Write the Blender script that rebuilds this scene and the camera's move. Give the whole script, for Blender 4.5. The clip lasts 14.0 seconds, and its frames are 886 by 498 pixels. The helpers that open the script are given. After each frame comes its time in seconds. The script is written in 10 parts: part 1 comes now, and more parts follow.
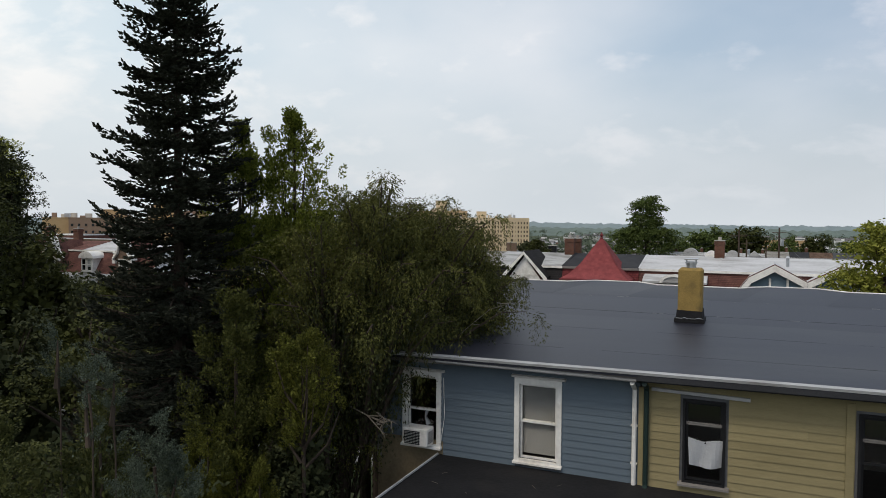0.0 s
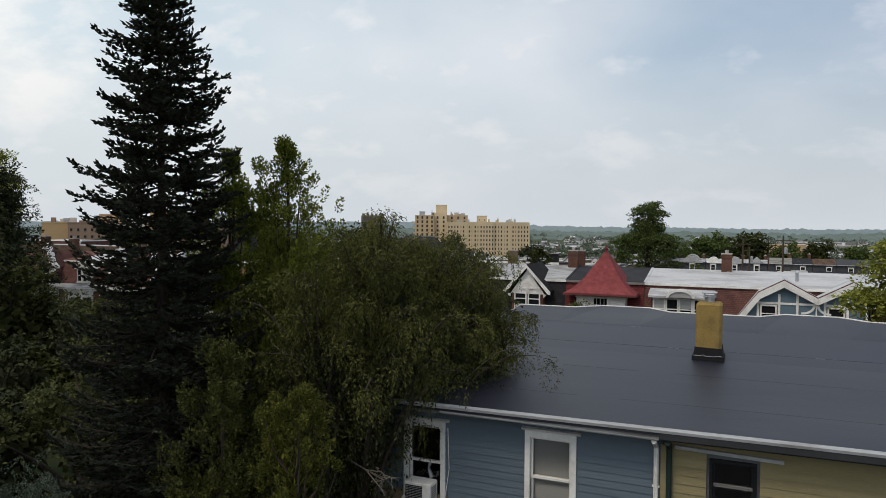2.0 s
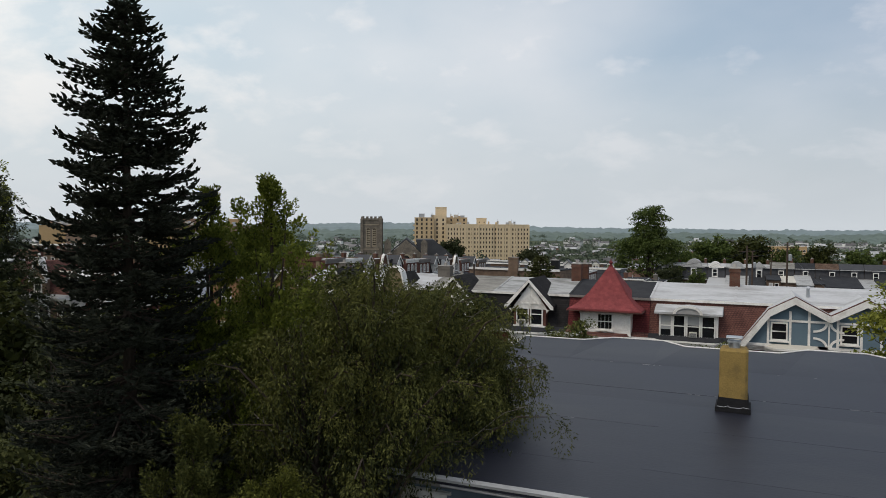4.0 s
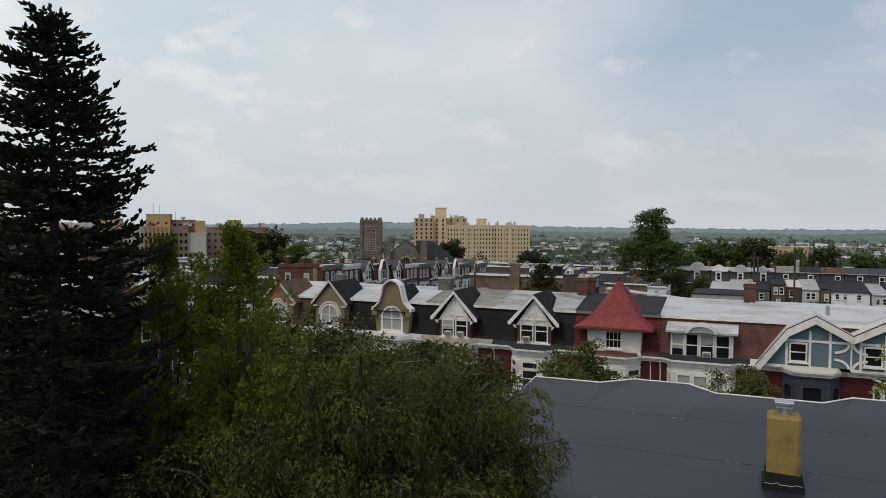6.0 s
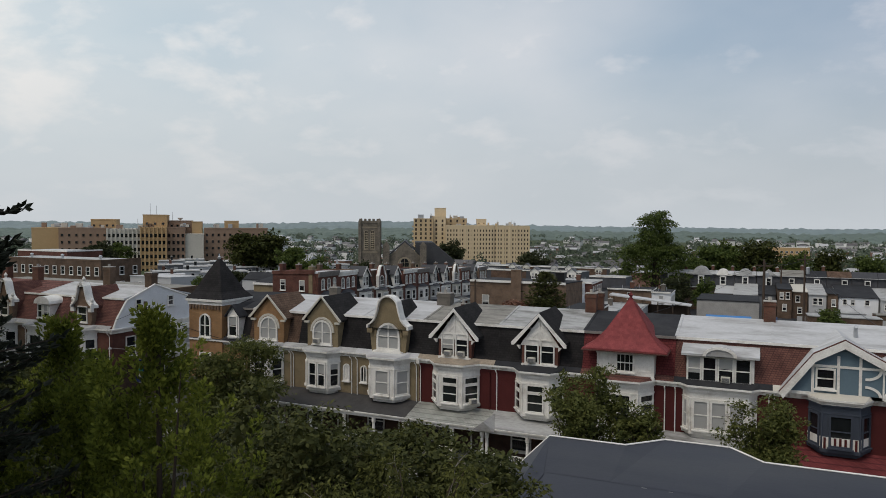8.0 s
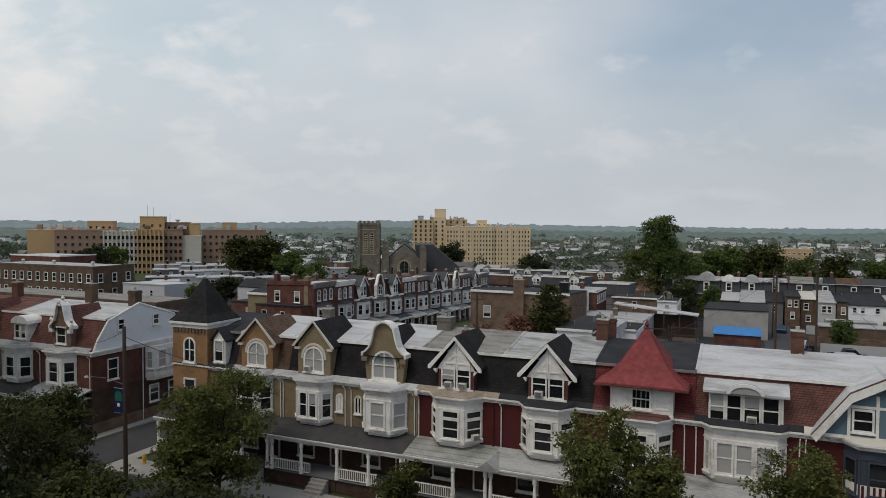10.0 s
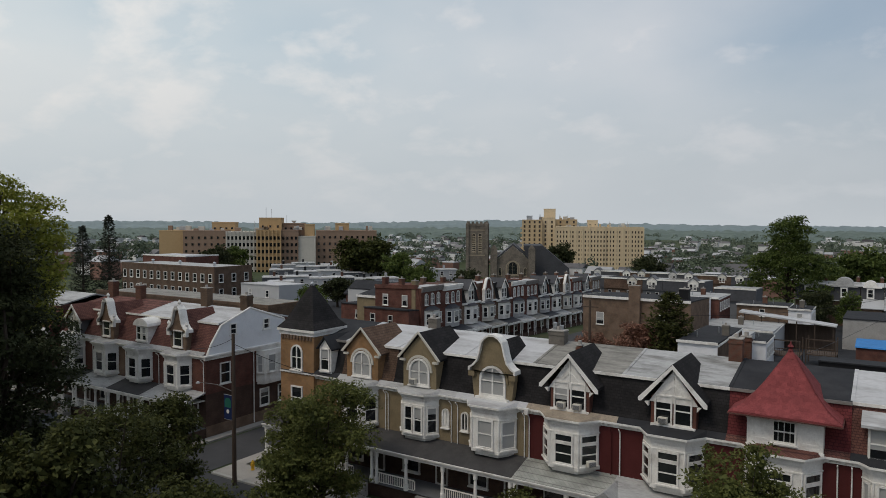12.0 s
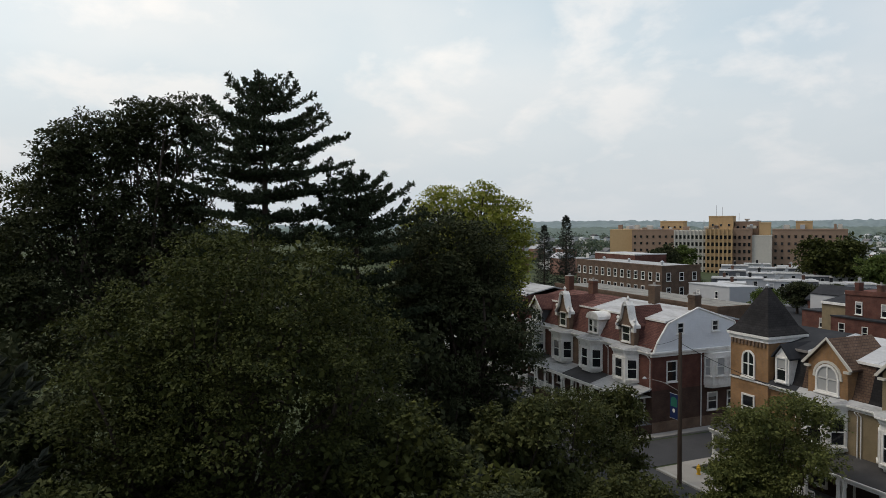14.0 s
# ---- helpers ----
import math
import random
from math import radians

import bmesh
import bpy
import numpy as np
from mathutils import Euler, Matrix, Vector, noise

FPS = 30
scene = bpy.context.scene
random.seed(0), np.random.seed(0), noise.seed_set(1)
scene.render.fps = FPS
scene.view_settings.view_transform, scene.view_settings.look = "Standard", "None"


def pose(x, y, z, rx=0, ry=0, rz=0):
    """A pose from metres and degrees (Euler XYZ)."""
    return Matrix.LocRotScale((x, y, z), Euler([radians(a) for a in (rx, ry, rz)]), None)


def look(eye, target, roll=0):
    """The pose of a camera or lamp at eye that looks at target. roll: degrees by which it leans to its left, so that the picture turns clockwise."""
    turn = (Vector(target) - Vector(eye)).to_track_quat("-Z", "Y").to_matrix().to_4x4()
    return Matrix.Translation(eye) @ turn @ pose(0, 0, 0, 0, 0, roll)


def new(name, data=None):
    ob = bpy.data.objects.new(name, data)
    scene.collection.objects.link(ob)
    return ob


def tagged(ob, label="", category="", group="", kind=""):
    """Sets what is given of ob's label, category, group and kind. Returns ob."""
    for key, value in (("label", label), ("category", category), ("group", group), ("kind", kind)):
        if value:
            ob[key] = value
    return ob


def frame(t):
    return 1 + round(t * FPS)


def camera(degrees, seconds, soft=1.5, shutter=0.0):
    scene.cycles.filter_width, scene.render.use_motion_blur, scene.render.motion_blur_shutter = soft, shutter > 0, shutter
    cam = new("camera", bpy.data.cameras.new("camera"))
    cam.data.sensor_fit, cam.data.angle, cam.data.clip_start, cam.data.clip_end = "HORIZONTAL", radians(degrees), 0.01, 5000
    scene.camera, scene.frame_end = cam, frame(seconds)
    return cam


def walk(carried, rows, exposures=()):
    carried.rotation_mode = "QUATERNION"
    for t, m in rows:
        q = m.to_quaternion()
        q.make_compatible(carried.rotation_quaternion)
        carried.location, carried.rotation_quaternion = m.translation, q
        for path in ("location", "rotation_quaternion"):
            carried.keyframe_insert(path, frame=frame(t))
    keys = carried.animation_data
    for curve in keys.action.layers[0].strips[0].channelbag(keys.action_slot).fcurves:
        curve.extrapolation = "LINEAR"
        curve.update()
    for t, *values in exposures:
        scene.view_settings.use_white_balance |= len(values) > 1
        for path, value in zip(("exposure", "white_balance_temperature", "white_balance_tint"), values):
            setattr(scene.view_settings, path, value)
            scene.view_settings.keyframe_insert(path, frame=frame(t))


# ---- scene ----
cam = camera(64.2, 14.0, soft=0.9)
METRES, EYE, TURN = 17.0, 14.0, 23.8
ROWS = [
    (0.0, 0.0, 0.0, 0.0, 0.02, -2.36, -0.38),
    (0.5, -0.0018, 0.0161, 0.0113, 0.01, -2.29, -0.4),
    (1.0, -0.0035, 0.033, 0.0224, 0.01, -2.22, -0.38),
    (1.5, -0.0047, 0.0506, 0.0339, 0.02, -2.17, -0.4),
    (2.0, -0.0057, 0.07, 0.045, 0.03, -2.1, -0.36),
    (2.5, -0.0065, 0.0906, 0.0577, 0.03, -2.04, -0.35),
    (3.0, -0.0071, 0.1122, 0.0717, 0.02, -2.02, -0.34),
    (5.5, -0.0093, 0.273, 0.1452, -0.04, -2.06, -0.3),
    (6.0, -0.0106, 0.315, 0.1599, -0.03, -2.08, -0.29),
    (6.5, -0.0112, 0.3595, 0.1742, -0.04, -2.1, -0.28),
    (7.0, -0.0114, 0.4077, 0.1891, -0.05, -2.12, -0.3),
    (7.5, -0.0114, 0.4584, 0.2042, -0.06, -2.13, -0.32),
    (8.0, -0.0103, 0.5132, 0.2194, -0.07, -2.16, -0.32),
    (10.5, -0.0128, 0.7988, 0.3294, -0.07, -2.24, -0.36),
    (11.0, -0.0136, 0.8587, 0.3417, -0.08, -2.24, -0.38),
    (11.5, -0.0143, 0.8948, 0.3415, -0.09, -2.23, -0.38),
    (12.0, -0.0262, 0.9068, 0.3394, 8.7, -2.32, -0.17),
    (12.5, -0.0269, 0.9104, 0.335, 20.52, -2.37, 0.05),
    (13.0, -0.0306, 0.913, 0.3335, 30.86, -2.34, 0.26),
    (13.5, -0.0306, 0.9116, 0.3336, 39.69, -2.33, 0.42),
    (14.0, -0.0287, 0.9084, 0.3339, 43.89, -2.3, 0.45),
]
EXPOSURES = [(0.0, 0.16), (3.0, 0.08), (5.5, 0.0), (8.0, -0.10), (10.5, -0.16), (11.5, -0.20), (12.5, -0.18), (13.2, -0.10), (14.0, 0.03)]
walk(cam, [(t, pose(0, 0, EYE, 0, 0, TURN) @ pose(METRES * x, METRES * y, METRES * z, 90 + pitch, roll, yaw)) for t, x, y, z, yaw, pitch, roll in ROWS], EXPOSURES)

# ---- world and sun ----
SUN_EL, SUN_AZ = 57.0, 200.0          # degrees; azimuth clockwise from +y
world = bpy.data.worlds.new("world")
scene.world = world
world.use_nodes = True
wn, wl = world.node_tree.nodes, world.node_tree.links
wn.clear()
w_out = wn.new("ShaderNodeOutputWorld")
w_bg = wn.new("ShaderNodeBackground")
w_sky = wn.new("ShaderNodeTexSky")
w_sky.sky_type = 'NISHITA'
w_sky.sun_disc = False
w_sky.sun_elevation = radians(SUN_EL)
w_sky.sun_rotation = radians(SUN_AZ)
w_sky.dust_density = 4.0
w_sky.air_density = 1.2
w_sky.ozone_density = 1.5
w_bg.inputs["Strength"].default_value = 0.10
w_tc = wn.new("ShaderNodeTexCoord")
w_sep = wn.new("ShaderNodeSeparateXYZ")
wl.new(w_tc.outputs["Generated"], w_sep.inputs[0])
# clouds lie on a flat layer: direction divided by its height
w_add = wn.new("ShaderNodeMath"); w_add.operation = 'ADD'; w_add.inputs[1].default_value = 0.42
w_abs = wn.new("ShaderNodeMath"); w_abs.operation = 'MAXIMUM'; w_abs.inputs[1].default_value = 0.0
wl.new(w_sep.outputs["Z"], w_abs.inputs[0]); wl.new(w_abs.outputs[0], w_add.inputs[0])
w_div = wn.new("ShaderNodeVectorMath"); w_div.operation = 'DIVIDE'
w_cmb = wn.new("ShaderNodeCombineXYZ")
for k in "XYZ":
    wl.new(w_add.outputs[0], w_cmb.inputs[k])
wl.new(w_tc.outputs["Generated"], w_div.inputs[0]); wl.new(w_cmb.outputs[0], w_div.inputs[1])
def cloud_noise(scale, detail, rough, dist):
    n = wn.new("ShaderNodeTexNoise")
    n.inputs["Scale"].default_value, n.inputs["Detail"].default_value = scale, detail
    n.inputs["Roughness"].default_value, n.inputs["Distortion"].default_value = rough, dist
    wl.new(w_div.outputs[0], n.inputs["Vector"])
    return n
w_n1 = cloud_noise(1.9, 6, 0.46, 0.1)
w_ramp = wn.new("ShaderNodeValToRGB")
w_ramp.color_ramp.elements[0].position, w_ramp.color_ramp.elements[1].position = 0.34, 0.72
wl.new(w_n1.outputs["Fac"], w_ramp.inputs[0])
w_n2 = cloud_noise(4.4, 8, 0.54, 0.15)
w_ramp2 = wn.new("ShaderNodeValToRGB")
w_ramp2.color_ramp.elements[0].position, w_ramp2.color_ramp.elements[1].position = 0.52, 0.66
wl.new(w_n2.outputs["Fac"], w_ramp2.inputs[0])
w_haze = wn.new("ShaderNodeMix"); w_haze.data_type = 'RGBA'      # thin haze over the whole dome
w_haze.inputs["Factor"].default_value = 0.50
wl.new(w_sky.outputs[0], w_haze.inputs["A"])
w_haze.inputs["B"].default_value = (5.7, 6.9, 7.9, 1)
w_mixc = wn.new("ShaderNodeMix"); w_mixc.data_type = 'RGBA'
w_fac = wn.new("ShaderNodeMath"); w_fac.operation = 'MULTIPLY'; w_fac.inputs[1].default_value = 0.6
wl.new(w_ramp.outputs[0], w_fac.inputs[0]); wl.new(w_fac.outputs[0], w_mixc.inputs["Factor"])
wl.new(w_haze.outputs["Result"], w_mixc.inputs["A"])
w_mixc.inputs["B"].default_value = (7.6, 7.8, 8.1, 1)
w_mixd = wn.new("ShaderNodeMix"); w_mixd.data_type = 'RGBA'
w_fac2 = wn.new("ShaderNodeMath"); w_fac2.operation = 'MULTIPLY'; w_fac2.inputs[1].default_value = 0.46
wl.new(w_ramp2.outputs[0], w_fac2.inputs[0]); wl.new(w_fac2.outputs[0], w_mixd.inputs["Factor"])
wl.new(w_mixc.outputs["Result"], w_mixd.inputs["A"])
w_mixd.inputs["B"].default_value = (9.0, 8.8, 8.8, 1)
# the hazy sky is whiter towards the west, bluer towards the east
w_west = wn.new("ShaderNodeMapRange")
w_west.inputs["From Min"].default_value, w_west.inputs["From Max"].default_value = 0.25, -0.92
wl.new(w_sep.outputs["X"], w_west.inputs[0])
w_tint = wn.new("ShaderNodeMix"); w_tint.data_type = 'RGBA'
wl.new(w_west.outputs[0], w_tint.inputs["Factor"])
w_tint.inputs["A"].default_value, w_tint.inputs["B"].default_value = (0.845, 0.865, 0.925, 1), (1.26, 1.19, 1.10, 1)
w_hz = wn.new("ShaderNodeMath"); w_hz.operation = 'MULTIPLY_ADD'
w_hz.inputs[1].default_value, w_hz.inputs[2].default_value = 0.40, 0.44
wl.new(w_west.outputs[0], w_hz.inputs[0]); wl.new(w_hz.outputs[0], w_haze.inputs["Factor"])
w_mulw = wn.new("ShaderNodeVectorMath"); w_mulw.operation = 'MULTIPLY'
wl.new(w_mixd.outputs["Result"], w_mulw.inputs[0]); wl.new(w_tint.outputs["Result"], w_mulw.inputs[1])
# broad glow of the haze round the sun
w_dot = wn.new("ShaderNodeVectorMath"); w_dot.operation = 'DOT_PRODUCT'
wl.new(w_tc.outputs["Generated"], w_dot.inputs[0])
w_dot.inputs[1].default_value = (math.sin(radians(SUN_AZ)) * math.cos(radians(SUN_EL)), math.cos(radians(SUN_AZ)) * math.cos(radians(SUN_EL)), math.sin(radians(SUN_EL)))
w_glow = wn.new("ShaderNodeMapRange")
w_glow.inputs["From Min"].default_value, w_glow.inputs["From Max"].default_value = 0.35, 1.0
w_glow.inputs["To Min"].default_value, w_glow.inputs["To Max"].default_value = 1.0, 1.25
wl.new(w_dot.outputs["Value"], w_glow.inputs[0])
w_mulg = wn.new("ShaderNodeVectorMath"); w_mulg.operation = 'SCALE'
wl.new(w_mulw.outputs[0], w_mulg.inputs[0]); wl.new(w_glow.outputs[0], w_mulg.inputs["Scale"])
# haze band above the horizon
w_band = wn.new("ShaderNodeMapRange")
w_band.inputs["From Min"].default_value, w_band.inputs["From Max"].default_value = 0.0, 0.22
w_band.inputs["To Min"].default_value, w_band.inputs["To Max"].default_value = 0.92, 0.0
wl.new(w_abs.outputs[0], w_band.inputs[0])
w_mixh = wn.new("ShaderNodeMix"); w_mixh.data_type = 'RGBA'
wl.new(w_band.outputs[0], w_mixh.inputs["Factor"])
wl.new(w_mulg.outputs[0], w_mixh.inputs["A"])
w_mixh.inputs["B"].default_value = (5.95, 6.35, 6.7, 1)
wl.new(w_mixh.outputs["Result"], w_bg.inputs["Color"])
wl.new(w_bg.outputs[0], w_out.inputs[0])

sun_data = bpy.data.lights.new("sun", 'SUN')
sun_data.energy, sun_data.angle, sun_data.color = 0.98, radians(14), (1.0, 0.90, 0.76)
sun = new("sun", sun_data)
a, e = radians(SUN_AZ), radians(SUN_EL)
sun_dir = Vector((math.sin(a) * math.cos(e), math.cos(a) * math.cos(e), math.sin(e)))
sun.matrix_world = look(sun_dir * 100, (0, 0, 0))

# ---- materials ----
def mat(name, color, rough=0.8, var=0.18, scale=1.2, fine=18.0, bump=0.15, metal=0.0, dirt=None, dirt_amt=0.4, rnd=0.0, spec=None, stretch=(1, 1, 1), island=0.0):
    """Base colour varied at two scales, fine relief, optional dirt of its own colour."""
    m = bpy.data.materials.new(name)
    m.use_nodes = True
    n, l = m.node_tree.nodes, m.node_tree.links
    p = n["Principled BSDF"]
    p.inputs["Roughness"].default_value, p.inputs["Metallic"].default_value = rough, metal
    p.inputs["Specular IOR Level"].default_value = spec if spec is not None else (0.5 if rough < 0.5 else 0.15)
    geo = n.new("ShaderNodeNewGeometry")
    mp = n.new("ShaderNodeMapping"); mp.inputs["Scale"].default_value = stretch
    l.new(geo.outputs["Position"], mp.inputs[0])
    n1 = n.new("ShaderNodeTexNoise"); n1.inputs["Scale"].default_value = scale; n1.inputs["Detail"].default_value = 4
    n2 = n.new("ShaderNodeTexNoise"); n2.inputs["Scale"].default_value = fine; n2.inputs["Detail"].default_value = 3
    l.new(mp.outputs[0], n1.inputs["Vector"]); l.new(mp.outputs[0], n2.inputs["Vector"])
    add = n.new("ShaderNodeMath"); add.operation = 'ADD'
    l.new(n1.outputs["Fac"], add.inputs[0]); l.new(n2.outputs["Fac"], add.inputs[1])
    mr = n.new("ShaderNodeMapRange")
    mr.inputs["From Min"].default_value, mr.inputs["From Max"].default_value = 0.6, 1.4
    mr.inputs["To Min"].default_value, mr.inputs["To Max"].default_value = 1 - var, 1 + var
    l.new(add.outputs[0], mr.inputs[0])
    val = mr.outputs[0]
    if rnd or island:
        src = n.new("ShaderNodeObjectInfo").outputs["Random"] if rnd else geo.outputs["Random Per Island"]
        k = rnd or island
        m2 = n.new("ShaderNodeMapRange")
        m2.inputs["To Min"].default_value, m2.inputs["To Max"].default_value = 1 - k, 1 + k
        l.new(src, m2.inputs[0])
        mu = n.new("ShaderNodeMath"); mu.operation = 'MULTIPLY'
        l.new(val, mu.inputs[0]); l.new(m2.outputs[0], mu.inputs[1])
        val = mu.outputs[0]
    vm = n.new("ShaderNodeVectorMath"); vm.operation = 'SCALE'
    vm.inputs[0].default_value = color
    l.new(val, vm.inputs["Scale"])
    col = vm.outputs[0]
    if dirt:
        r = n.new("ShaderNodeValToRGB")
        r.color_ramp.elements[0].position, r.color_ramp.elements[1].position = 0.50, 0.72
        n3 = n.new("ShaderNodeTexNoise"); n3.inputs["Scale"].default_value = scale * 0.6; n3.inputs["Detail"].default_value = 6
        n3.inputs["Roughness"].default_value = 0.65
        l.new(mp.outputs[0], n3.inputs["Vector"]); l.new(n3.outputs["Fac"], r.inputs[0])
        f = n.new("ShaderNodeMath"); f.operation = 'MULTIPLY'; f.inputs[1].default_value = dirt_amt
        l.new(r.outputs[0], f.inputs[0])
        mx = n.new("ShaderNodeMix"); mx.data_type = 'RGBA'
        l.new(f.outputs[0], mx.inputs["Factor"]); l.new(col, mx.inputs["A"]); mx.inputs["B"].default_value = (*dirt, 1)
        col = mx.outputs["Result"]
    l.new(col, p.inputs["Base Color"])
    if bump:
        b = n.new("ShaderNodeBump"); b.inputs["Strength"].default_value = bump; b.inputs["Distance"].default_value = 0.02
        l.new(n2.outputs["Fac"], b.inputs["Height"]); l.new(b.outputs[0], p.inputs["Normal"])
    return m


def brickmat(name, c1, c2, mortar, w=0.21, h=0.07, gap=0.012, rough=0.9, shingle=False, rnd=0.06):
    """Courses of brick or shingle on upright faces, by world position."""
    m = bpy.data.materials.new(name)
    m.use_nodes = True
    n, l = m.node_tree.nodes, m.node_tree.links
    p = n["Principled BSDF"]; p.inputs["Roughness"].default_value = rough; p.inputs["Specular IOR Level"].default_value = 0.15
    geo = n.new("ShaderNodeNewGeometry")
    s = n.new("ShaderNodeSeparateXYZ"); l.new(geo.outputs["Position"], s.inputs[0])
    ad = n.new("ShaderNodeMath"); ad.operation = 'ADD'; l.new(s.outputs[0], ad.inputs[0]); l.new(s.outputs[1], ad.inputs[1])
    c = n.new("ShaderNodeCombineXYZ"); l.new(ad.outputs[0], c.inputs[0]); l.new(s.outputs[2], c.inputs[1])
    b = n.new("ShaderNodeTexBrick")
    b.inputs["Color1"].default_value, b.inputs["Color2"].default_value, b.inputs["Mortar"].default_value = (*c1, 1), (*c2, 1), (*mortar, 1)
    b.inputs["Scale"].default_value = 1.0
    b.inputs["Mortar Size"].default_value, b.inputs["Brick Width"].default_value, b.inputs["Row Height"].default_value = gap, w, h
    l.new(c.outputs[0], b.inputs["Vector"])
    n1 = n.new("ShaderNodeTexNoise"); n1.inputs["Scale"].default_value = 0.9; n1.inputs["Detail"].default_value = 6
    l.new(geo.outputs["Position"], n1.inputs["Vector"])
    mr = n.new("ShaderNodeMapRange"); mr.inputs["From Min"].default_value, mr.inputs["From Max"].default_value = 0.3, 0.7
    mr.inputs["To Min"].default_value, mr.inputs["To Max"].default_value = 0.72, 1.25
    l.new(n1.outputs["Fac"], mr.inputs[0])
    oi = n.new("ShaderNodeObjectInfo")
    m2 = n.new("ShaderNodeMapRange"); m2.inputs["To Min"].default_value, m2.inputs["To Max"].default_value = 1 - rnd, 1 + rnd
    l.new(oi.outputs["Random"], m2.inputs[0])
    mu = n.new("ShaderNodeMath"); mu.operation = 'MULTIPLY'; l.new(mr.outputs[0], mu.inputs[0]); l.new(m2.outputs[0], mu.inputs[1])
    vm = n.new("ShaderNodeVectorMath"); vm.operation = 'SCALE'
    l.new(b.outputs["Color"], vm.inputs[0]); l.new(mu.outputs[0], vm.inputs["Scale"])
    l.new(vm.outputs[0], p.inputs["Base Color"])
    bp = n.new("ShaderNodeBump"); bp.inputs["Strength"].default_value = 0.5; bp.inputs["Distance"].default_value = 0.02
    bp.invert = True
    l.new(b.outputs["Fac"], bp.inputs["Height"]); l.new(bp.outputs[0], p.inputs["Normal"])
    return m


def leafmat(name, c1, c2, trans=0.25, rough=0.55, speck=1.0):
    """Leaves: colour between c1 and c2 in patches and, by speck, from leaf to leaf; a little light passes through."""
    m = bpy.data.materials.new(name)
    m.use_nodes = True
    n, l = m.node_tree.nodes, m.node_tree.links
    p = n["Principled BSDF"]; p.inputs["Roughness"].default_value = rough; p.inputs["Specular IOR Level"].default_value = 0.12
    geo = n.new("ShaderNodeNewGeometry")
    n1 = n.new("ShaderNodeTexNoise"); n1.inputs["Scale"].default_value = 1.3; n1.inputs["Detail"].default_value = 3
    l.new(geo.outputs["Position"], n1.inputs["Vector"])
    ad = n.new("ShaderNodeMath"); ad.operation = 'ADD'
    sp = n.new("ShaderNodeMath"); sp.operation = 'MULTIPLY'; sp.inputs[1].default_value = speck
    l.new(geo.outputs["Random Per Island"], sp.inputs[0])
    l.new(sp.outputs[0], ad.inputs[0]); l.new(n1.outputs["Fac"], ad.inputs[1])
    mr = n.new("ShaderNodeMapRange"); mr.inputs["From Min"].default_value, mr.inputs["From Max"].default_value = 0.45 - 0.12 * (1 - speck), 0.55 + speck + 0.12 * (1 - speck)
    l.new(ad.outputs[0], mr.inputs[0])
    mx = n.new("ShaderNodeMix"); mx.data_type = 'RGBA'
    l.new(mr.outputs[0], mx.inputs["Factor"])
    mx.inputs["A"].default_value, mx.inputs["B"].default_value = (*c1, 1), (*c2, 1)
    l.new(mx.outputs["Result"], p.inputs["Base Color"])
    t = n.new("ShaderNodeBsdfTranslucent"); l.new(mx.outputs["Result"], t.inputs["Color"])
    ms = n.new("ShaderNodeMixShader"); ms.inputs[0].default_value = trans
    out = n["Material Output"]
    l.new(p.outputs[0], ms.inputs[1]); l.new(t.outputs[0], ms.inputs[2]); l.new(ms.outputs[0], out.inputs[0])
    return m


M = {}
M["white"] = mat("white_paint", (0.76, 0.74, 0.69), 0.6, 0.12, 1.5, 12, 0.08, dirt=(0.36, 0.32, 0.27), dirt_amt=0.6)
M["white_roof"] = mat("white_coated_roof", (0.47, 0.47, 0.47), 0.7, 0.16, 0.8, 7, 0.15, dirt=(0.22, 0.21, 0.195), dirt_amt=0.8, stretch=(0.5, 1.7, 1))
M["grey_roof"] = mat("weathered_grey_roof", (0.235, 0.225, 0.20), 0.85, 0.36, 1.1, 6, 0.25, dirt=(0.070, 0.066, 0.058), dirt_amt=0.95, stretch=(0.45, 1.8, 1))
M["silver_roof"] = mat("silver_coated_roof", (0.37, 0.37, 0.36), 0.65, 0.24, 1.0, 7, 0.2, dirt=(0.11, 0.105, 0.092), dirt_amt=0.9, stretch=(0.5, 1.5, 1))
M["black_shingle"] = brickmat("black_slate_shingle", (0.019, 0.018, 0.018), (0.027, 0.025, 0.025), (0.014, 0.0135, 0.0135), 0.25, 0.16, 0.012)
M["brown_shingle"] = brickmat("brown_shingle", (0.10, 0.062, 0.042), (0.13, 0.085, 0.06), (0.05, 0.035, 0.028), 0.25, 0.16, 0.012)
M["red_shingle"] = brickmat("red_scallop_shingle", (0.130, 0.030, 0.031), (0.165, 0.042, 0.041), (0.080, 0.020, 0.022), 0.24, 0.16, 0.016)
M["red_tile"] = mat("red_scallop_tile", (0.215, 0.052, 0.052), 0.85, 0.24, 1.2, 14, 0.2, dirt=(0.125, 0.036, 0.036), dirt_amt=0.6, rnd=0.14)
M["rose_shingle"] = brickmat("faded_rose_shingle", (0.160, 0.076, 0.060), (0.122, 0.056, 0.046), (0.070, 0.034, 0.030), 0.20, 0.13, 0.016)
M["dark_roof"] = mat("dark_asphalt_roof", (0.030, 0.031, 0.034), 0.9, 0.25, 0.9, 25, 0.25, dirt=(0.06, 0.06, 0.062), dirt_amt=0.5)
M["porch_roof"] = mat("porch_asphalt_roof", (0.055, 0.053, 0.052), 0.9, 0.25, 1.2, 25, 0.25, dirt=(0.10, 0.095, 0.09), dirt_amt=0.5)
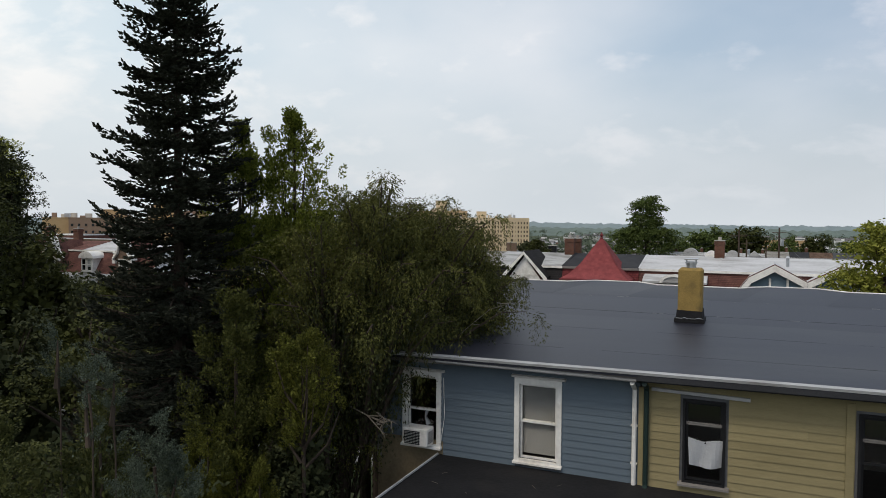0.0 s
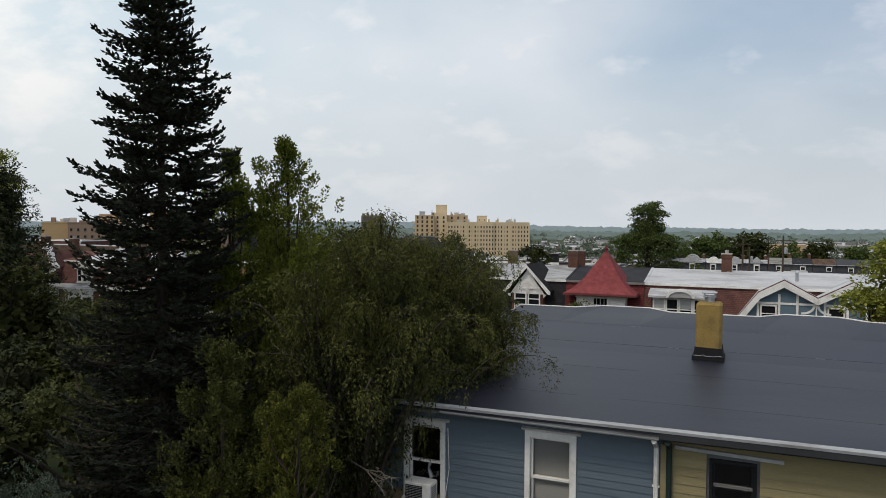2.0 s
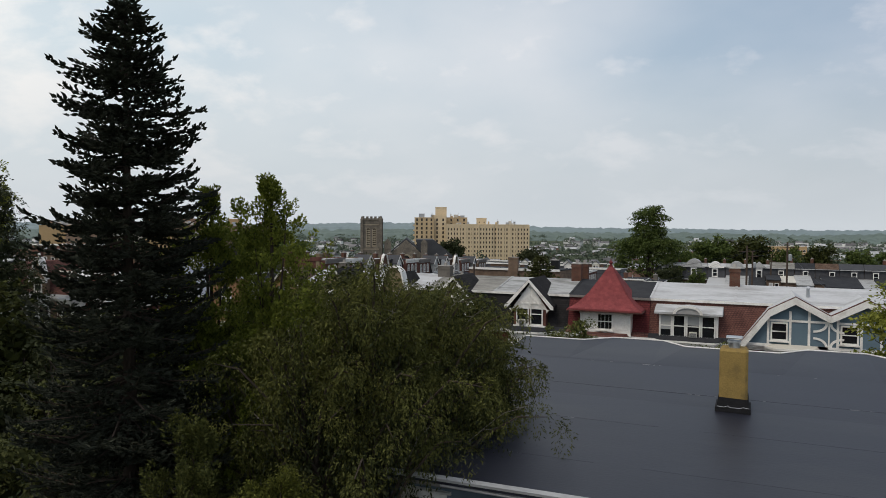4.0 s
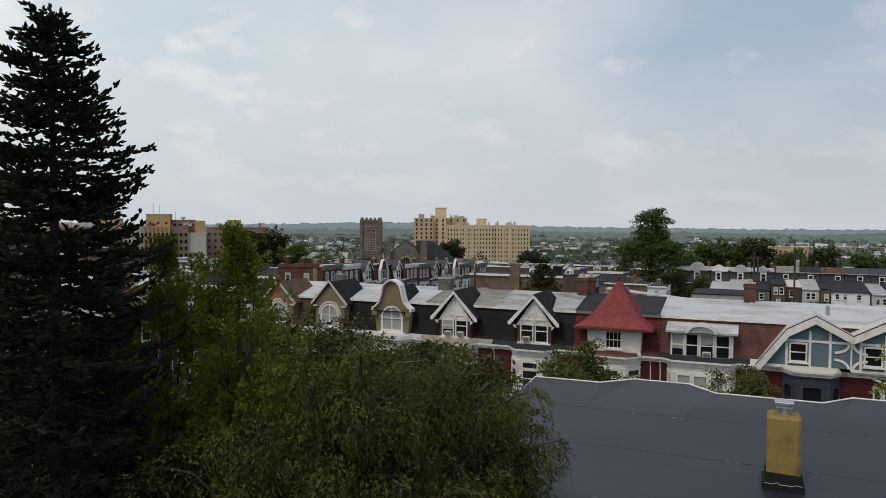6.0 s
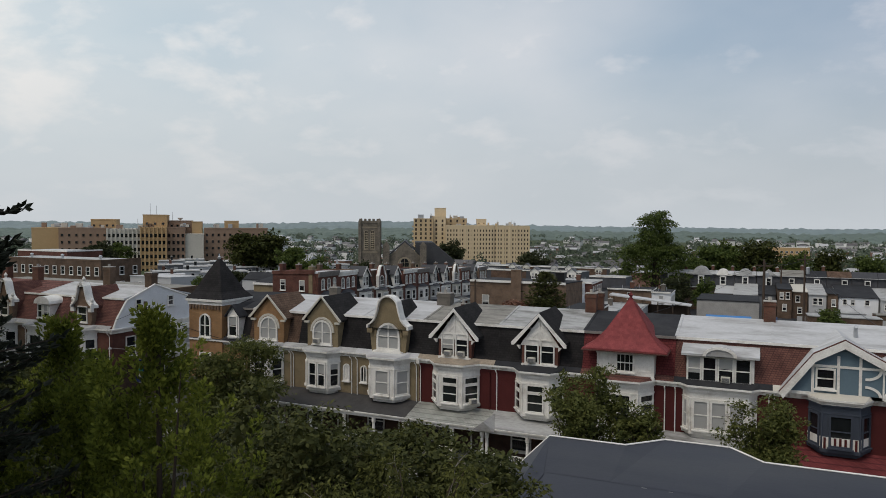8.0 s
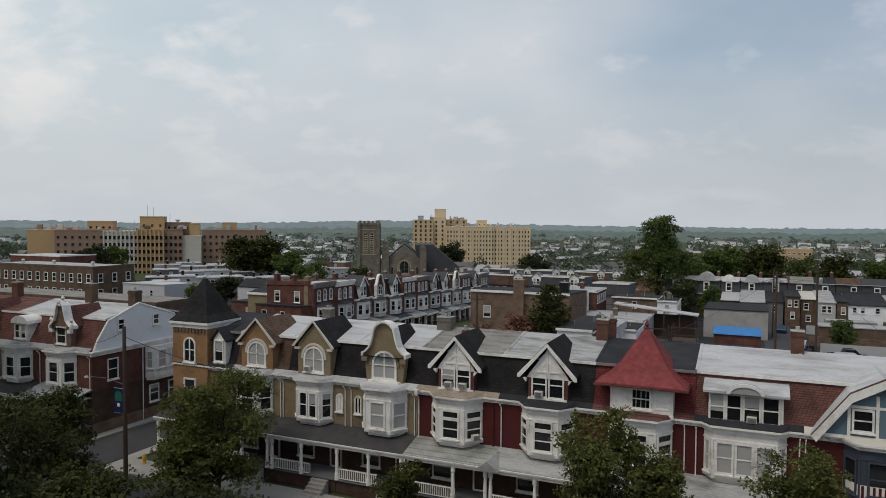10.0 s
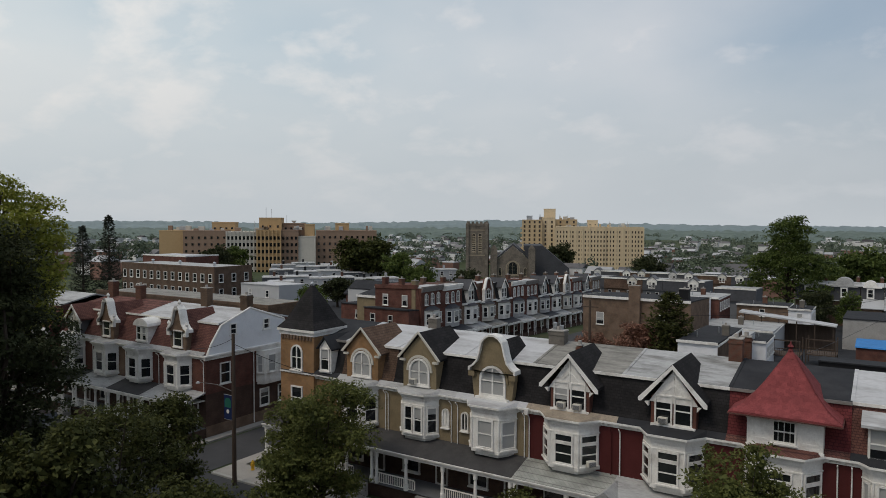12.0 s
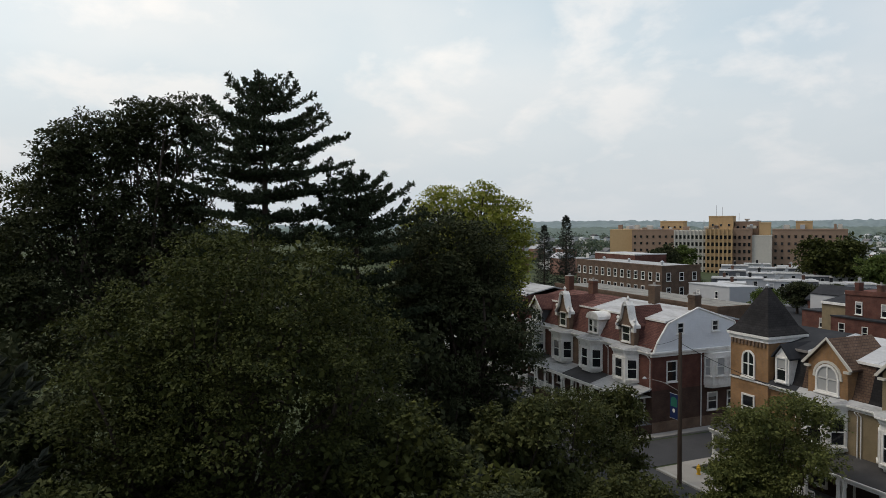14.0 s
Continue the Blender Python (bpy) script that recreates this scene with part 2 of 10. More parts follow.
M["green_porch_roof"] = brickmat("pale_green_porch_shingle", (0.27, 0.28, 0.25), (0.31, 0.31, 0.28), (0.18, 0.18, 0.165), 0.3, 0.16, 0.012)
M["grime_stone"] = mat("sooty_stone", (0.15, 0.135, 0.115), 0.95, 0.2, 1.5, 14, 0.4, dirt=(0.07, 0.065, 0.06), dirt_amt=0.6)
M["tan_stone"] = mat("tan_stucco", (0.225, 0.178, 0.108), 0.9, 0.22, 1.3, 16, 0.3, dirt=(0.11, 0.09, 0.065), dirt_amt=0.6)
M["orange_brick"] = brickmat("orange_brick", (0.29, 0.160, 0.070), (0.34, 0.190, 0.085), (0.22, 0.145, 0.09))
M["dark_brick"] = brickmat("sooty_brick", (0.115, 0.072, 0.046), (0.15, 0.095, 0.06), (0.10, 0.08, 0.065))
M["brown_brick"] = brickmat("brown_brick", (0.17, 0.108, 0.072), (0.205, 0.135, 0.088), (0.14, 0.11, 0.088))
M["red_brick"] = brickmat("red_brick", (0.108, 0.042, 0.032), (0.145, 0.055, 0.040), (0.11, 0.065, 0.052))
M["red_paint"] = mat("dark_red_painted_wall", (0.078, 0.019, 0.018), 0.75, 0.14, 1.2, 14, 0.15)
M["blue_grey"] = mat("slate_blue_panel", (0.115, 0.165, 0.20), 0.8, 0.10, 1.0, 12, 0.1)
M["navy"] = mat("dark_blue_trim", (0.055, 0.065, 0.085), 0.7, 0.12, 1.5, 12, 0.1)
M["white_siding"] = mat("white_boards", (0.74, 0.745, 0.75), 0.7, 0.07, 0.8, 12, 0.05, dirt=(0.42, 0.42, 0.42), dirt_amt=0.25)
# very dark brick: the shade under the porches is put into its colour
M["porch_wall"] = brickmat("porch_shade_brick", (0.075, 0.042, 0.032), (0.095, 0.055, 0.040), (0.07, 0.05, 0.04))
M["weathered_skirt"] = mat("weathered_tin_skirt", (0.30, 0.25, 0.19), 0.8, 0.3, 1.5, 9, 0.2, dirt=(0.12, 0.085, 0.06), dirt_amt=0.7)
M["cream"] = mat("cream_siding", (0.55, 0.52, 0.45), 0.75, 0.08, 1.0, 12, 0.1)
M["pale_siding"] = mat("pale_siding", (0.42, 0.42, 0.415), 0.7, 0.07, 0.8, 12, 0.05, rnd=0.08)
M["grey_siding"] = mat("grey_siding", (0.13, 0.133, 0.138), 0.8, 0.12, 0.8, 12, 0.1, rnd=0.2)
M["glass"] = mat("window_glass", (0.012, 0.014, 0.016), 0.06, 0.2, 2.0, 3, 0.0, spec=0.6)
M["dark_glass"] = mat("dim_window_glass", (0.020, 0.023, 0.022), 0.08, 0.3, 2.0, 5, 0.0, spec=0.6)
M["blind"] = mat("window_blind", (0.36, 0.36, 0.345), 0.35, 0.06, 2.0, 20, 0.03, spec=0.6)
M["chim_brick"] = brickmat("chimney_brick", (0.115, 0.046, 0.031), (0.15, 0.062, 0.040), (0.11, 0.08, 0.062))
M["asphalt"] = mat("asphalt", (0.060, 0.060, 0.062), 0.9, 0.18, 0.4, 30, 0.3, dirt=(0.10, 0.10, 0.10), dirt_amt=0.4)
M["concrete"] = mat("concrete_pavement", (0.34, 0.32, 0.29), 0.9, 0.14, 0.7, 20, 0.2, dirt=(0.2, 0.19, 0.17), dirt_amt=0.4, rnd=0.08)
M["kerb"] = mat("kerb_stone", (0.36, 0.35, 0.32), 0.9, 0.12, 1.0, 20, 0.2)
M["soil"] = mat("grassy_soil", (0.050, 0.065, 0.028), 0.95, 0.35, 0.15, 3, 0.4, dirt=(0.10, 0.085, 0.055), dirt_amt=0.6)
M["metal"] = mat("galvanised_metal", (0.45, 0.46, 0.47), 0.4, 0.1, 2, 12, 0.05, metal=0.8)
M["wood_dark"] = mat("weathered_pole_wood", (0.075, 0.055, 0.042), 0.9, 0.25, 1.5, 14, 0.4, stretch=(3, 3, 0.4))
M["bark"] = mat("bark", (0.055, 0.042, 0.033), 0.95, 0.3, 2.0, 14, 0.6, stretch=(2, 2, 0.5))
M["twig"] = mat("pale_dry_twig", (0.19, 0.17, 0.14), 0.9, 0.2, 2, 10, 0.2)
M["yellow_paint"] = mat("yellow_paint", (0.55, 0.33, 0.03), 0.5, 0.1, 4, 20, 0.05)
M["black"] = mat("black_paint", (0.015, 0.015, 0.016), 0.5, 0.15, 2, 12, 0.1)
M["tyre"] = mat("tyre_rubber", (0.018, 0.018, 0.018), 0.85, 0.15, 4, 20, 0.1)
M["tarp"] = mat("blue_tarp", (0.035, 0.18, 0.44), 0.5, 0.22, 1, 5, 0.6)

# ---- mesh helpers ----
class Geo:
    """Collects vertices and faces of one mesh."""
    def __init__(self):
        self.v, self.f = [], []

    def add(self, vs, fs):
        k = len(self.v)
        self.v += [tuple(p) for p in vs]
        self.f += [tuple(i + k for i in f) for f in fs]
        return self

    def box(self, x0, x1, y0, y1, z0, z1, bev=0.0):
        if bev <= 0:
            return self.add([(x, y, z) for z in (z0, z1) for y in (y0, y1) for x in (x0, x1)],
                            [(0, 2, 3, 1), (4, 5, 7, 6), (0, 1, 5, 4), (1, 3, 7, 5), (3, 2, 6, 7), (2, 0, 4, 6)])
        b, vs = bev, []
        lo, hi = (x0, y0, z0), (x1, y1, z1)
        ids = {}
        for c in [(i, j, k) for i in (0, 1) for j in (0, 1) for k in (0, 1)]:
            for ax in range(3):
                p = [(hi[q] if c[q] else lo[q]) for q in range(3)]
                for q in range(3):
                    if q != ax:
                        p[q] += -b if c[q] else b
                ids[c, ax] = len(vs); vs.append(p)
        fs = []
        for ax in range(3):
            o = [q for q in range(3) if q != ax]
            for s in (0, 1):
                quad = []
                for u, w in ((0, 0), (1, 0), (1, 1), (0, 1)):
                    c = [0, 0, 0]; c[ax] = s; c[o[0]] = u; c[o[1]] = w
                    quad.append(ids[tuple(c), ax])
                fs.append(tuple(quad))
            for u in (0, 1):
                for w in (0, 1):
                    c0, c1 = [0, 0, 0], [0, 0, 0]
                    c0[ax], c1[ax] = 0, 1
                    c0[o[0]] = c1[o[0]] = u; c0[o[1]] = c1[o[1]] = w
                    c0, c1 = tuple(c0), tuple(c1)
                    fs.append((ids[c0, o[0]], ids[c1, o[0]], ids[c1, o[1]], ids[c0, o[1]]))
        for c in [(i, j, k) for i in (0, 1) for j in (0, 1) for k in (0, 1)]:
            fs.append((ids[c, 0], ids[c, 1], ids[c, 2]))
        return self.add(vs, fs)

    def prism(self, pts, a, b, axis="y"):
        """Extrudes a polygon: pts are (x, z) for axis y, (y, z) for axis x, (x, y) for axis z."""
        put = {"y": lambda u, w, t: (u, t, w), "x": lambda u, w, t: (t, u, w), "z": lambda u, w, t: (u, w, t)}[axis]
        n = len(pts)
        return self.add([put(u, w, a) for u, w in pts] + [put(u, w, b) for u, w in pts],
                        [tuple(range(n))[::-1], tuple(range(n, 2 * n))] + [(i, (i + 1) % n, n + (i + 1) % n, n + i) for i in range(n)])

    def ring(self, outer, inner, a, b):
        """A frame in the x-z plane between two outlines of as many points, from y=a to y=b."""
        n = len(outer)
        vs = [(u, t, w) for t in (a, b) for o in (outer, inner) for u, w in o]
        fs = []
        for i in range(n):
            j = (i + 1) % n
            fs += [(i, j, n + j, n + i), (2 * n + i, 3 * n + i, 3 * n + j, 2 * n + j), (i, 2 * n + i, 2 * n + j, j), (n + i, n + j, 3 * n + j, 3 * n + i)]
        return self.add(vs, fs)

    def tube(self, path, radii, n=8):
        """A round tapered tube along a path."""
        path = [Vector(p) for p in path]
        rows = []
        side = None
        for i, p in enumerate(path):
            d = (path[min(i + 1, len(path) - 1)] - path[max(i - 1, 0)]).normalized()
            if side is None:
                side = d.cross(Vector((0.31, 0.22, 0.92)))
                if side.length < 1e-3:
                    side = d.cross(Vector((1, 0, 0)))
            side = (side - d * side.dot(d)).normalized()
            up = d.cross(side)
            r = radii[i] if hasattr(radii, "__len__") else radii
            rows.append([p + (side * math.cos(q * 2 * math.pi / n) + up * math.sin(q * 2 * math.pi / n)) * r for q in range(n)])
        fs = [(i * n + q, i * n + (q + 1) % n, (i + 1) * n + (q + 1) % n, (i + 1) * n + q) for i in range(len(rows) - 1) for q in range(n)]
        fs += [tuple(range(n))[::-1], tuple((len(rows) - 1) * n + q for q in range(n))]
        return self.add([p for r in rows for p in r], fs)

    def lathe(self, prof, cx, cy, n=16):
        """Turns a profile of (r, z) round an upright axis."""
        k = len(prof)
        vs = [(cx + r * math.cos(2 * math.pi * q / n), cy + r * math.sin(2 * math.pi * q / n), z) for r, z in prof for q in range(n)]
        fs = [(i * n + q, i * n + (q + 1) % n, (i + 1) * n + (q + 1) % n, (i + 1) * n + q) for i in range(k - 1) for q in range(n)]
        fs += [tuple(range(n))[::-1], tuple((k - 1) * n + q for q in range(n))]
        return self.add(vs, fs)

    def mesh(self, name, material):
        me = bpy.data.meshes.new(name)
        me.from_pydata(self.v, [], self.f)
        me.materials.append(material)
        bm = bmesh.new(); bm.from_mesh(me)
        bmesh.ops.recalc_face_normals(bm, faces=bm.faces)
        bm.to_mesh(me); bm.free()
        return me


def thing(name, m, label, category, group="", kind=""):
    """An Empty at the base of a thing, which parents its parts."""
    ob = new(name)
    ob.empty_display_size = 0.3
    ob.matrix_basis = m
    return tagged(ob, label, category, group, kind)


def part(name, g, material, parent, label=""):
    ob = new(name, g.mesh(name, material) if isinstance(g, Geo) else g)
    ob.parent = parent
    if label:
        ob["label"] = label
    return ob


def solid(name, g, material, label, category, kind="", group=""):
    return tagged(new(name, g.mesh(name, material)), label, category, group, kind)


def arch(x0, x1, z0, zs, n=8):
    """Outline of an arched opening: upright sides to zs, then a half circle."""
    r, c = (x1 - x0) / 2, (x0 + x1) / 2
    return [(x0, z0), (x1, z0)] + [(c + r * math.cos(math.pi * i / n), zs + r * math.sin(math.pi * i / n)) for i in range(n + 1)]


SHARED = {}


def window(parent, x, y, z, w, h, turn=0, frame_mat="white", pane="glass", frame_w=0.10, arched=False, bars=1, sill=True, name="window"):
    """A sash window in a wall that faces -y before the turn; x, z: the middle of its foot. Meshes are shared between alike windows."""
    key = (round(w, 2), round(h, 2), frame_mat, pane, frame_w, arched, bars, sill)
    if key not in SHARED:
        f, p = Geo(), Geo()
        if arched:
            o, i = arch(-w / 2, w / 2, 0, h - w / 2), arch(-w / 2 + frame_w, w / 2 - frame_w, frame_w, h - w / 2)
            f.ring(o, i, -0.10, 0.03)
            p.prism(arch(-w / 2 + frame_w * 0.6, w / 2 - frame_w * 0.6, frame_w * 0.6, h - w / 2), -0.02, 0.02)
            f.box(-0.05, 0.05, -0.075, -0.021, frame_w, h - frame_w)
        else:
            f.ring([(-w / 2, 0), (w / 2, 0), (w / 2, h), (-w / 2, h)], [(-w / 2 + frame_w, frame_w), (w / 2 - frame_w, frame_w), (w / 2 - frame_w, h - frame_w), (-w / 2 + frame_w, h - frame_w)], -0.10, 0.03)
            p.box(-w / 2 + frame_w * 0.6, w / 2 - frame_w * 0.6, -0.02, 0.02, frame_w * 0.6, h - frame_w * 0.6)
        for k in range(bars):
            zz = frame_w + (h - 2 * frame_w) * (k + 1) / (bars + 1)
            f.box(-w / 2 + frame_w, w / 2 - frame_w, -0.065, -0.021, zz - 0.035, zz + 0.035)
        if sill:
            f.box(-w / 2 - 0.06, w / 2 + 0.06, -0.18, 0.0, -0.09, 0.0)
        SHARED[key] = (f.mesh("window_frame", M[frame_mat]), p.mesh("pane", M[pane]))
    fm, pm = SHARED[key]
    ob = part(name, fm, None, parent)
    ob.matrix_basis = pose(x, y, z, 0, 0, turn)
    part("pane", pm, None, ob)
    if pane == "glass" and frame_mat == "white" and not arched and h >= 1.3 and frame_w <= 0.11:
        SHARED["count"] = SHARED.get("count", 0) + 1
        share = (0.0, 0.45, 0.0, 0.25, 0.0, 0.0, 0.70)[SHARED["count"] % 7]
        if share:
            bk = ("blind", round(w, 2), round(h, 2), share)
            if bk not in SHARED:
                z1 = h - frame_w * 0.9
                g = Geo().box(-w / 2 + frame_w * 0.9, w / 2 - frame_w * 0.9, -0.026, -0.0205, z1 - share * (h - 2 * frame_w), z1)
                SHARED[bk] = g.mesh("blind", M["blind"])
            part("blind", SHARED[bk], None, ob)
    return ob


def ac_unit(parent, x, y, z, turn=0):
    if "ac" not in SHARED:
        b, gr = Geo(), Geo()
        b.box(-0.27, 0.27, -0.32, 0.0, 0.0, 0.36, 0.02)
        for k in range(6):
            gr.box(-0.22, 0.22, -0.335, -0.324, 0.04 + k * 0.048, 0.068 + k * 0.048)
        SHARED["ac"] = (b.mesh("air_conditioner", M["cream"]), gr.mesh("grille", M["grey_siding"]))
    ob = part("air_conditioner", SHARED["ac"][0], None, parent, "off-white window air conditioner")
    ob.matrix_basis = pose(x, y, z, 0, 0, turn)
    part("grille", SHARED["ac"][1], None, ob)
    return ob


def chimney(parent, x, y, z0, z1, w=0.75, d=0.6, material="chim_brick", cap="concrete"):
    g = Geo().box(x - w / 2, x + w / 2, y - d / 2, y + d / 2, z0, z1)
    g.box(x - w / 2 - 0.05, x + w / 2 + 0.05, y - d / 2 - 0.05, y + d / 2 + 0.05, z1 - 0.28, z1 - 0.12)
    ob = part("chimney", g, M[material], parent, "brick chimney stack")
    part("cap", Geo().box(x - w / 2 - 0.03, x + w / 2 + 0.03, y - d / 2 - 0.03, y + d / 2 + 0.03, z1, z1 + 0.07).lathe([(0.13, z1 + 0.07), (0.13, z1 + 0.32), (0.10, z1 + 0.32)], x, y, 10), M[cap], ob)
    return ob


def ground_z(x, y):
    """Level streets here; beyond y = 100 the land falls to a wide valley, with low hills behind."""
    s = min(max(y - 100.0, 0.0), 380.0)
    h = -0.045 * s
    r = math.hypot(x, y)
    if r > 1500:
        k = min((r - 1500) / 2200, 1)
        b = math.degrees(math.atan2(-x, y))
        h += k * k * (3 - 2 * k) * (16 * math.exp(-((b - 29) / 8.5) ** 2) + 7 * math.exp(-((b - 62) / 9.0) ** 2) + 4 + 6 * min(max(-x / 1500, 0), 1.2) + 7 * noise.noise(Vector((x / 900, y / 900, 0))))
    return h

# ---- ground, streets ----
def ground_sheet():
    xs = sorted(set([-4600, -3800, -3100, -2600, -2200, -1900, -1650, -1400, -1150, -900, -700] + list(range(-560, 561, 40)) + [700, 900, 1150, 1400, 1650, 1900, 2200, 2600, 3100, 3800, 4600]))
    ys = sorted(set([-900, -500, -250, -120] + list(range(-60, 521, 20)) + [580, 660, 760, 880, 1020, 1200, 1400, 1600, 1800, 2000, 2200, 2450, 2700, 3000, 3300, 3600, 4000, 4500]))
    g = Geo()
    vs = [(x, y, ground_z(x, y) - 0.03) for y in ys for x in xs]
    n = len(xs)
    fs = [(j * n + i, j * n + i + 1, (j + 1) * n + i + 1, (j + 1) * n + i) for j in range(len(ys) - 1) for i in range(n - 1)]
    far = [f for f in fs if math.hypot(vs[f[0]][0], vs[f[0]][1]) > 1350]
    g.add(vs, [f for f in fs if f not in set(far)])
    # pale blue-green base colour with the distance haze painted in
    M["hill"] = mat("hazed_distant_woodland", (0.185, 0.228, 0.230), 0.95, 0.15, 0.004, 0.03, 0.0)
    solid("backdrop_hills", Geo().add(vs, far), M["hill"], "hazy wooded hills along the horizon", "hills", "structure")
    return solid("ground", g, M["soil"], "grassy ground that falls away to a wide valley", "ground", "structure")


ground_sheet()
solid("road_main", Geo().box(-260, 160, 38.0, 50.0, -0.3, 0.0), M["asphalt"], "worn grey asphalt street in front of the row houses", "road", "structure")
g = Geo()
for y0, y1 in ((50.004, 99.9), (0.0, 37.996)):
    g.box(-57.0, -51.6, y0, y1, -0.3, 0.0)
solid("road_cross", g, M["asphalt"], "narrow asphalt side street beside the corner house", "road", "structure")
solid("road_valley", Geo().prism([(-58.0, 100.0), (-52.0, 100.0), (-52.0, 460.0), (-58.0, 460.0)], 0, 0.01, "z"), M["asphalt"], "asphalt side street that runs downhill", "road", "structure")
rv = bpy.data.objects["road_valley"]
for v in rv.data.vertices:
    v.co.z += ground_z(v.co.x, v.co.y) + 0.01
for nm, x0, x1, y0, y1 in (("pavement_north", -51.0, 160, 50.3, 52.7), ("pavement_west", -260, -57.6, 50.3, 52.7), ("pavement_south", -51.0, 160, 34.5, 37.7), ("pavement_south_west", -260, -57.6, 34.5, 37.7),
                           ("pavement_corner", -51.3, -50.1, 52.7, 98.0), ("pavement_side", -58.3, -57.3, 52.7, 98.0)):
    ob = solid(nm, Geo().box(x0, x1, y0, y1, -0.2, 0.14), M["concrete"], "pale concrete pavement slabs", "pavement", "structure")
for nm, x0, x1, y0, y1 in (("kerb_north", -51.0, 160, 50.0, 50.296), ("kerb_west", -260, -57.6, 50.0, 50.296), ("kerb_south", -51.0, 160, 37.704, 38.0), ("kerb_south_west", -260, -57.6, 37.704, 38.0)):
    solid(nm, Geo().box(x0, x1, y0, y1, -0.2, 0.15, 0.02), M["kerb"], "grey stone kerb", "kerb", "structure")

# ---- the near building ----
M["membrane"] = mat("black_rubber_membrane", (0.0160, 0.0172, 0.0265), 0.50, 0.22, 0.30, 14, 0.10, dirt=(0.038, 0.039, 0.043), dirt_amt=0.8, rnd=0.05, spec=0.42, stretch=(0.5, 1.5, 1))
M["tar"] = mat("tar_roof", (0.014, 0.014, 0.015), 0.8, 0.3, 1.2, 14, 0.3, dirt=(0.03, 0.028, 0.026), dirt_amt=0.5)
M["blue_board"] = mat("blue_clapboard", (0.112, 0.142, 0.168), 0.6, 0.07, 1.6, 22, 0.06, dirt=(0.080, 0.108, 0.134), dirt_amt=0.5, rnd=0.05, stretch=(0.3, 1, 2))
M["olive_board"] = mat("olive_shingle_siding", (0.245, 0.205, 0.108), 0.75, 0.10, 1.6, 22, 0.10, dirt=(0.17, 0.14, 0.07), dirt_amt=0.5, rnd=0.07, stretch=(0.4, 1, 2))
M["yellow_stucco"] = mat("yellow_stucco", (0.27, 0.185, 0.062), 0.95, 0.22, 3.0, 26, 0.5, dirt=(0.12, 0.088, 0.042), dirt_amt=0.7)
M["gutter"] = mat("painted_gutter", (0.36, 0.36, 0.355), 0.5, 0.16, 2.5, 20, 0.1, dirt=(0.13, 0.115, 0.10), dirt_amt=0.75, stretch=(0.4, 1, 1))
M["fascia"] = mat("worn_fascia_board", (0.20, 0.185, 0.17), 0.8, 0.15, 2.5, 20, 0.2, dirt=(0.09, 0.07, 0.055), dirt_amt=0.6, stretch=(0.4, 1, 1))
M["green_pipe"] = mat("dark_green_pipe", (0.018, 0.032, 0.028), 0.5, 0.1, 2, 14, 0.05)
M["clear"] = bpy.data.materials.new("clear_glass")
M["clear"].use_nodes = True
pn = M["clear"].node_tree.nodes["Principled BSDF"]
pn.inputs["Transmission Weight"].default_value, pn.inputs["Roughness"].default_value, pn.inputs["IOR"].default_value = 1.0, 0.02, 1.45
M["cloth"] = mat("pale_cloth", (0.38, 0.39, 0.40), 0.9, 0.08, 4, 30, 0.2)

YW = 15.1
nb = thing("near_house", pose(0, 0, 0), "three-storey house with blue and olive siding under a flat dark roof", "house")
WOPEN = [(-7.57, -6.78, 8.68, 10.28, "a"), (-4.75, -3.89, 8.65, 10.35, "b"), (-1.21, -0.49, 8.70, 10.33, "c"), (1.92, 2.72, 8.62, 10.38, "d")]
XL, XR, XSPLIT = -8.35, 12.0, -2.12
# inner wall with openings
def wall_with_holes(g, x0, x1, y0, y1, z0, z1, holes):
    xs = sorted({x0, x1, *[h[0] for h in holes], *[h[1] for h in holes]})
    for a, b in zip(xs, xs[1:]):
        hs = [h for h in holes if h[0] < (a + b) / 2 < h[1]]
        if hs:
            g.box(a, b, y0, y1, z0, hs[0][2]); g.box(a, b, y0, y1, hs[0][3], z1)
        else:
            g.box(a, b, y0, y1, z0, z1)
    return g
part("wall", wall_with_holes(Geo(), XL, XR, YW + 0.02, YW + 0.26, 0, 10.80, WOPEN), M["grey_siding"], nb)
sw = Geo().box(XL, XL + 0.25, YW + 0.262, 27.6, 0, 10.6).box(XR - 0.25, XR, YW + 0.262, 27.3, 0, 10.6).box(XL, XR, 27.302, 27.6, 0, 11.25)
part("side_wall", sw, M["red_brick"], nb, "red brick side wall")
part("floor_slab", Geo().box(XL + 0.26, XR - 0.26, YW + 0.27, 27.5, 8.0, 8.2), M["wood_dark"], nb)
part("inner_wall", Geo().box(XL + 0.26, XR - 0.26, 19.0, 19.1, 8.2, 10.6), M["cream"], nb)
